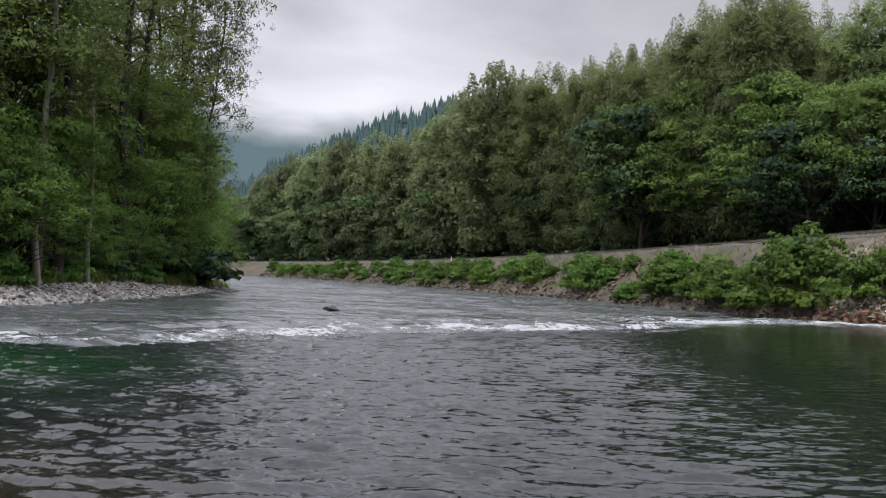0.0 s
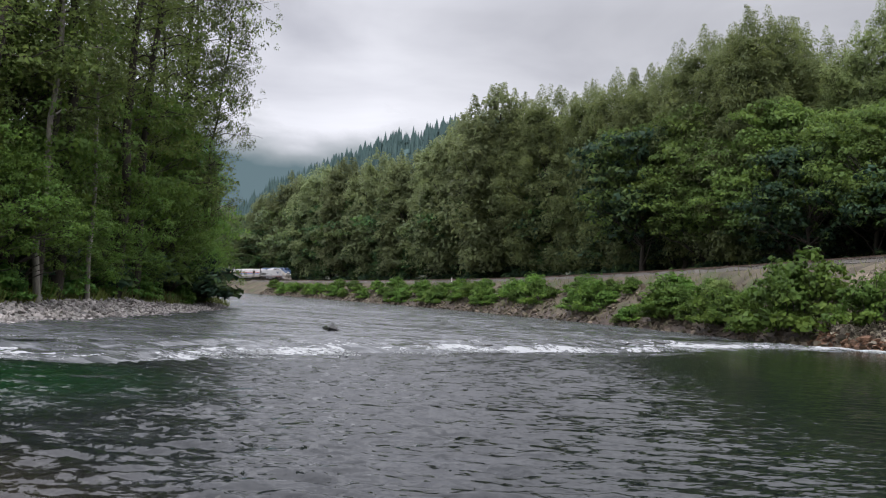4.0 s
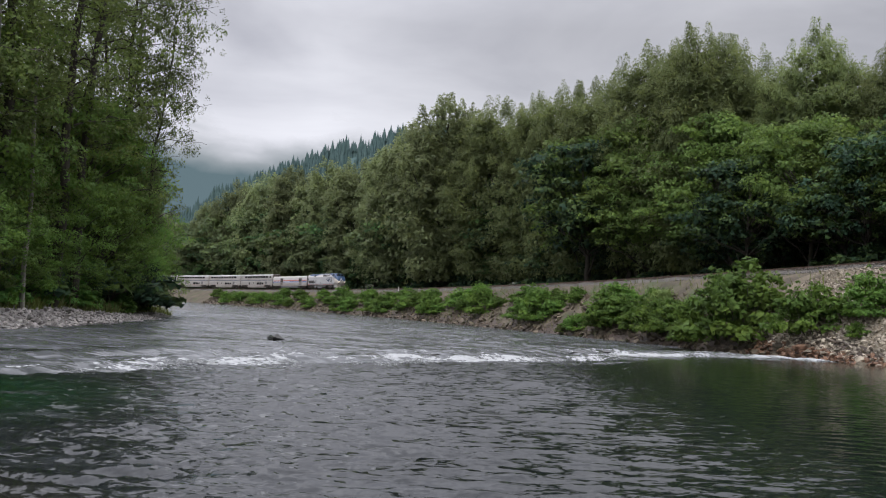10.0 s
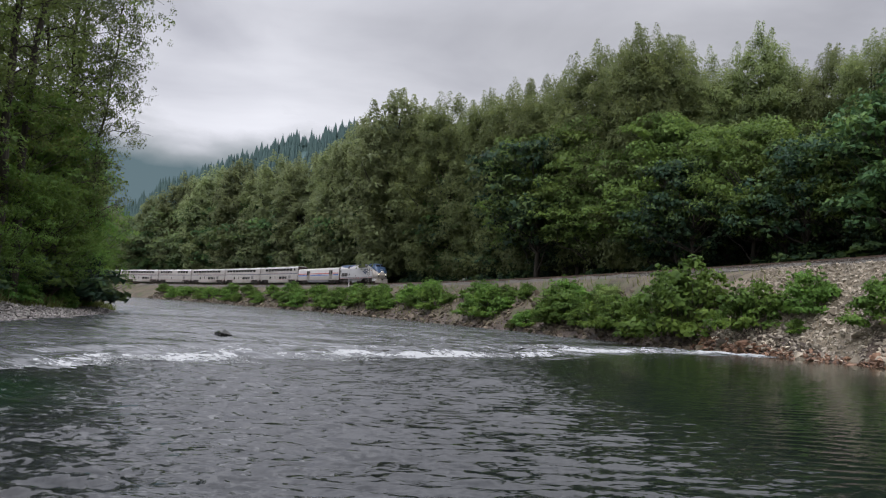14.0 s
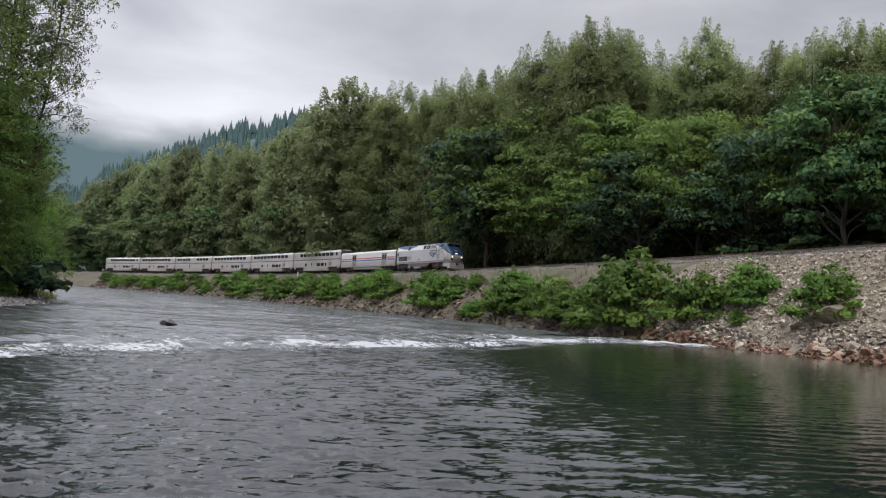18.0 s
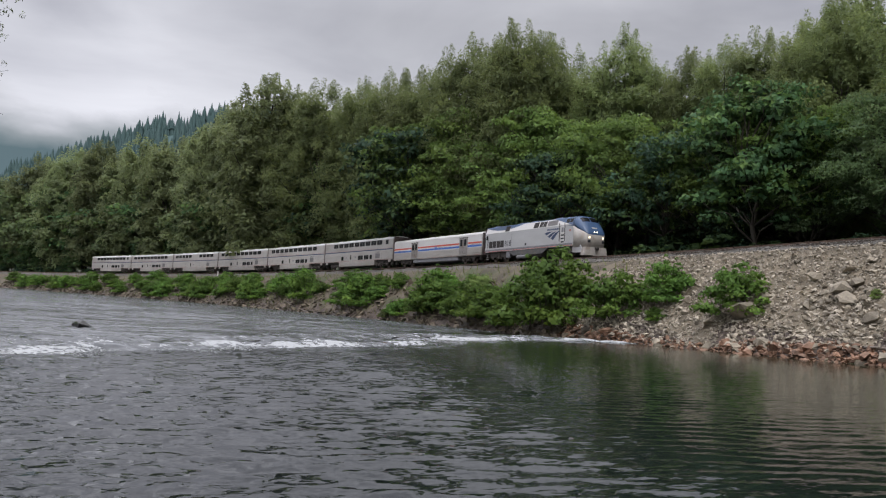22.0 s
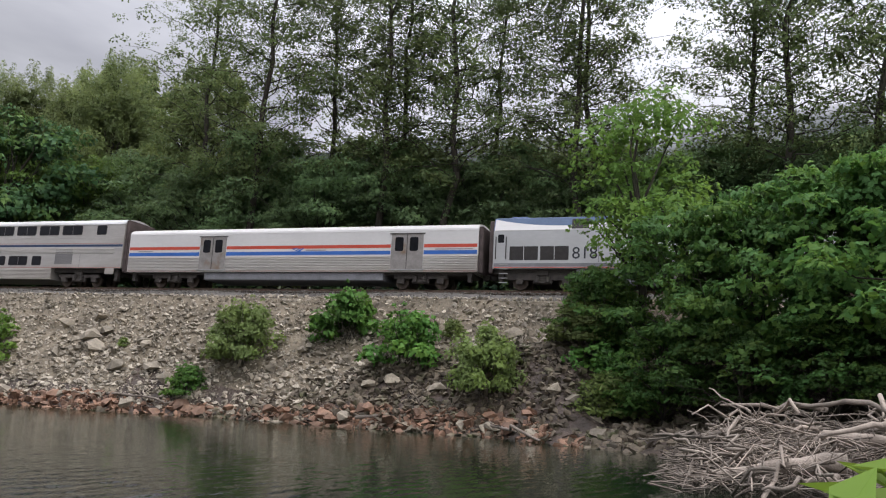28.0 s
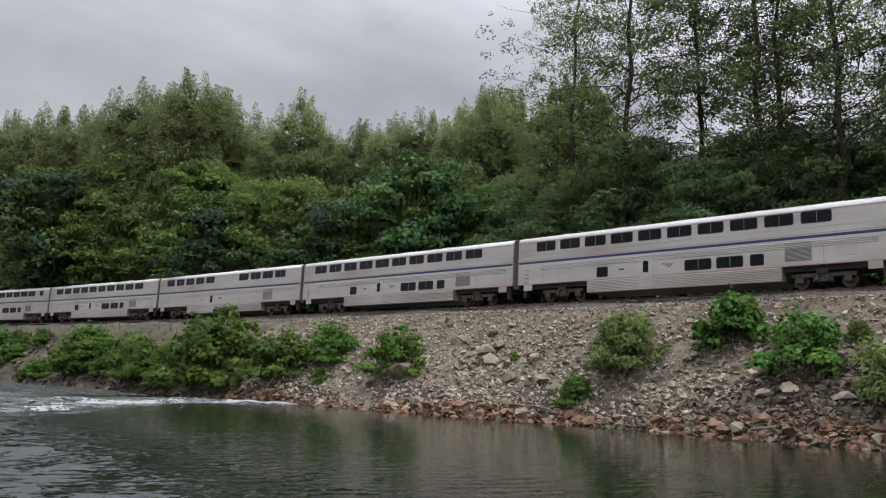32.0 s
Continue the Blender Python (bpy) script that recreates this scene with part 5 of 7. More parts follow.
def fluted(x0, x1, z0, z1, y0, y1, out, ribs, depth=0.022):
    """Corrugated sheet on the side facing out, from z0 (at y0) to z1 (at y1), with level ribs."""
    face = []
    for k in range(ribs):
        for a, d in ((0.0, 0.0), (0.22, 1.0), (0.62, 1.0), (0.84, 0.0)):
            t = (k + a) / ribs
            face.append((out * (y0 + (y1 - y0) * t + 0.004 + d * depth), z0 + (z1 - z0) * t))
    face.append((out * (y1 + 0.004), z1))
    return prism([(out * (min(y0, y1) - 0.03), z0)] + face + [(out * (min(y0, y1) - 0.03), z1)], x0, x1)


def rounded(x0, x1, z0, z1, r):
    pts = []
    for cx, cz, a0 in ((x1 - r, z1 - r, 0), (x0 + r, z1 - r, 90), (x0 + r, z0 + r, 180), (x1 - r, z0 + r, 270)):
        for k in range(4):
            a = radians(a0 + 30 * k)
            pts.append((cx + r * math.cos(a), cz + r * math.sin(a)))
    return pts


def window(car, x0, x1, z0, z1, y, out, name="window"):
    """A dark pane in a rubber frame, on the side at y facing out (+1 or -1)."""
    frame_ob = part(name, plate(rounded(x0 - 0.05, x1 + 0.05, z0 - 0.05, z1 + 0.05, 0.12), y, out * 0.008), T["rubber"], car)
    part("pane", plate(rounded(x0, x1, z0, z1, 0.09), y + out * 0.008, out * 0.006), T["glass"], frame_ob)
    if x1 - x0 > 1.2:
        at = x0 + (x1 - x0) * 0.52
        part("mullion", one_box(at - 0.018, at + 0.018, min(y + out * 0.01, y + out * 0.02), max(y + out * 0.01, y + out * 0.02), z0 + 0.02, z1 - 0.02), T["vent"], frame_ob)


TRUCK = {}


def truck(car, x, kind="coach"):
    """A two-axle truck: cast side frames, springs, bolster, wheels."""
    if kind not in TRUCK:
        base, r = (2.6, 0.46) if kind == "coach" else (2.75, 0.50)
        bm = bmesh.new()
        for y in (-1.08, 1.08):
            long = 0.45 if kind == "coach" else 0.85
            box(bm, -base / 2 - long, base / 2 + long, y - 0.09, y + 0.09, 0.62 if kind == "coach" else 0.55, 0.86 if kind == "coach" else 0.98, 0.03)
            box(bm, -0.55, 0.55, y - 0.12, y + 0.12, 0.34, 0.64, 0.05)
            for sx in (-1, 1):
                box(bm, sx * base / 2 - 0.22, sx * base / 2 + 0.22, y - 0.14, y + 0.14, 0.30, 0.66, 0.05)
        box(bm, -0.35, 0.35, -1.25, 1.25, 0.80, 1.10, 0.04)
        frame_me = bpy.data.meshes.new("truck_frame")
        bm.to_mesh(frame_me)
        bm.free()
        frame_me.materials.append(T["truck"])
        bm = bmesh.new()
        bmesh.ops.create_cone(bm, segments=20, radius1=r, radius2=r * 0.96, depth=0.14, cap_ends=True)
        bmesh.ops.create_cone(bm, segments=14, radius1=0.17, radius2=0.14, depth=0.34, cap_ends=True)
        bmesh.ops.rotate(bm, cent=(0, 0, 0), matrix=Matrix.Rotation(radians(90), 3, "X"), verts=bm.verts)
        wheel_me = bpy.data.meshes.new("wheel")
        bm.to_mesh(wheel_me)
        bm.free()
        wheel_me.materials.append(T["wheel"])
        bm = bmesh.new()
        bmesh.ops.create_cone(bm, segments=8, radius1=0.13, radius2=0.13, depth=0.34, cap_ends=True)
        spring_me = bpy.data.meshes.new("spring")
        bm.to_mesh(spring_me)
        bm.free()
        spring_me.materials.append(T["under"])
        TRUCK[kind] = (frame_me, wheel_me, spring_me, base, r)
    frame_me, wheel_me, spring_me, base, r = TRUCK[kind]
    t = part("truck", frame_me, None, car, "dirty cast steel truck")
    t.location = (x, 0, 0)
    for sx in (-1, 1):
        for y in (-0.75, 0.75):
            w = part("wheel", wheel_me, None, t)
            w.location = (sx * base / 2, y, r)
    for y in (-1.243, 1.243):
        for k in (-0.3, 0.3):
            part("spring", spring_me, None, t).location = (k, y, 0.6)


def end_of_car(car, x, sign, half, low, high):
    part("diaphragm", one_box(min(x, x + sign * 0.28), max(x, x + sign * 0.28), -half * 0.93, half * 0.93, low, high, bevel=0.05), T["diaphragm"], car, "brown rubber gangway diaphragm")
    part("coupler", one_box(min(x, x + sign * 0.42), max(x, x + sign * 0.42), -0.16, 0.16, 0.68, 1.0, bevel=0.03), T["under"], car)
    for y in (-1.15, 1.15):
        bm = box(bmesh.new(), min(x - sign * 0.65, x - sign * 0.35), max(x - sign * 0.65, x - sign * 0.35), y - 0.14, y + 0.14, 0.72, 1.22)
        box(bm, min(x - sign * 0.62, x - sign * 0.40), max(x - sign * 0.62, x - sign * 0.40), y - 0.16, y + 0.16, 0.40, 0.74)
        part("step_well", bm, T["under"], car)


MARK = (((0, .82), (.12, .92), (.30, .98), (.60, .96), (.46, .90), (.30, .80), (.13, .60)),
        ((.20, .42), (.34, .62), (.50, .80), (.66, .90), (.80, .95), (.70, .84), (.56, .66), (.36, .28)),
        ((.41, .18), (.55, .50), (.72, .78), (.88, .93), (1, 1), (.90, .80), (.76, .48), (.58, 0)))


def arrow_mark(car, x, z, size, y, out, mat):
    """The sweeping mark on a side: three leaning blades that meet a curved upper edge."""
    for blade in MARK:
        part("mark_blade", plate([(x + size * (1.29 * u - 0.62), z + size * (0.43 * v - 0.25)) for u, v in blade], y, out * 0.006), mat, car)


def coach(kind, label):
    """A double-deck coach. Windows are given in metres from its rear end."""
    car = tagged(new("double_deck_coach"), label, "railway coach", "coaches of the train")
    L, half = 25.3, 1.53
    x0 = -L / 2
    arch = [(half - 0.42 + 0.42 * math.cos(a), 4.42 + 0.36 * math.sin(a)) for a in [radians(d) for d in (0, 22, 45, 68, 90)]]
    top = [(1.08, 4.79), (0.6, 4.89), (0, 4.93)]
    right = [(y, z) for y, z in [(half, 4.42)] + arch[1:]] + top[1:]
    roof = right + [(-y, z) for y, z in right[::-1][1:]]
    part("body", prism([(-half, 1.28), (half, 1.28), (half, 4.40), (-half, 4.40)], x0, -x0), T["steel"], car)
    part("roof", prism([(y * 1.003, z) for y, z in roof], x0 - 0.01, -x0 + 0.01), T["roof"], car, "bright silver roof", smooth=False)
    part("lower_section", prism([(-half + 0.01, 0.45), (half - 0.01, 0.45), (half + 0.004, 1.27), (-half - 0.004, 1.27)], x0 + 6.1, x0 + 19.4), T["flute"], car, "fluted stainless lower deck side")
    part("underfloor", one_box(x0 + 0.5, -x0 - 0.5, -1.2, 1.2, 1.0, 1.28), T["under"], car)
    for out in (-1, 1):
        y = out * half
        part("fluted_band", fluted(x0 + 2.0, x0 + 24.6, 2.30, 2.68, half, half, out, 4), T["flute"], car)
        part("fluted_skirt", fluted(x0 + 6.1, x0 + 19.4, 0.46, 1.26, half - 0.01, half, out, 8), T["flute"], car)
        for z, h, key in ((2.80, 0.16, "navy"), (3.02, 0.035, "pink"), (2.74, 0.03, "white"), (1.29, 0.04, "pink")):
            part("stripe", plate([(x0 + 0.05, z), (-x0 - 0.05, z), (-x0 - 0.05, z + h), (x0 + 0.05, z + h)], y, out * 0.005), T[key], car)
        part("drip_rail", one_box(x0, -x0, min(y, y + out * 0.03), max(y, y + out * 0.03), 4.39, 4.43), T["roof"], car)
        for k in (0.09, 0.30, 0.62, 0.86):
            at = x0 + 25.3 * k
            part("panel_joint", one_box(at - 0.012, at + 0.012, min(y, y + out * 0.008), max(y, y + out * 0.008), 1.30, 2.28), T["vent"], car)
        part("seam", one_box(x0 + 0.1, -x0 - 0.1, min(y, y + out * 0.012), max(y, y + out * 0.012), 3.42, 3.45), T["steel"], car)
        if kind == "first":
            ups = [(3.7 + 2.04 * i, 5.35 + 2.04 * i) for i in range(9)] + [(23.0, 23.75)]
        elif kind == "diner":
            ups = [(1.6 + 1.95 * i, 3.05 + 1.95 * i) for i in range(5)] + [(15.4 + 2.0 * i, 16.9 + 2.0 * i) for i in range(4)]
        else:
            ups = [(1.7 + 2.1 * i, 3.3 + 2.1 * i) for i in range(10)]
        for a, b in ups:
            window(car, x0 + a, x0 + b, 3.70, 4.30, y, out)
        lows = [(13.4, 15.1), (15.5, 17.1), (17.6, 18.35), (6.9, 7.7)] if kind != "diner" else []
        for a, b in lows:
            window(car, x0 + a, x0 + b, 1.50, 2.10, y, out, "lower_window")
        d = part("door", plate(rounded(x0 + 10.15, x0 + 11.1, 0.62, 2.55, 0.08), y, out * 0.02), T["steel"], car, "stainless entrance door")
        part("door_window", plate(rounded(x0 + 10.42, x0 + 10.83, 1.55, 2.3, 0.1), y + out * 0.02, out * 0.006), T["glass"], d)
        part("vent", plate([(x0 + 19.6, 1.55), (x0 + 21.1, 1.55), (x0 + 21.1, 2.6), (x0 + 19.6, 2.6)], y, out * 0.015), T["vent"], car, "grey louvred vent")
        part("hatch", plate(rounded(x0 + 3.6, x0 + 5.0, 1.9, 2.5, 0.05), y, out * 0.010), T["flute"], car)
        part("hatch", plate(rounded(x0 + 22.4, x0 + 23.5, 1.7, 2.6, 0.05), y, out * 0.010), T["steel"], car)
        arrow_mark(car, x0 + 12.2, 1.95, 0.75, y, out, T["tank"])
        part("plate_bar", plate([(x0 + 8.6, 1.84), (x0 + 9.0, 1.84), (x0 + 9.0, 1.93), (x0 + 8.6, 1.93)], y, out * 0.006), T["dark"], car)
        for k in range(4):
            part("grab_iron", one_box(x0 + 0.6, x0 + 0.95, min(y, y + out * 0.05), max(y, y + out * 0.05), 1.45 + 0.3 * k, 1.48 + 0.3 * k), T["steps"], car)
        for a, b in ((0.55, 1.3), (24.0, 24.75)):
            part("corner_skirt", one_box(x0 + a, x0 + b, min(y, y - out * 0.06), max(y, y - out * 0.06), 0.85, 1.28), T["steel"], car)
    for k in range(5):
        bm = bmesh.new()
        box(bm, x0 + 3 + k * 4.6, x0 + 4.2 + k * 4.6, -0.4, 0.4, 4.88, 4.98, 0.02)
        part("roof_vent", bm, T["roof"], car)
    for sign in (-1, 1):
        end_of_car(car, sign * L / 2, sign, half, 1.0, 4.72)
        truck(car, sign * (L / 2 - 3.75))
    return car


def baggage_car():
    car = tagged(new("baggage_car"), "silver and white baggage car with red and blue stripes", "railway car")
    L, half = 25.3, 1.50
    x0 = -L / 2
    part("body", prism([(-half, 1.0), (half, 1.0), (half, 2.02), (-half, 2.02)], x0, -x0), T["flute"], car, "fluted stainless lower side")
    part("upper_side", prism([(-half, 2.02), (half, 2.02), (half, 3.55), (-half, 3.55)], x0, -x0), T["white"], car, "white painted upper side")
    roof = [(half, 3.56), (half * 0.985, 3.70), (half * 0.90, 3.86), (half * 0.72, 3.98), (half * 0.4, 4.07), (0, 4.10)]
    part("roof", prism([(y * 1.004, z) for y, z in roof + [(-y, z) for y, z in roof[::-1][1:]]], x0 - 0.01, -x0 + 0.01), T["white"], car)
    part("underfloor", one_box(x0 + 6.2, x0 + 19.2, -1.38, 1.38, 0.48, 0.99, bevel=0.05), T["tank"], car, "grey underfloor equipment box")
    part("frame", one_box(x0 + 0.4, -x0 - 0.4, -1.2, 1.2, 0.85, 1.0), T["under"], car)
    for out in (-1, 1):
        y = out * half
        part("fluted_side", fluted(x0 + 0.03, -x0 - 0.03, 1.08, 2.02, half, half, out, 9), T["flute"], car)
        doors = ((5.8, 7.8), (19.7, 21.8))
        spans = ((0.05, 5.75), (7.85, 19.65), (21.85, 25.25))
        for a, b in spans:
            for z, h, key in ((2.52, 0.21, "red"), (2.10, 0.24, "blue"), (1.045, 0.03, "pink")):
                part("stripe", plate([(x0 + a, z), (x0 + b, z), (x0 + b, z + h), (x0 + a, z + h)], y, out * 0.006), T[key], car)
        for a, b in doors:
            d = part("door", plate(rounded(x0 + a, x0 + b, 1.18, 3.36, 0.04), y, out * 0.03), T["door"], car, "stainless double baggage door")
            part("sill", one_box(x0 + a - 0.1, x0 + b + 0.1, min(y, y + out * 0.07), max(y, y + out * 0.07), 1.10, 1.18), T["steps"], car)
            part("lintel", one_box(x0 + a - 0.1, x0 + b + 0.1, min(y, y + out * 0.06), max(y, y + out * 0.06), 3.37, 3.43), T["under"], car)
            part("post", one_box(x0 + (a + b) / 2 - 0.02, x0 + (a + b) / 2 + 0.02, min(y, y + out * 0.045), max(y, y + out * 0.045), 1.2, 3.34), T["under"], d)
            for m0 in (a + 0.25, (a + b) / 2 + 0.17):
                part("door_window", plate(rounded(x0 + m0, x0 + m0 + 0.56, 2.3, 3.18, 0.12), y + out * 0.03, out * 0.006), T["glass"], d)
        arrow_mark(car, x0 + 13.2, 2.44, 0.7, y, out * 1.2, T["blue"])
        for a, b in ((0.8, 2.0), (13.8, 15.2), (22.6, 25.0)):
            part("letter_bar", plate([(x0 + a, 2.385), (x0 + b, 2.385), (x0 + b, 2.44), (x0 + a, 2.44)], y, out * 0.006), T["tank"], car)
    for sign in (-1, 1):
        end_of_car(car, sign * L / 2, sign, half, 0.95, 3.8)
        truck(car, sign * (L / 2 - 3.7))
    return car


def text_plate(car, words, x, z, size, y, out, mat, name):
    cu = bpy.data.curves.new(name, "FONT")
    cu.body, cu.size, cu.align_x, cu.extrude = words, size, "CENTER", 0.003
    me_ob = bpy.data.objects.new(name, cu)
    scene.collection.objects.link(me_ob)
    dg = bpy.context.evaluated_depsgraph_get()
    me = bpy.data.meshes.new_from_object(me_ob.evaluated_get(dg))
    bpy.data.objects.remove(me_ob)
    me.materials.clear()
    me.materials.append(mat)
    ob = part(name, me, mat, car)
    ob.matrix_basis = pose(x, y + out * 0.006, z, 90, 0, 0 if out < 0 else 180) @ Matrix.Diagonal((1.02, 1, 1, 1))
    return ob


def locomotive():
    car = tagged(new("diesel_locomotive"), "silver-grey diesel locomotive with blue nose and lit headlights", "locomotive")
    L, half = 21.0, 1.50
    x0 = -L / 2

    def X(v):
        return x0 + v
    # hull: side walls up to the shoulder, sloping roof sides, narrow roof top
    sec = [(-half, 1.22), (half, 1.22), (half, 3.48), (-half, 3.48)]
    part("body", prism(sec, X(0.35), X(18.9)), T["grey"], car, "light grey hull side")
    part("roof", prism([(-half, 3.485), (half, 3.485), (half * 0.80, 4.28), (half * 0.45, 4.42), (-half * 0.45, 4.42), (-half * 0.80, 4.28)], X(0.35), X(18.9)), T["loco_roof"], car, "dusty blue roof")
    # cab nose: lofted from the hull section to a rounded snub front
    xs = (18.9, 19.25, 19.6, 19.95, 20.3, 20.6, 20.8, 20.9)
    tops = (4.42, 4.34, 4.08, 3.72, 3.32, 2.94, 2.62, 2.38)
    seams = (3.30, 3.16, 3.00, 2.86, 2.72, 2.58, 2.44, 2.32)
    wides = (1.50, 1.49, 1.47, 1.43, 1.36, 1.26, 1.12, 0.96)
    arch = ((1.0, 0.0), (0.99, 0.25), (0.94, 0.58), (0.80, 0.86), (0.50, 0.975), (0.0, 1.0))

    def loft(name, sections, mat, label=""):
        bm = bmesh.new()
        rings = [[bm.verts.new((X(x), y, z)) for y, z in pts] for x, pts in zip(xs, sections)]
        n = len(rings[0])
        for p, q in zip(rings, rings[1:]):
            for i in range(n):
                bm.faces.new((p[i], q[i], q[(i + 1) % n], p[(i + 1) % n]))
        bm.faces.new(rings[0][::-1])
        bm.faces.new(rings[-1])
        bmesh.ops.recalc_face_normals(bm, faces=bm.faces)
        part(name, bm, mat, car, label, smooth=True)
    loft("nose", [[(-w, 1.05), (w, 1.05), (w, z), (-w, z)] for w, z in zip(wides, seams)], T["nose"], "dusty grey nose")
    upper = [[(w * u, lo + (hi - lo) * v) for u, v in arch] + [(-w * u, lo + (hi - lo) * v) for u, v in arch[::-1][1:]] for w, lo, hi in zip(wides, seams, tops)]
    loft("cab_front", upper, T["loco_blue"], "sloping blue cab front")

    def on_cab(x, u):
        """Height of the cab's skin at x, u of the half-width out from the middle."""
        w, lo, hi = (float(np.interp(x, xs, v)) for v in (wides, seams, tops))
        return w * u, lo + (hi - lo) * float(np.interp(abs(u), [0, 0.5, 0.80, 0.94], [1.0, 0.975, 0.86, 0.58]))
    for sign in (-1, 1):
        bm = bmesh.new()
        grid = [[(X(x), *on_cab(x, sign * u)) for u in (0.05, 0.28, 0.50, 0.72)] for x in (19.42, 19.65, 19.88)]
        v = [[bm.verts.new((px + 0.025, py, pz + 0.03)) for px, py, pz in row] for row in grid]
        under = [[bm.verts.new((px - 0.02, py, pz - 0.03)) for px, py, pz in row] for row in grid]
        for i in range(2):
            for j in range(3):
                bm.faces.new((v[i][j], v[i][j + 1], v[i + 1][j + 1], v[i + 1][j]))
        rim = [(0, 0), (0, 1), (0, 2), (0, 3), (1, 3), (2, 3), (2, 2), (2, 1), (2, 0), (1, 0)]
        for (i, j), (k, l) in zip(rim, rim[1:] + rim[:1]):
            bm.faces.new((v[i][j], v[k][l], under[k][l], under[i][j]))
        bmesh.ops.recalc_face_normals(bm, faces=bm.faces)
        part("windscreen", bm, T["glass"], car)
    part("snow_plough", prism([(-1.42, 0.16), (1.42, 0.16), (1.30, 1.02), (-1.30, 1.02)], X(20.2), X(20.95)), T["nose"], car, "steel snow plough under the nose")
    for out in (-1, 1):
        part("nose_skirt", one_box(X(18.75), X(20.25), min(out * 1.42, out * 1.30), max(out * 1.42, out * 1.30), 0.46, 1.21, bevel=0.03), T["grey"], car)
    part("front_coupler", one_box(X(20.8), X(21.25), -0.17, 0.17, 0.72, 1.02, bevel=0.03), T["under"], car)
    for y in (-0.16, 0.16):
        bm = bmesh.new()
        bmesh.ops.create_uvsphere(bm, u_segments=12, v_segments=6, radius=0.085)
        bmesh.ops.translate(bm, vec=(X(20.80), y, 2.60), verts=bm.verts)
        part("headlight", bm, T["lamp"], car, "lit warm headlight")
    for y in (-0.95, 0.95):
        bm = bmesh.new()
        bmesh.ops.create_uvsphere(bm, u_segments=12, v_segments=6, radius=0.10)
        bmesh.ops.translate(bm, vec=(X(20.88), y * 0.92, 2.02), verts=bm.verts)
        part("ditch_light", bm, T["lamp"], car, "lit warm ditch light")
        part("marker_box", one_box(X(20.80), X(20.94), y * 0.92 - 0.16, y * 0.92 + 0.16, 1.48, 1.76, bevel=0.02), T["dark"], car)
    part("number_board", one_box(X(20.46), X(20.56), -0.3, 0.3, 2.98, 3.12, bevel=0.02), T["white"], car)
    for out in (-1, 1):
        y = out * half

        def tilted(x_a, x_b, k0, k1, mat, name, label="", inset=0.0):
            """A panel lying on the sloping roof side, from k0 to k1 of its height."""
            bm = bmesh.new()
            pts = []
            ends = [v if isinstance(v, tuple) else (v, v) for v in (k0, k1)]
            for x, k in ((x_a, ends[0][0]), (x_b, ends[0][1]), (x_b, ends[1][1]), (x_a, ends[1][0])):
                yy, zz = half - (half - half * 0.80) * k, 3.485 + 0.795 * k
                pts.append((X(x), out * (yy + 0.012 + inset), zz + 0.004))
            v = [bm.verts.new(p) for p in pts]
            v2 = [bm.verts.new((p[0], p[1] - out * 0.03, p[2] - 0.01)) for p in pts]
            bm.faces.new(v)
            for i in range(4):
                bm.faces.new((v[i], v[(i + 1) % 4], v2[(i + 1) % 4], v2[i]))
            bmesh.ops.recalc_face_normals(bm, faces=bm.faces)
            return part(name, bm, mat, car, label)
        # blue shoulder with a white sweep below it
        steps = 30

        def sweep(m):
            dip = 0.66 * math.sin(math.pi * min(1, max(0, m - 0.2) / 8.6)) ** 0.8 if m < 8.8 else 0.0
            return 1 - min(0.985, max(0.03, dip, (m - 15.2) / 3.2))
        for k in range(steps):
            a = 0.4 + (18.85 - 0.4) * k / steps
            b = a + (18.85 - 0.4) / steps
            la, lb = sweep(a), sweep(b)
            tilted(a, b, 0.0, (la, lb), T["white"], "white_sweep")
            tilted(a, b, (la, lb), 0.99, T["loco_blue"], "blue_sweep")
        for a, b in ((5.0, 6.0), (11.2, 12.2), (12.4, 13.05), (13.12, 13.8)):
            tilted(a, b, 0.08, 0.86, T["rubber"], "roof_grille", "black radiator grille", 0.012)
        tilted(14.0, 15.9, 0.10, 0.84, T["vent"], "louvre", "grey louvred panel", 0.012)
        for a, b in ((17.5, 18.05), (18.12, 18.7)):
            tilted(a, b, 0.30, 0.82, T["glass"], "cab_window", "", 0.012)
        part("blue_chin", plate([(X(17.6), 3.46), (X(18.9), 3.46), (X(18.9), 3.30)], y, out * 0.006), T["loco_blue"], car)
        for a, b in ((1.35, 3.05), (3.18, 4.85)):
            grille = part("side_grille", plate([(X(a), 1.70), (X(b), 1.70), (X(b), 2.52), (X(a), 2.52)], y, out * 0.012), T["rubber"], car, "dark brown intake grille")
            part("grille_post", one_box(X((a + b) / 2 - 0.02), X((a + b) / 2 + 0.02), min(y, y + out * 0.02), max(y, y + out * 0.02), 1.71, 2.51), T["grey"], grille)
        part("rear_window", plate(rounded(X(0.62), X(1.0), 2.75, 3.25, 0.08), y, out * 0.01), T["glass"], car)
        for a, b in ((0.45, 0.58), (1.08, 1.2), (16.45, 16.56), (17.42, 17.53)):
            part("handrail", one_box(X((a + b) / 2 - 0.025), X((a + b) / 2 + 0.025), min(y + out * 0.05, y + out * 0.10), max(y + out * 0.05, y + out * 0.10), 1.75, 3.1 if a < 5 else 3.75), T["rubber"], car)
        d = part("cab_door", plate(rounded(X(16.62), X(17.36), 1.6, 3.44, 0.05), y, out * 0.015), T["white"], car, "white cab door with steps")
        part("door_window", plate(rounded(X(16.8), X(17.2), 2.75, 3.25, 0.06), y + out * 0.015, out * 0.006), T["tank"], d)
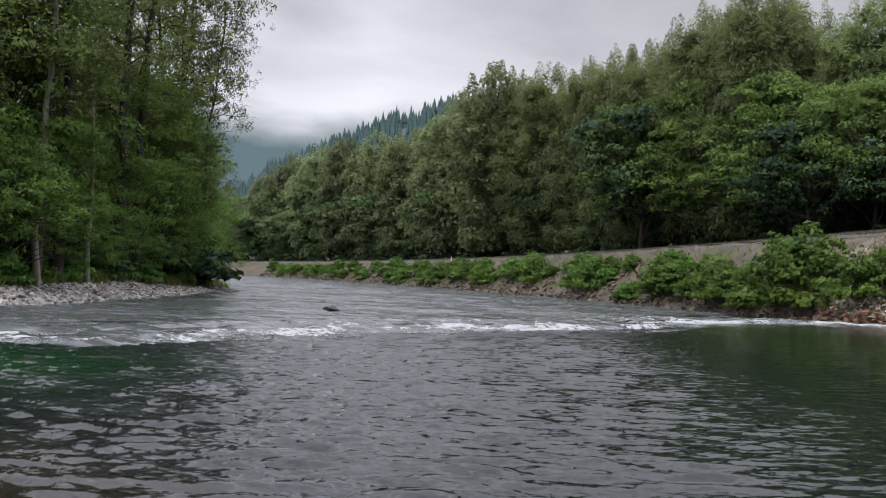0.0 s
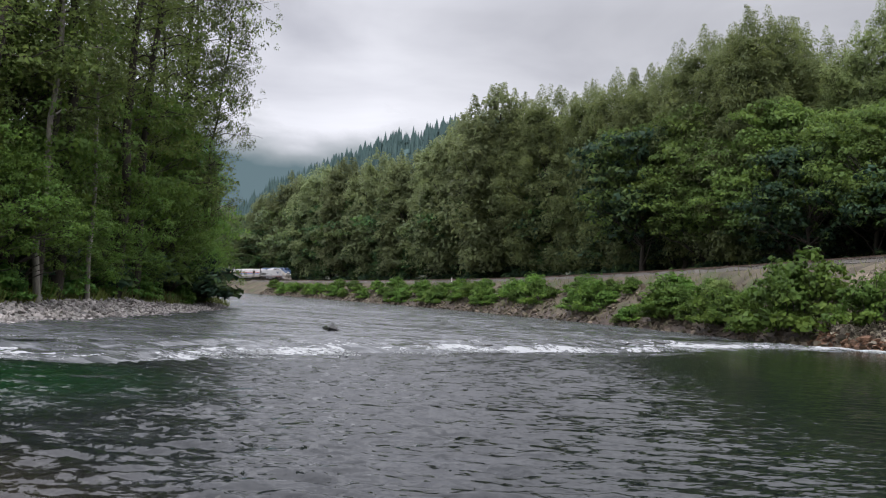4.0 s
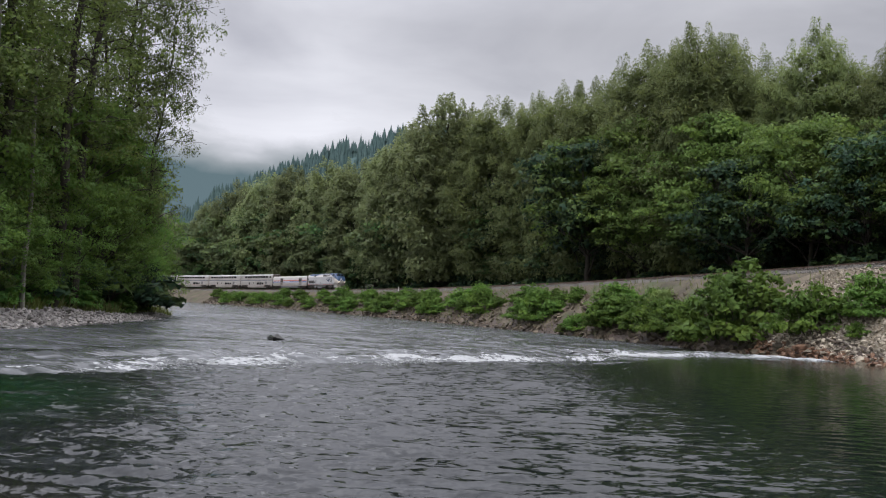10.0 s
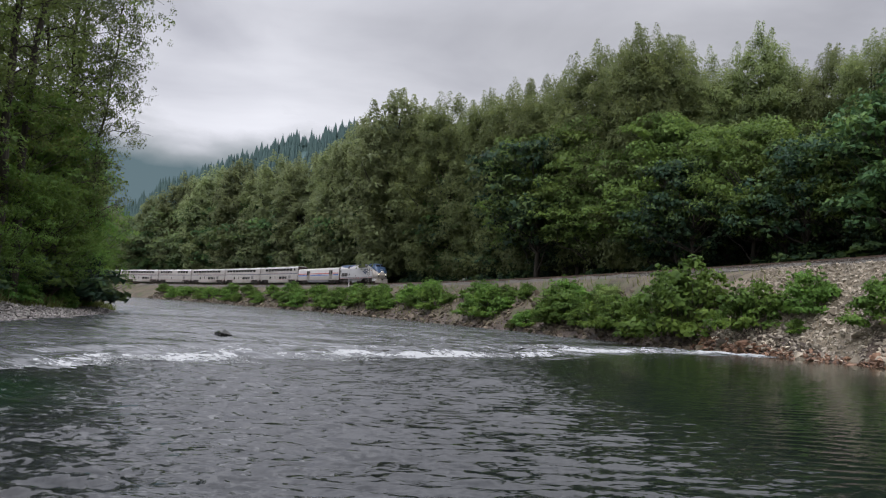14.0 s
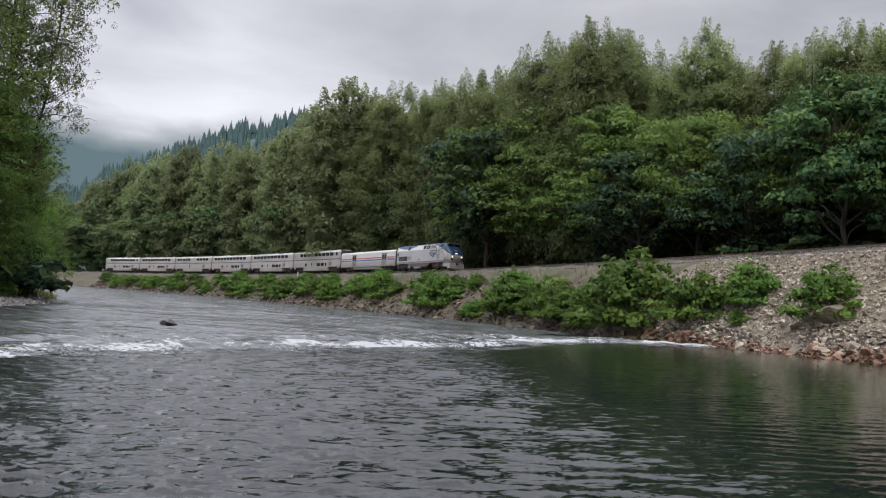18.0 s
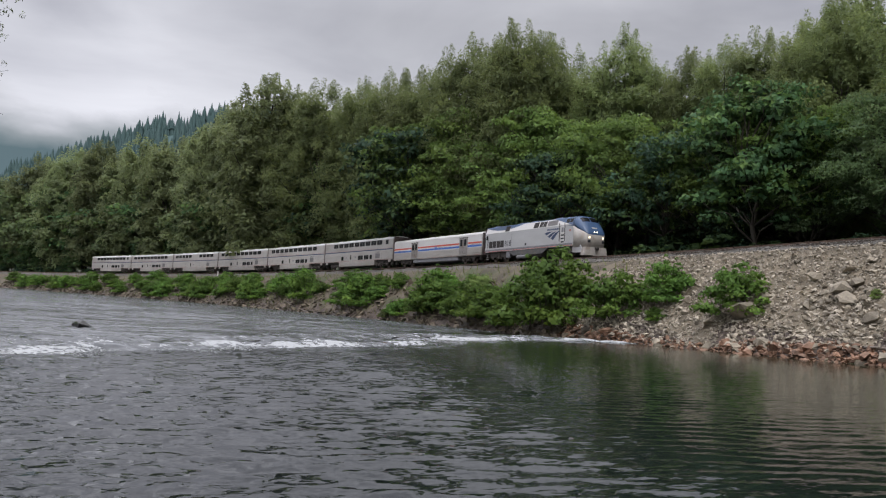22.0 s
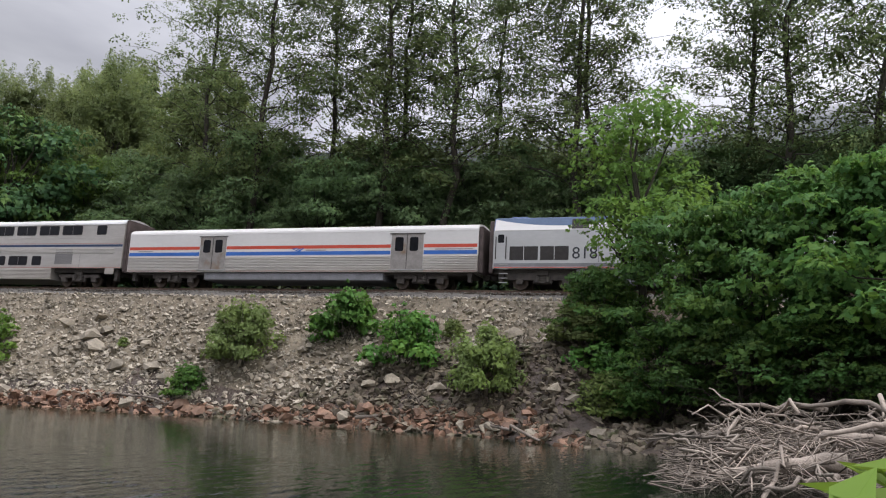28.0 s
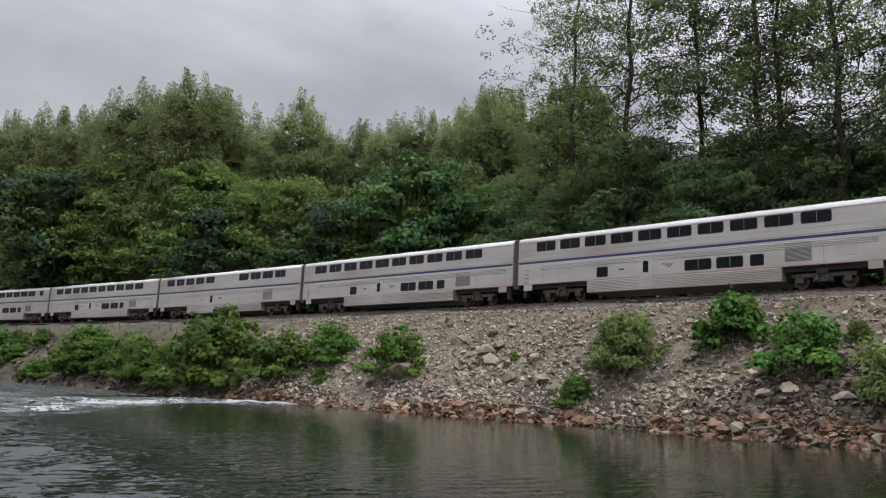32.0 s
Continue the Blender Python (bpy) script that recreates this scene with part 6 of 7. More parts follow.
        for a in (0.75, 16.75):
            for k in range(5):
                part("step", one_box(X(a), X(a + 0.5), min(y - out * 0.12, y + out * 0.04), max(y - out * 0.12, y + out * 0.04), 0.35 + 0.27 * k, 0.39 + 0.27 * k), T["steps"], car)
        for k in range(3):
            part("foothold", one_box(X(16.72), X(17.26), min(y, y + out * 0.03), max(y, y + out * 0.03), 1.62 + 0.36 * k, 1.78 + 0.36 * k), T["dark"], car)
        part("red_line", plate([(X(0.4), 1.25), (X(18.8), 1.25), (X(18.8), 1.29), (X(0.4), 1.29)], y, out * 0.006), T["red"], car)
        part("band", plate([(X(0.4), 1.31), (X(18.8), 1.31), (X(18.8), 1.52), (X(0.4), 1.52)], y, out * 0.005), T["tank"], car, "grey lower band")
        part("panel_seam", one_box(X(6.55), X(6.58), min(y, y + out * 0.006), max(y, y + out * 0.006), 1.55, 3.45), T["tank"], car)
        part("panel_seam", one_box(X(18.2), X(18.22), min(y, y + out * 0.006), max(y, y + out * 0.006), 1.55, 2.4), T["tank"], car)
        part("fuel_filler", one_box(X(9.55), X(9.85), min(y, y + out * 0.02), max(y, y + out * 0.02), 1.68, 1.95, bevel=0.02), T["dark"], car)
        text_plate(car, "818", X(5.78), 1.78, 0.98, y, out, T["dark"], "road_number")
        arrow_mark(car, X(14.95), 2.55, 2.25, y, out, T["navy"])
        for k in range(6):
            part("letter_bar", plate(rounded(X(14.05 + 0.38 * k), X(14.34 + 0.38 * k), 3.06, 3.24, 0.05), y, out * 0.006), T["navy"], car)
        part("flag_decal", plate([(X(18.15), 2.75), (X(18.5), 2.75), (X(18.5), 2.98), (X(18.15), 2.98)], y, out * 0.006), T["pink"], car)
    part("fuel_tank", prism([(-1.15, 0.32), (1.15, 0.32), (1.36, 0.55), (1.36, 1.20), (-1.36, 1.20), (-1.36, 0.55)], X(7.3), X(12.7)), T["under"], car, "dark dirty fuel tank")
    for out in (-1, 1):
        part("side_skirt", plate([(X(5.7), 1.215), (X(14.3), 1.215), (X(13.0), 0.62), (X(7.0), 0.62)], out * 1.40, out * 0.07), T["skirt"], car, "dark grey tapering side skirt")
        part("battery_box", one_box(X(5.3), X(6.1), min(out * 1.1, out * 1.40), max(out * 1.1, out * 1.40), 0.42, 1.2, bevel=0.03), T["tank"], car)
    bm = bmesh.new()
    bmesh.ops.create_cone(bm, segments=14, radius1=0.2, radius2=0.2, depth=2.6, cap_ends=True)
    bmesh.ops.rotate(bm, cent=(0, 0, 0), matrix=Matrix.Rotation(radians(90), 3, "Y"), verts=bm.verts)
    bmesh.ops.translate(bm, vec=(X(9.2), -1.38, 0.42), verts=bm.verts)
    part("air_tank", bm, T["tank"], car, smooth=True)
    part("frame", one_box(X(0.4), X(20.2), -1.15, 1.15, 0.95, 1.22), T["under"], car)
    for a, b in ((1.2, 2.2), (7.0, 8.6), (9.4, 10.8), (14.2, 15.6)):
        part("roof_hatch", one_box(X(a), X(b), -0.55, 0.55, 4.40, 4.52, bevel=0.03), T["loco_roof"], car)
    part("horn", one_box(X(13.2), X(13.7), -0.2, 0.2, 4.42, 4.62, bevel=0.05), T["under"], car)
    end_of_car(car, X(0.35), -1, half, 0.95, 4.1)
    for x in (3.3, 16.5):
        truck(car, X(x), "loco")
    return car


def build_train():
    CARS.append((locomotive(), 0.0, 21.0, 13.2))
    CARS.append((baggage_car(), 21.3, 25.9, 18.0))
    labels = {"first": "silver double-deck coach with nine wide upper windows", "coach": "silver double-deck coach with ten upper windows and blue stripe", "diner": "silver double-deck dining car with windows in two groups"}
    made = {k: coach(k, v) for k, v in labels.items()}
    used = set()
    for i, k in enumerate(("first", "coach", "coach", "diner", "coach", "first")):
        car = made[k] if k not in used else copy_thing(made[k], pose(0, 0, 0))
        used.add(k)
        CARS.append((car, 47.2 + 25.9 * i, 25.9, 18.0))


def car_rows(behind, length, trucks):
    rows = []
    for t in np.arange(0, 32.01, 1.0):
        mid = np.interp(t, NOSE_T, NOSE_S) - behind - length / 2
        ax, ay, _ = on_track(mid + trucks / 2)
        bx, by, _ = on_track(mid - trucks / 2)
        rows.append((float(t), pose(float(ax + bx) / 2, float(ay + by) / 2, RAIL, 0, 0, math.degrees(math.atan2(ay - by, ax - bx)))))
    return rows


build_train()


# ---- stones, driftwood and grass ----
def stone_shapes(count, seed, points=13):
    """Angular boulders: hulls of scattered points, about one metre across."""
    rng = np.random.default_rng(seed)
    shapes = []
    for _ in range(count):
        bm = bmesh.new()
        for p in rng.normal(0, 1, (points, 3)):
            p = p / (np.linalg.norm(p) + 1e-6) * rng.uniform(0.42, 0.55)
            bm.verts.new((p[0] * 1.15, p[1] * 0.9, p[2] * 0.68))
        bmesh.ops.convex_hull(bm, input=bm.verts)
        bmesh.ops.delete(bm, geom=[v for v in bm.verts if not v.link_faces], context="VERTS")
        bmesh.ops.triangulate(bm, faces=bm.faces)
        bm.verts.index_update()
        shapes.append((np.array([v.co[:] for v in bm.verts]), np.array([[v.index for v in f.verts] for f in bm.faces])))
        bm.free()
    return shapes


ROCKS = stone_shapes(9, 4)
PEBBLES = stone_shapes(6, 9, 8)


def turned(rng, n):
    q = rng.normal(0, 1, (n, 4))
    q /= np.linalg.norm(q, axis=1)[:, None]
    w, x, y, z = q.T
    return np.stack([1 - 2 * (y * y + z * z), 2 * (x * y - z * w), 2 * (x * z + y * w), 2 * (x * y + z * w), 1 - 2 * (x * x + z * z), 2 * (y * z - x * w), 2 * (x * z - y * w), 2 * (y * z + x * w), 1 - 2 * (x * x + y * y)], 1).reshape(n, 3, 3)


def stone_field(name, places, sizes, mat, label, seed, shapes=PEBBLES):
    """Many loose stones as one sheet of stuff."""
    rng = np.random.default_rng(seed)
    kind = rng.integers(0, len(shapes), len(places))
    pieces = []
    for k, (v, f) in enumerate(shapes):
        at, s = places[kind == k], sizes[kind == k]
        if not len(at):
            continue
        m = turned(rng, len(at))
        vv = np.einsum("nij,vj->nvi", m, v) * s[:, None, None] * np.array([1, 1, 0.8]) + at[:, None]
        ff = f[None] + (np.arange(len(at)) * len(v))[:, None, None]
        pieces.append((vv.reshape(-1, 3), ff.reshape(-1, 3)))
    v, f = joined(pieces)
    return tagged(new(name, mesh_of(name, v, f, mat)), label, "stones", kind="stuff")


def build_bank_stones():
    rng = np.random.default_rng(21)
    bank = tagged(new("riprap"), "loose grey and rust-brown rocks covering the embankment", "rocks", kind="structure")
    meshes = {key: [mesh_of("rock", v, f, M[key]) for v, f in ROCKS] for key in ("rock", "rust_rock")}

    def put(x, y, size, key, dz=0.0):
        ob = part("rock", meshes[key][rng.integers(0, len(ROCKS))], None, bank)
        z = float(ground_level(x, y)[0])
        ob.matrix_basis = pose(x, y, z + size * 0.16 + dz, *rng.uniform(-25, 25, 2), rng.uniform(0, 360)) @ Matrix.Diagonal((size * rng.uniform(0.8, 1.25), size, size * rng.uniform(0.75, 1.1), 1))
    for x, y, size in ((33.5, 44.5, 2.1), (34.9, 44.0, 0.9), (38.8, 13.7, 0.9), (34.4, 35.2, 1.1), (36.4, 41.5, 1.0), (35.6, 38.6, 1.5), (36.2, 38.0, 1.1), (35.2, 37.8, 1.2), (36.9, 39.6, 1.0), (34.8, 33.0, 1.2), (34.4, 31.6, 1.1), (35.8, 34.6, 0.9), (38.4, 14.4, 0.6), (35.4, 16.2, 0.8)):
        put(x, y, size, "rock")
    for i in range(165):
        s = rng.uniform(300, 348)
        x, y, _ = on_track(s, float(bank_toe(s)) - rng.uniform(-0.6, 0.9))
        put(float(x), float(y), rng.uniform(0.35, 1.0), "rust_rock" if i % 4 else "rock")
    for i in range(118):
        s = rng.uniform(300, 352)
        k = rng.uniform(0, 1) ** 0.6
        x, y, _ = on_track(s, 6 + k * (float(bank_toe(s)) - 8))
        put(float(x), float(y), rng.uniform(0.35, 0.85) * (0.6 + 0.6 * k), "rock")
    # small stones
    n = 25000
    s = rng.uniform(294, 356, n)
    p = 4.7 + rng.uniform(0, 1, n) ** 0.85 * (np.minimum(bank_toe(s), 18) - 5.4)
    keep = p < 9.0 + 6.0 * smooth_step(343, 327, s)
    s, p, n = s[keep], p[keep], int(keep.sum())
    x, y, _ = on_track(s, p)
    z = ground_level(x, y)
    size = (0.09 + 0.34 * rng.uniform(0, 1, n) ** 3.0) * (0.8 + 0.5 * (p - 5) / 8)
    stone_field("bank_stones", np.stack([x, y, z + size * 0.16], 1), size, M["stones"], "small grey broken stones on the embankment", 2)
    n = 13000
    s = rng.uniform(322, 370, n)
    p = 8.6 + rng.uniform(0, 1, n) * (bank_toe(s) - 8.0)
    x, y, _ = on_track(s, p)
    keep = (p < bank_toe(s) + 0.6) & (p > 8.8 + 3.6 * smooth_step(342, 327, s))
    x, y = x[keep], y[keep]
    size = 0.14 + 0.5 * rng.uniform(0, 1, len(x)) ** 2.2
    stone_field("spit_stones", np.stack([x, y, ground_level(x, y) + size * 0.1], 1), size, M["brown_stones"], "brown mossy stones on a spit below the railway", 9)
    n = 15000
    s, p = rng.uniform(268, 372, n), rng.uniform(1.35, 4.9, n)
    x, y, _ = on_track(s, p)
    size = rng.uniform(0.06, 0.13, n)
    stone_field("ballast_stones", np.stack([x, y, ground_level(x, y) + size * 0.15], 1), size, M["ballast_stones"], "dark grey crushed ballast beside the rails", 12)
    n = 3000
    s = rng.uniform(296, 350, n)
    x, y, _ = on_track(s, bank_toe(s) - rng.uniform(-0.8, 1.0, n))
    z = ground_level(x, y)
    size = 0.2 + 0.45 * rng.uniform(0, 1, n) ** 1.5
    stone_field("shore_stones", np.stack([x, y, z + size * 0.1], 1), size, M["rust_stones"], "rust-brown wet stones along the water line", 3)
    n = 5000
    s = rng.uniform(40, 300, n)
    x, y, _ = on_track(s, bank_toe(s) + 0.4 - rng.uniform(0, 1, n) ** 1.6 * 6.3)
    z = ground_level(x, y)
    size = 0.3 + 0.9 * rng.uniform(0, 1, n) ** 2
    stone_field("upstream_stones", np.stack([x, y, z + size * 0.1], 1), size, M["brown_stones"], "mossy brown rocks along the upstream bank", 5)


def build_gravel_bar():
    rng = np.random.default_rng(31)
    n = 26000
    y = rng.uniform(25, 80, n)
    x = rng.uniform(-42, -13, n)
    d = from_shore(x, y)
    ok = (d > -0.8) & (d < 8.5)
    x, y, d = x[ok], y[ok], d[ok]
    z = ground_level(x, y)
    size = rng.uniform(0.14, 0.42, len(x))
    stone_field("gravel_bar_cobbles", np.stack([x, y, z + size * 0.12], 1), size, M["gravel"], "pale grey rounded cobbles on the gravel bar", 6)


def build_river_rocks():
    """Dark wet rocks breaking the quick water."""
    wet = material("wet_rock", (0.045, 0.042, 0.038), 0.25, spread=0.4, scale=2, fine=12, bump=0.4, per_object=0.3)
    meshes = [mesh_of("river_rock", v, f, wet) for v, f in ROCKS]
    rng = np.random.default_rng(8)
    spots = [(-4.9, 41.5, 1.5), (11.0, 44, 0.9), (13.5, 47.5, 0.8), (8.2, 41, 0.7), (15.5, 49.5, 0.7), (17.2, 53.0, 0.9), (10.0, 46.5, 0.6), (19.0, 54.0, 0.8), (5.5, 39.0, 0.6), (21.5, 56, 0.8), (2.5, 34.0, 0.5), (3.8, 36.5, 0.4), (5.0, 36.8, 0.55), (6.2, 39.3, 0.45), (7.0, 41.0, 0.6), (4.4, 38.6, 0.4), (1.2, 33.0, 0.45), (8.6, 43.2, 0.5), (0.0, 32.2, 0.4), (9.6, 44.0, 0.45)]
    for i, (x, y, s) in enumerate(spots):
        ob = tagged(new("river_rock", meshes[i % len(meshes)]), "dark wet rock breaking the river surface", "rock", "rocks in the river")
        ob.matrix_basis = pose(x, y, float(water_level(x, y)) + 0.02, *rng.uniform(-10, 10, 2), rng.uniform(0, 360)) @ Matrix.Diagonal((s * 1.3, s, s * 0.45, 1))


def stick(name, points, r0, r1, parent, label="", sides=6, mat="driftwood"):
    pts = np.asarray(points, float)
    radii = np.linspace(r0, r1, len(pts))
    ends = (pts[:1] - (pts[1:2] - pts[:1]) * 0.02, pts[-1:] + (pts[-1:] - pts[-2:-1]) * 0.02)
    v, f = tube(np.concatenate([ends[0], pts, ends[1]]), np.concatenate([[r0 * 0.25], radii, [r1 * 0.2]]), sides)
    return part(name, mesh_of(name, v, f, M[mat], True), M[mat], parent, label)


def build_driftwood():
    rng = np.random.default_rng(17)
    pile = tagged(new("driftwood_pile"), "tangled heap of bleached grey driftwood at the water edge", "driftwood")

    def crooked(a, b, bend, n=6):
        a, b = np.asarray(a, float), np.asarray(b, float)
        t = np.linspace(0, 1, n)[:, None]
        p = a + (b - a) * t
        p[1:-1] += rng.normal(0, bend, (n - 2, 3))
        return p
    for b0, d0, z0, b1, d1, z1, r in ((82.2, 18.6, 0.22, 91.5, 18.4, 0.70, 0.42), (86.0, 21.5, 0.9, 95.0, 21.0, 1.25, 0.36), (83.0, 22.4, 0.85, 91.0, 23.8, 1.1, 0.30), (80.0, 22.5, 0.9, 86.5, 22.0, 1.15, 0.17), (84.2, 23.5, 1.75, 90.5, 24.5, 1.75, 0.16), (83.5, 24.5, 2.2, 86.0, 23.4, 1.6, 0.08), (90.0, 18.0, 1.2, 97.0, 19.5, 1.8, 0.20),
                                      (88.5, 24.0, 1.9, 97, 22.5, 1.9, 0.22), (86.6, 16.8, 0.2, 91, 17.5, 0.5, 0.14), (93.4, 20.5, 2.1, 94.6, 18.5, 1.1, 0.22), (79.0, 23.6, 0.75, 84.0, 21.0, 1.0, 0.09)):
        a, b = around(b0, d0), around(b1, d1)
        stick("log", crooked((*a, z0), (*b, z1), 0.055, 9), r * 0.20, r * 0.50, pile, "bleached barkless log", 9)
    for i in range(330):
        b = rng.uniform(82, 101)
        d = rng.uniform(17.2, 25.0)
        x, y = around(b, d)
        hump = 0.25 + 1.55 * smooth_step(16.5, 23.0, d) * smooth_step(80, 87, b)
        z = rng.uniform(0.35, 1.0) * hump + 0.12
        a = rng.uniform(0, 6.283)
        l = rng.uniform(0.5, 2.6)
        dx, dy, dz = l / 2 * math.cos(a), l / 2 * math.sin(a), rng.uniform(-0.22, 0.22) * l
        r = 0.009 + 0.05 * rng.uniform(0, 1) ** 2.6
        stick("branch", crooked((x - dx, y - dy, max(0.05, z - dz)), (x + dx, y + dy, max(0.05, z + dz)), 0.11 * l ** 0.5, 7), r, r * 0.5, pile, sides=5)
    # the fine litter of twigs that fills the heap
    pieces = []
    for i in range(1500):
        b, d = rng.uniform(81.5, 101), rng.uniform(17.3, 25.0)
        x, y = around(b, d)
        z = rng.uniform(0.1, 0.85) * (0.22 + 1.45 * smooth_step(16.5, 23.0, d) * smooth_step(80, 87, b)) + 0.06
        a, l = rng.uniform(0, 6.283), rng.uniform(0.4, 1.5)
        step = np.array([math.cos(a), math.sin(a), rng.uniform(-0.3, 0.3)]) * l / 2
        mid = np.array([x, y, z])
        pieces.append(tube(np.stack([mid - step, mid + rng.normal(0, 0.06, 3), mid + step]), np.array([0.018, 0.015, 0.007]), 4))
    tagged(new("driftwood_twigs", mesh_of("driftwood_twigs", *joined(pieces), M["twigs"])), "fine brown twigs caught in a driftwood heap", "twigs", kind="stuff")
    for i in range(3):
        ob = tagged(new("beached_log"), "long weathered branch lying on the shore rocks", "driftwood", "branches on the shore")
        a, b, r = (((33.6, 19.4, 0.45), (35.6, 13.4, 1.55), 0.10), ((34.4, 13.9, 0.8), (31.4, 9.9, 0.12), 0.085), ((33.1, 34.4, 0.85), (33.4, 29.6, 0.65), 0.08))[i]
        stick("stem", crooked(a, b, 0.12, 7), r, r * 0.6, ob)
        for k in range(3):
            t = rng.uniform(0.3, 0.9)
            m = np.asarray(a) + (np.asarray(b) - np.asarray(a)) * t
            stick("twig", crooked(m, m + rng.normal(0, 0.5, 3) + np.array([0, 0, 0.2]), 0.05, 4), r * 0.4, r * 0.15, ob, sides=4)
    ob = tagged(new("beached_log"), "thin bleached branch lying among the stones", "driftwood", "branches on the shore")
    stick("stem", crooked((31.0, 54.5, 1.5), (31.6, 51.0, 0.8), 0.1), 0.07, 0.04, ob)


def build_grass():
    rng = np.random.default_rng(41)
    n = 7000
    k = rng.uniform(0, 1, n)
    pick_left = k < 0.62
    b = np.radians(rng.uniform(-31, -13.5, n))
    d = np.interp(np.degrees(b), [-31, -27, -22, -17, -14], [40, 43, 52, 64, 82]) + rng.uniform(-1.5, 4, n)
    lx, ly = d * np.sin(b), d * np.cos(b)
    rx, ry, _ = on_track(rng.uniform(60, 300, n), rng.uniform(5.5, 12, n))
    x, y = np.where(pick_left, lx, rx), np.where(pick_left, ly, ry)
    z = ground_level(x, y)
    h = rng.uniform(0.3, 1.0, n)
    a = rng.uniform(0, 6.283, n)
    w = 0.05
    lean = rng.normal(0, 0.25, (n, 2))
    v = np.stack([np.stack([x - w * np.cos(a), y - w * np.sin(a), z - 0.05], 1), np.stack([x + w * np.cos(a), y + w * np.sin(a), z - 0.05], 1), np.stack([x + lean[:, 0], y + lean[:, 1], z + h], 1)], 1).reshape(-1, 3)
    tagged(new("grass", mesh_of("grass", v, np.arange(3 * n).reshape(-1, 3), M["grass"])), "tufts of pale green grass on both banks", "grass", kind="stuff")


def build_near_plant():
    """A fern-like shoot on the near bank, close to the eye."""
    plant_ob = tagged(new("leafy_shoot"), "yellow-green leafy shoot on the near bank", "plant")
    leaf = leaf_material("shoot_leaves", (0.16, 0.26, 0.05))
    base = np.array([3.25, -1.75, float(ground_level(3.25, -1.75)[0])])
    tips = ((2.70, -0.10, 1.375), (2.95, -0.17, 1.42), (2.62, -0.16, 1.31), (2.92, -0.24, 1.46))
    rng = np.random.default_rng(2)
    for tx, ty, tz in tips:
        tip = np.array([tx, ty, tz])
        pts = base + (tip - base) * np.linspace(0, 1, 7)[:, None]
        pts[:, 2] += 0.35 * np.sin(np.linspace(0, np.pi, 7))
        v, f = tube(pts, np.linspace(0.012, 0.004, 7), 5)
        part("stem", mesh_of("stem", v, f, leaf, True), leaf, plant_ob)
        for k in np.linspace(0.55, 1.0, 9):
            p = np.array([np.interp(k, np.linspace(0, 1, 7), pts[:, j]) for j in range(3)])
            for side in (-1, 1):
                v, f = leaves(np.array([p + np.array([0.07 * side, 0.02, 0.0])]), np.array([(0.2 * side, 0, 1.6)]), 0.12, rng, 2.2, False)
                part("leaflet", mesh_of("leaflet", v, f, leaf), leaf, plant_ob)


def build_marker():
    x, y, _ = on_track(163, 3.6)
    post = tagged(new("marker_post"), "small white trackside marker post", "post")
    z = float(ground_level(x, y)[0])
    bm = one_box(float(x) - 0.12, float(x) + 0.12, float(y) - 0.12, float(y) + 0.12, z - 0.2, z + 1.1, bevel=0.02)
    part("stake", bm, T["white"], post)


FOAM = []


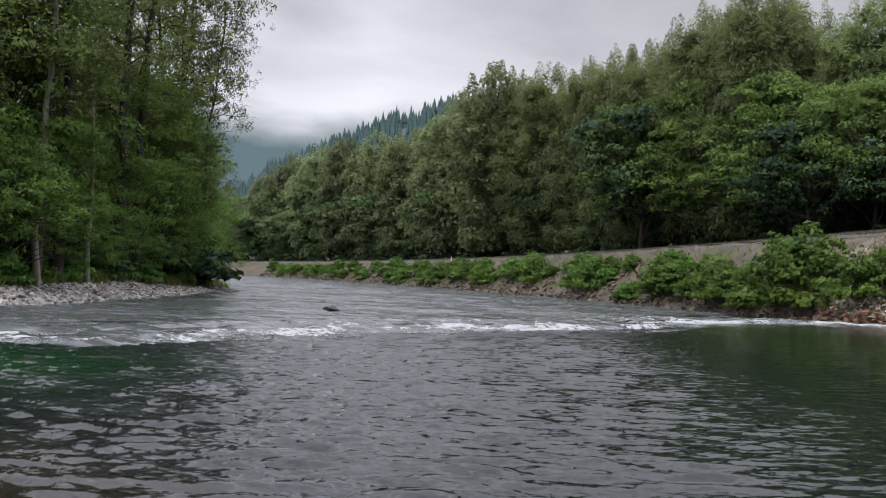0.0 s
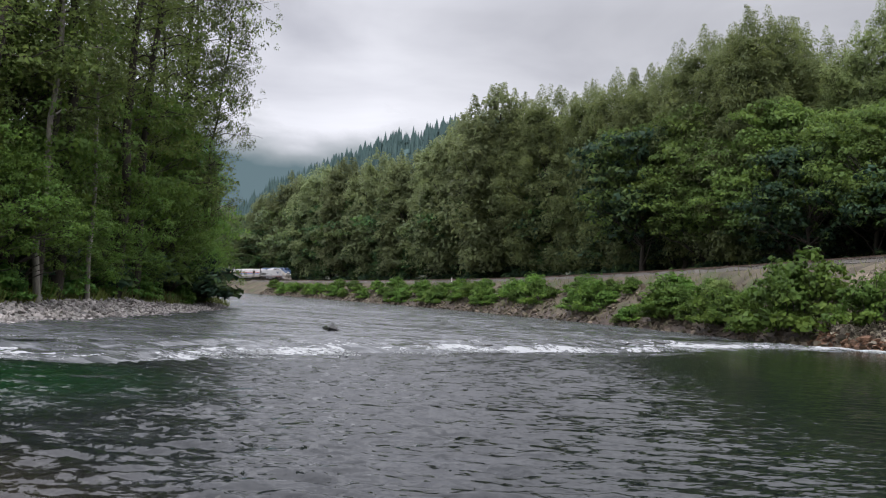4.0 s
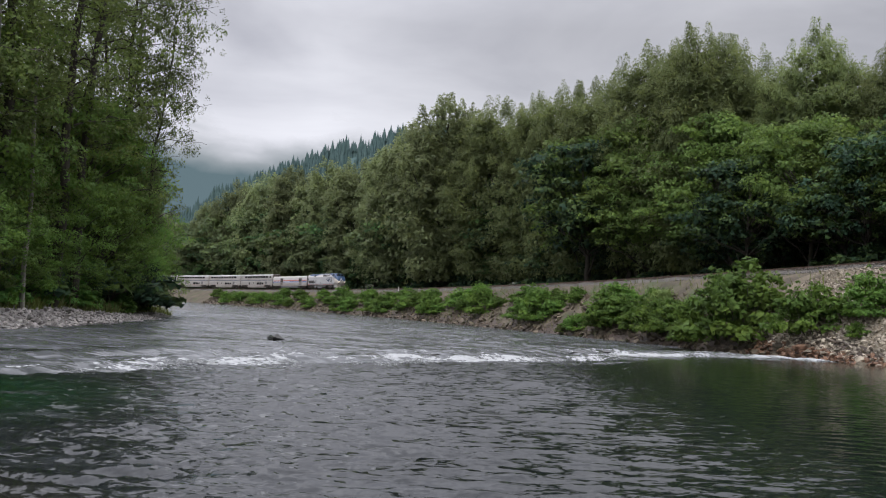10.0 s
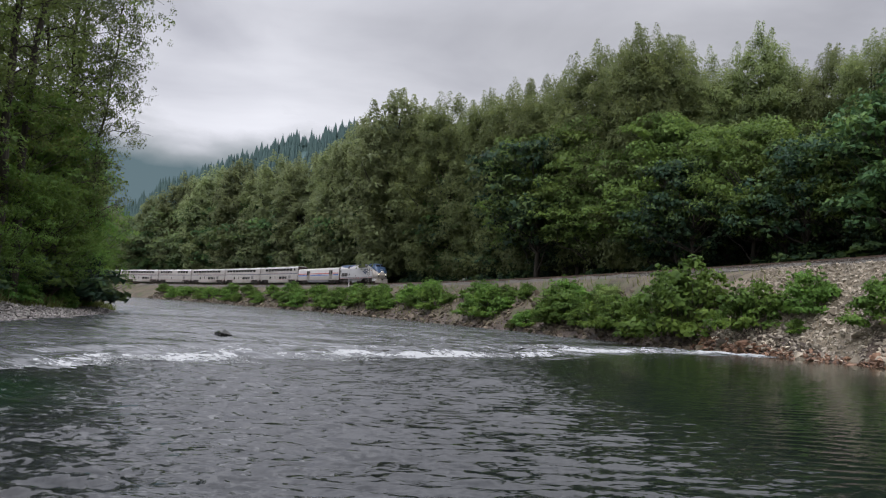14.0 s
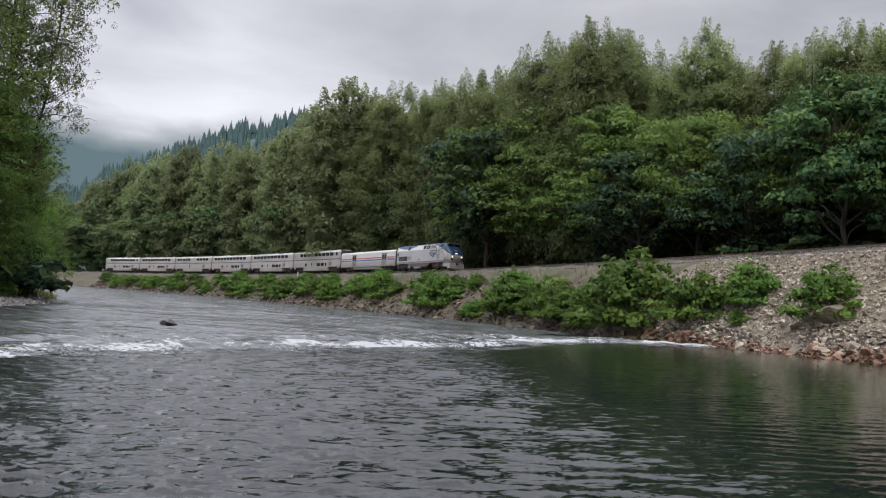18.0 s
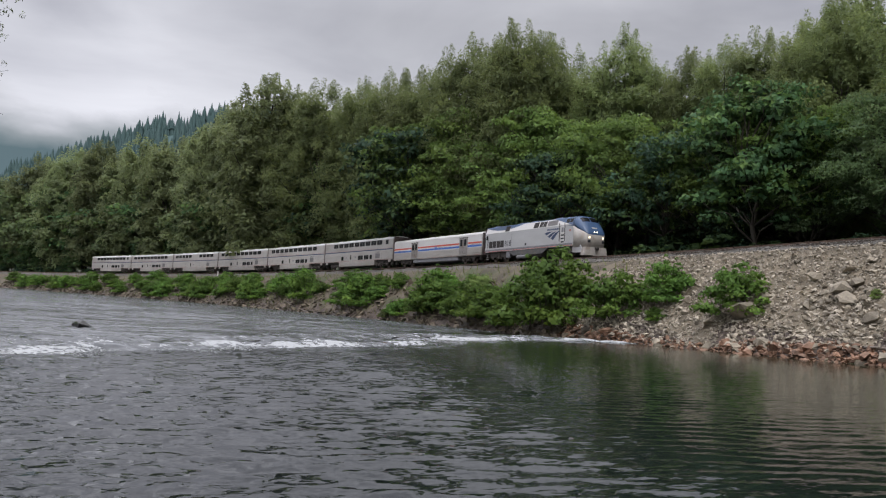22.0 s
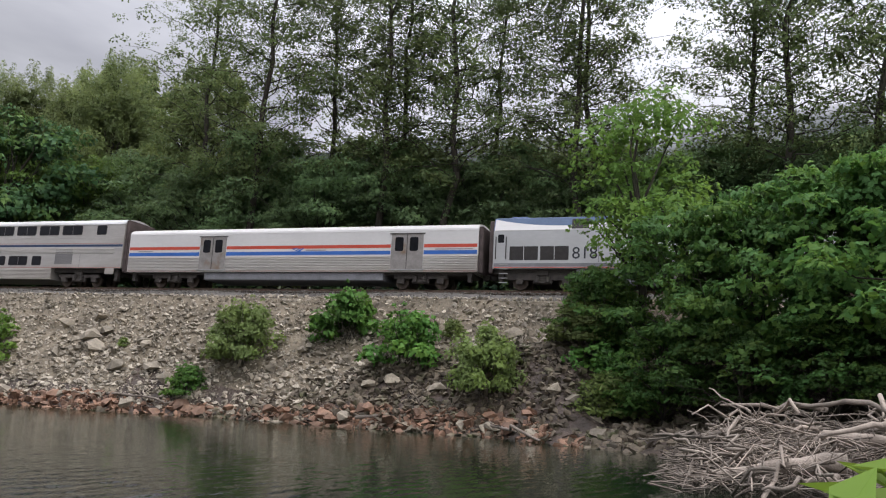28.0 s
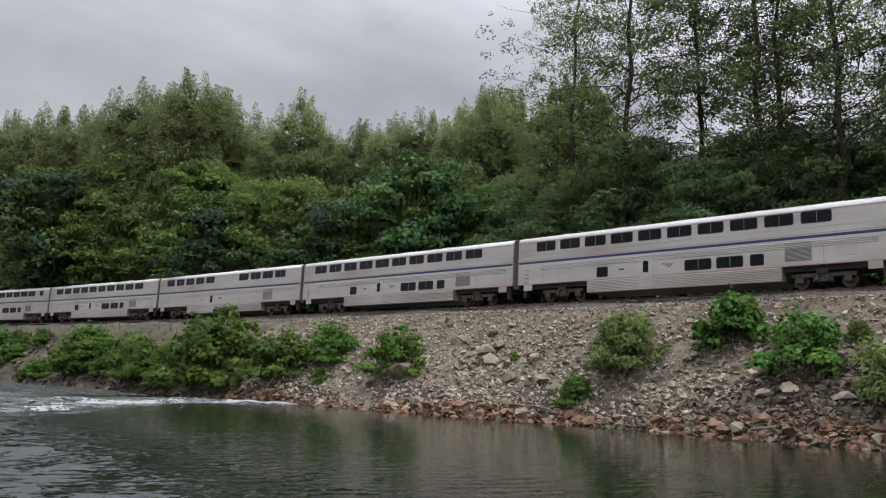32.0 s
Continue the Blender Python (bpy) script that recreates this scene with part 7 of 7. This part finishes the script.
def build_white_water():
    """Crests of broken water along the drop; each rocks in its place."""
    rng = np.random.default_rng(77)
    shapes = []
    ball = np.array([(0, 0, 1), (0.9, 0, 0.25), (0.28, 0.85, 0.25), (-0.73, 0.53, 0.25), (-0.73, -0.53, 0.25), (0.28, -0.85, 0.25), (0, 0, -0.5)], float)
    skin = np.array([(0, 1, 2), (0, 2, 3), (0, 3, 4), (0, 4, 5), (0, 5, 1), (6, 2, 1), (6, 3, 2), (6, 4, 3), (6, 5, 4), (6, 1, 5)])
    for k in range(6):
        lumps = []
        for j in range(90):
            x = rng.uniform(-0.5, 0.5)
            y = rng.normal(0, 0.2) + 0.10 * math.sin(x * 7 + k)
            r = rng.uniform(0.010, 0.042) * (1.15 - abs(x))
            at = np.array([x, y, rng.uniform(-0.1, 0.55) * math.exp(-9 * y * y) * (1 - abs(x))])
            lumps.append((ball * rng.uniform(0.75, 1.25, ball.shape) * np.array([r, r * 1.4, r * 2.6]) + at, skin))
        shapes.append(mesh_of("foam_crest", *joined(lumps), M["foam"], True))
    water = tagged(new("white_water"), "broken white crests where the river drops over cobbles", "white water")
    for k in range(640):
        u = rng.uniform(0.03, 0.985)
        patch = 0.5 + 0.3 * math.sin(u * 37 + 2.2 * math.sin(u * 11)) + 0.2 * math.sin(u * 83)
        if rng.uniform() > 0.35 + 0.6 * patch:
            continue
        x0, y0 = rapid_line(u)
        off = rng.normal(0.0, 0.6) if rng.uniform() < 0.26 else rng.uniform(-1.5, 6.5)
        x, y = float(x0) - 0.62 * off, float(y0) + 0.78 * off
        grow = 1 + 0.9 * u
        ob = part("foam_crest", shapes[k % 6], None, water)
        size = (rng.uniform(0.35, 1.0) * grow, rng.uniform(0.25, 0.7) * grow, rng.uniform(0.08, 0.20))
        if off > 0.6:
            size = (size[0] * 0.55, size[1] * 0.6, size[2] * 0.6)
        ob.scale = size
        FOAM.append((ob, x, y, float(water_level(x, y)) + 0.01, 38 + rng.normal(0, 9), rng.uniform(0, 6.28), rng.uniform(2.2, 4.2)))


build_white_water()
build_bank_stones()
build_gravel_bar()
build_river_rocks()
build_driftwood()
build_grass()
build_near_plant()
build_marker()


# ---- what moves ----
def motions():
    for car, behind, length, trucks in CARS:
        walk(car, car_rows(behind, length, trucks))
    for ob, x, y, z, turn, phase, quick in FOAM:
        rows = []
        for k in range(65):
            t = k * 0.5
            a = phase + quick * t
            rows.append((t, pose(x + 0.10 * math.sin(a), y + 0.10 * math.cos(a), z + 0.035 * math.sin(a * 1.3), 4 * math.sin(a), 0, turn + 6 * math.sin(a * 0.7))))
        walk(ob, rows)
    # the ripples drift downstream with their sheets of water
    walk(POOL, [(0.0, pose(-0.4, 2.0, 0)), (16.0, pose(0, 0, 0)), (32.0, pose(0.4, -2.0, 0))])
    tilt = Matrix.Rotation(0.011, 4, Vector((-0.613, -0.79, 0)))
    if (tilt @ Vector((-0.79, 0.613, 0))).z < 0:
        tilt = Matrix.Rotation(-0.011, 4, Vector((-0.613, -0.79, 0)))
    rows = []
    for t in (0.0, 16.0, 32.0):
        x, y = -40 + 0.30 * t, 230 - 1.2 * t
        rows.append((t, Matrix.Translation((x, y, 0.011 * (-0.79 * (x + 2) + 0.613 * (y - 27.5)) - 0.05)) @ tilt))
    walk(REACH, rows)


motions()
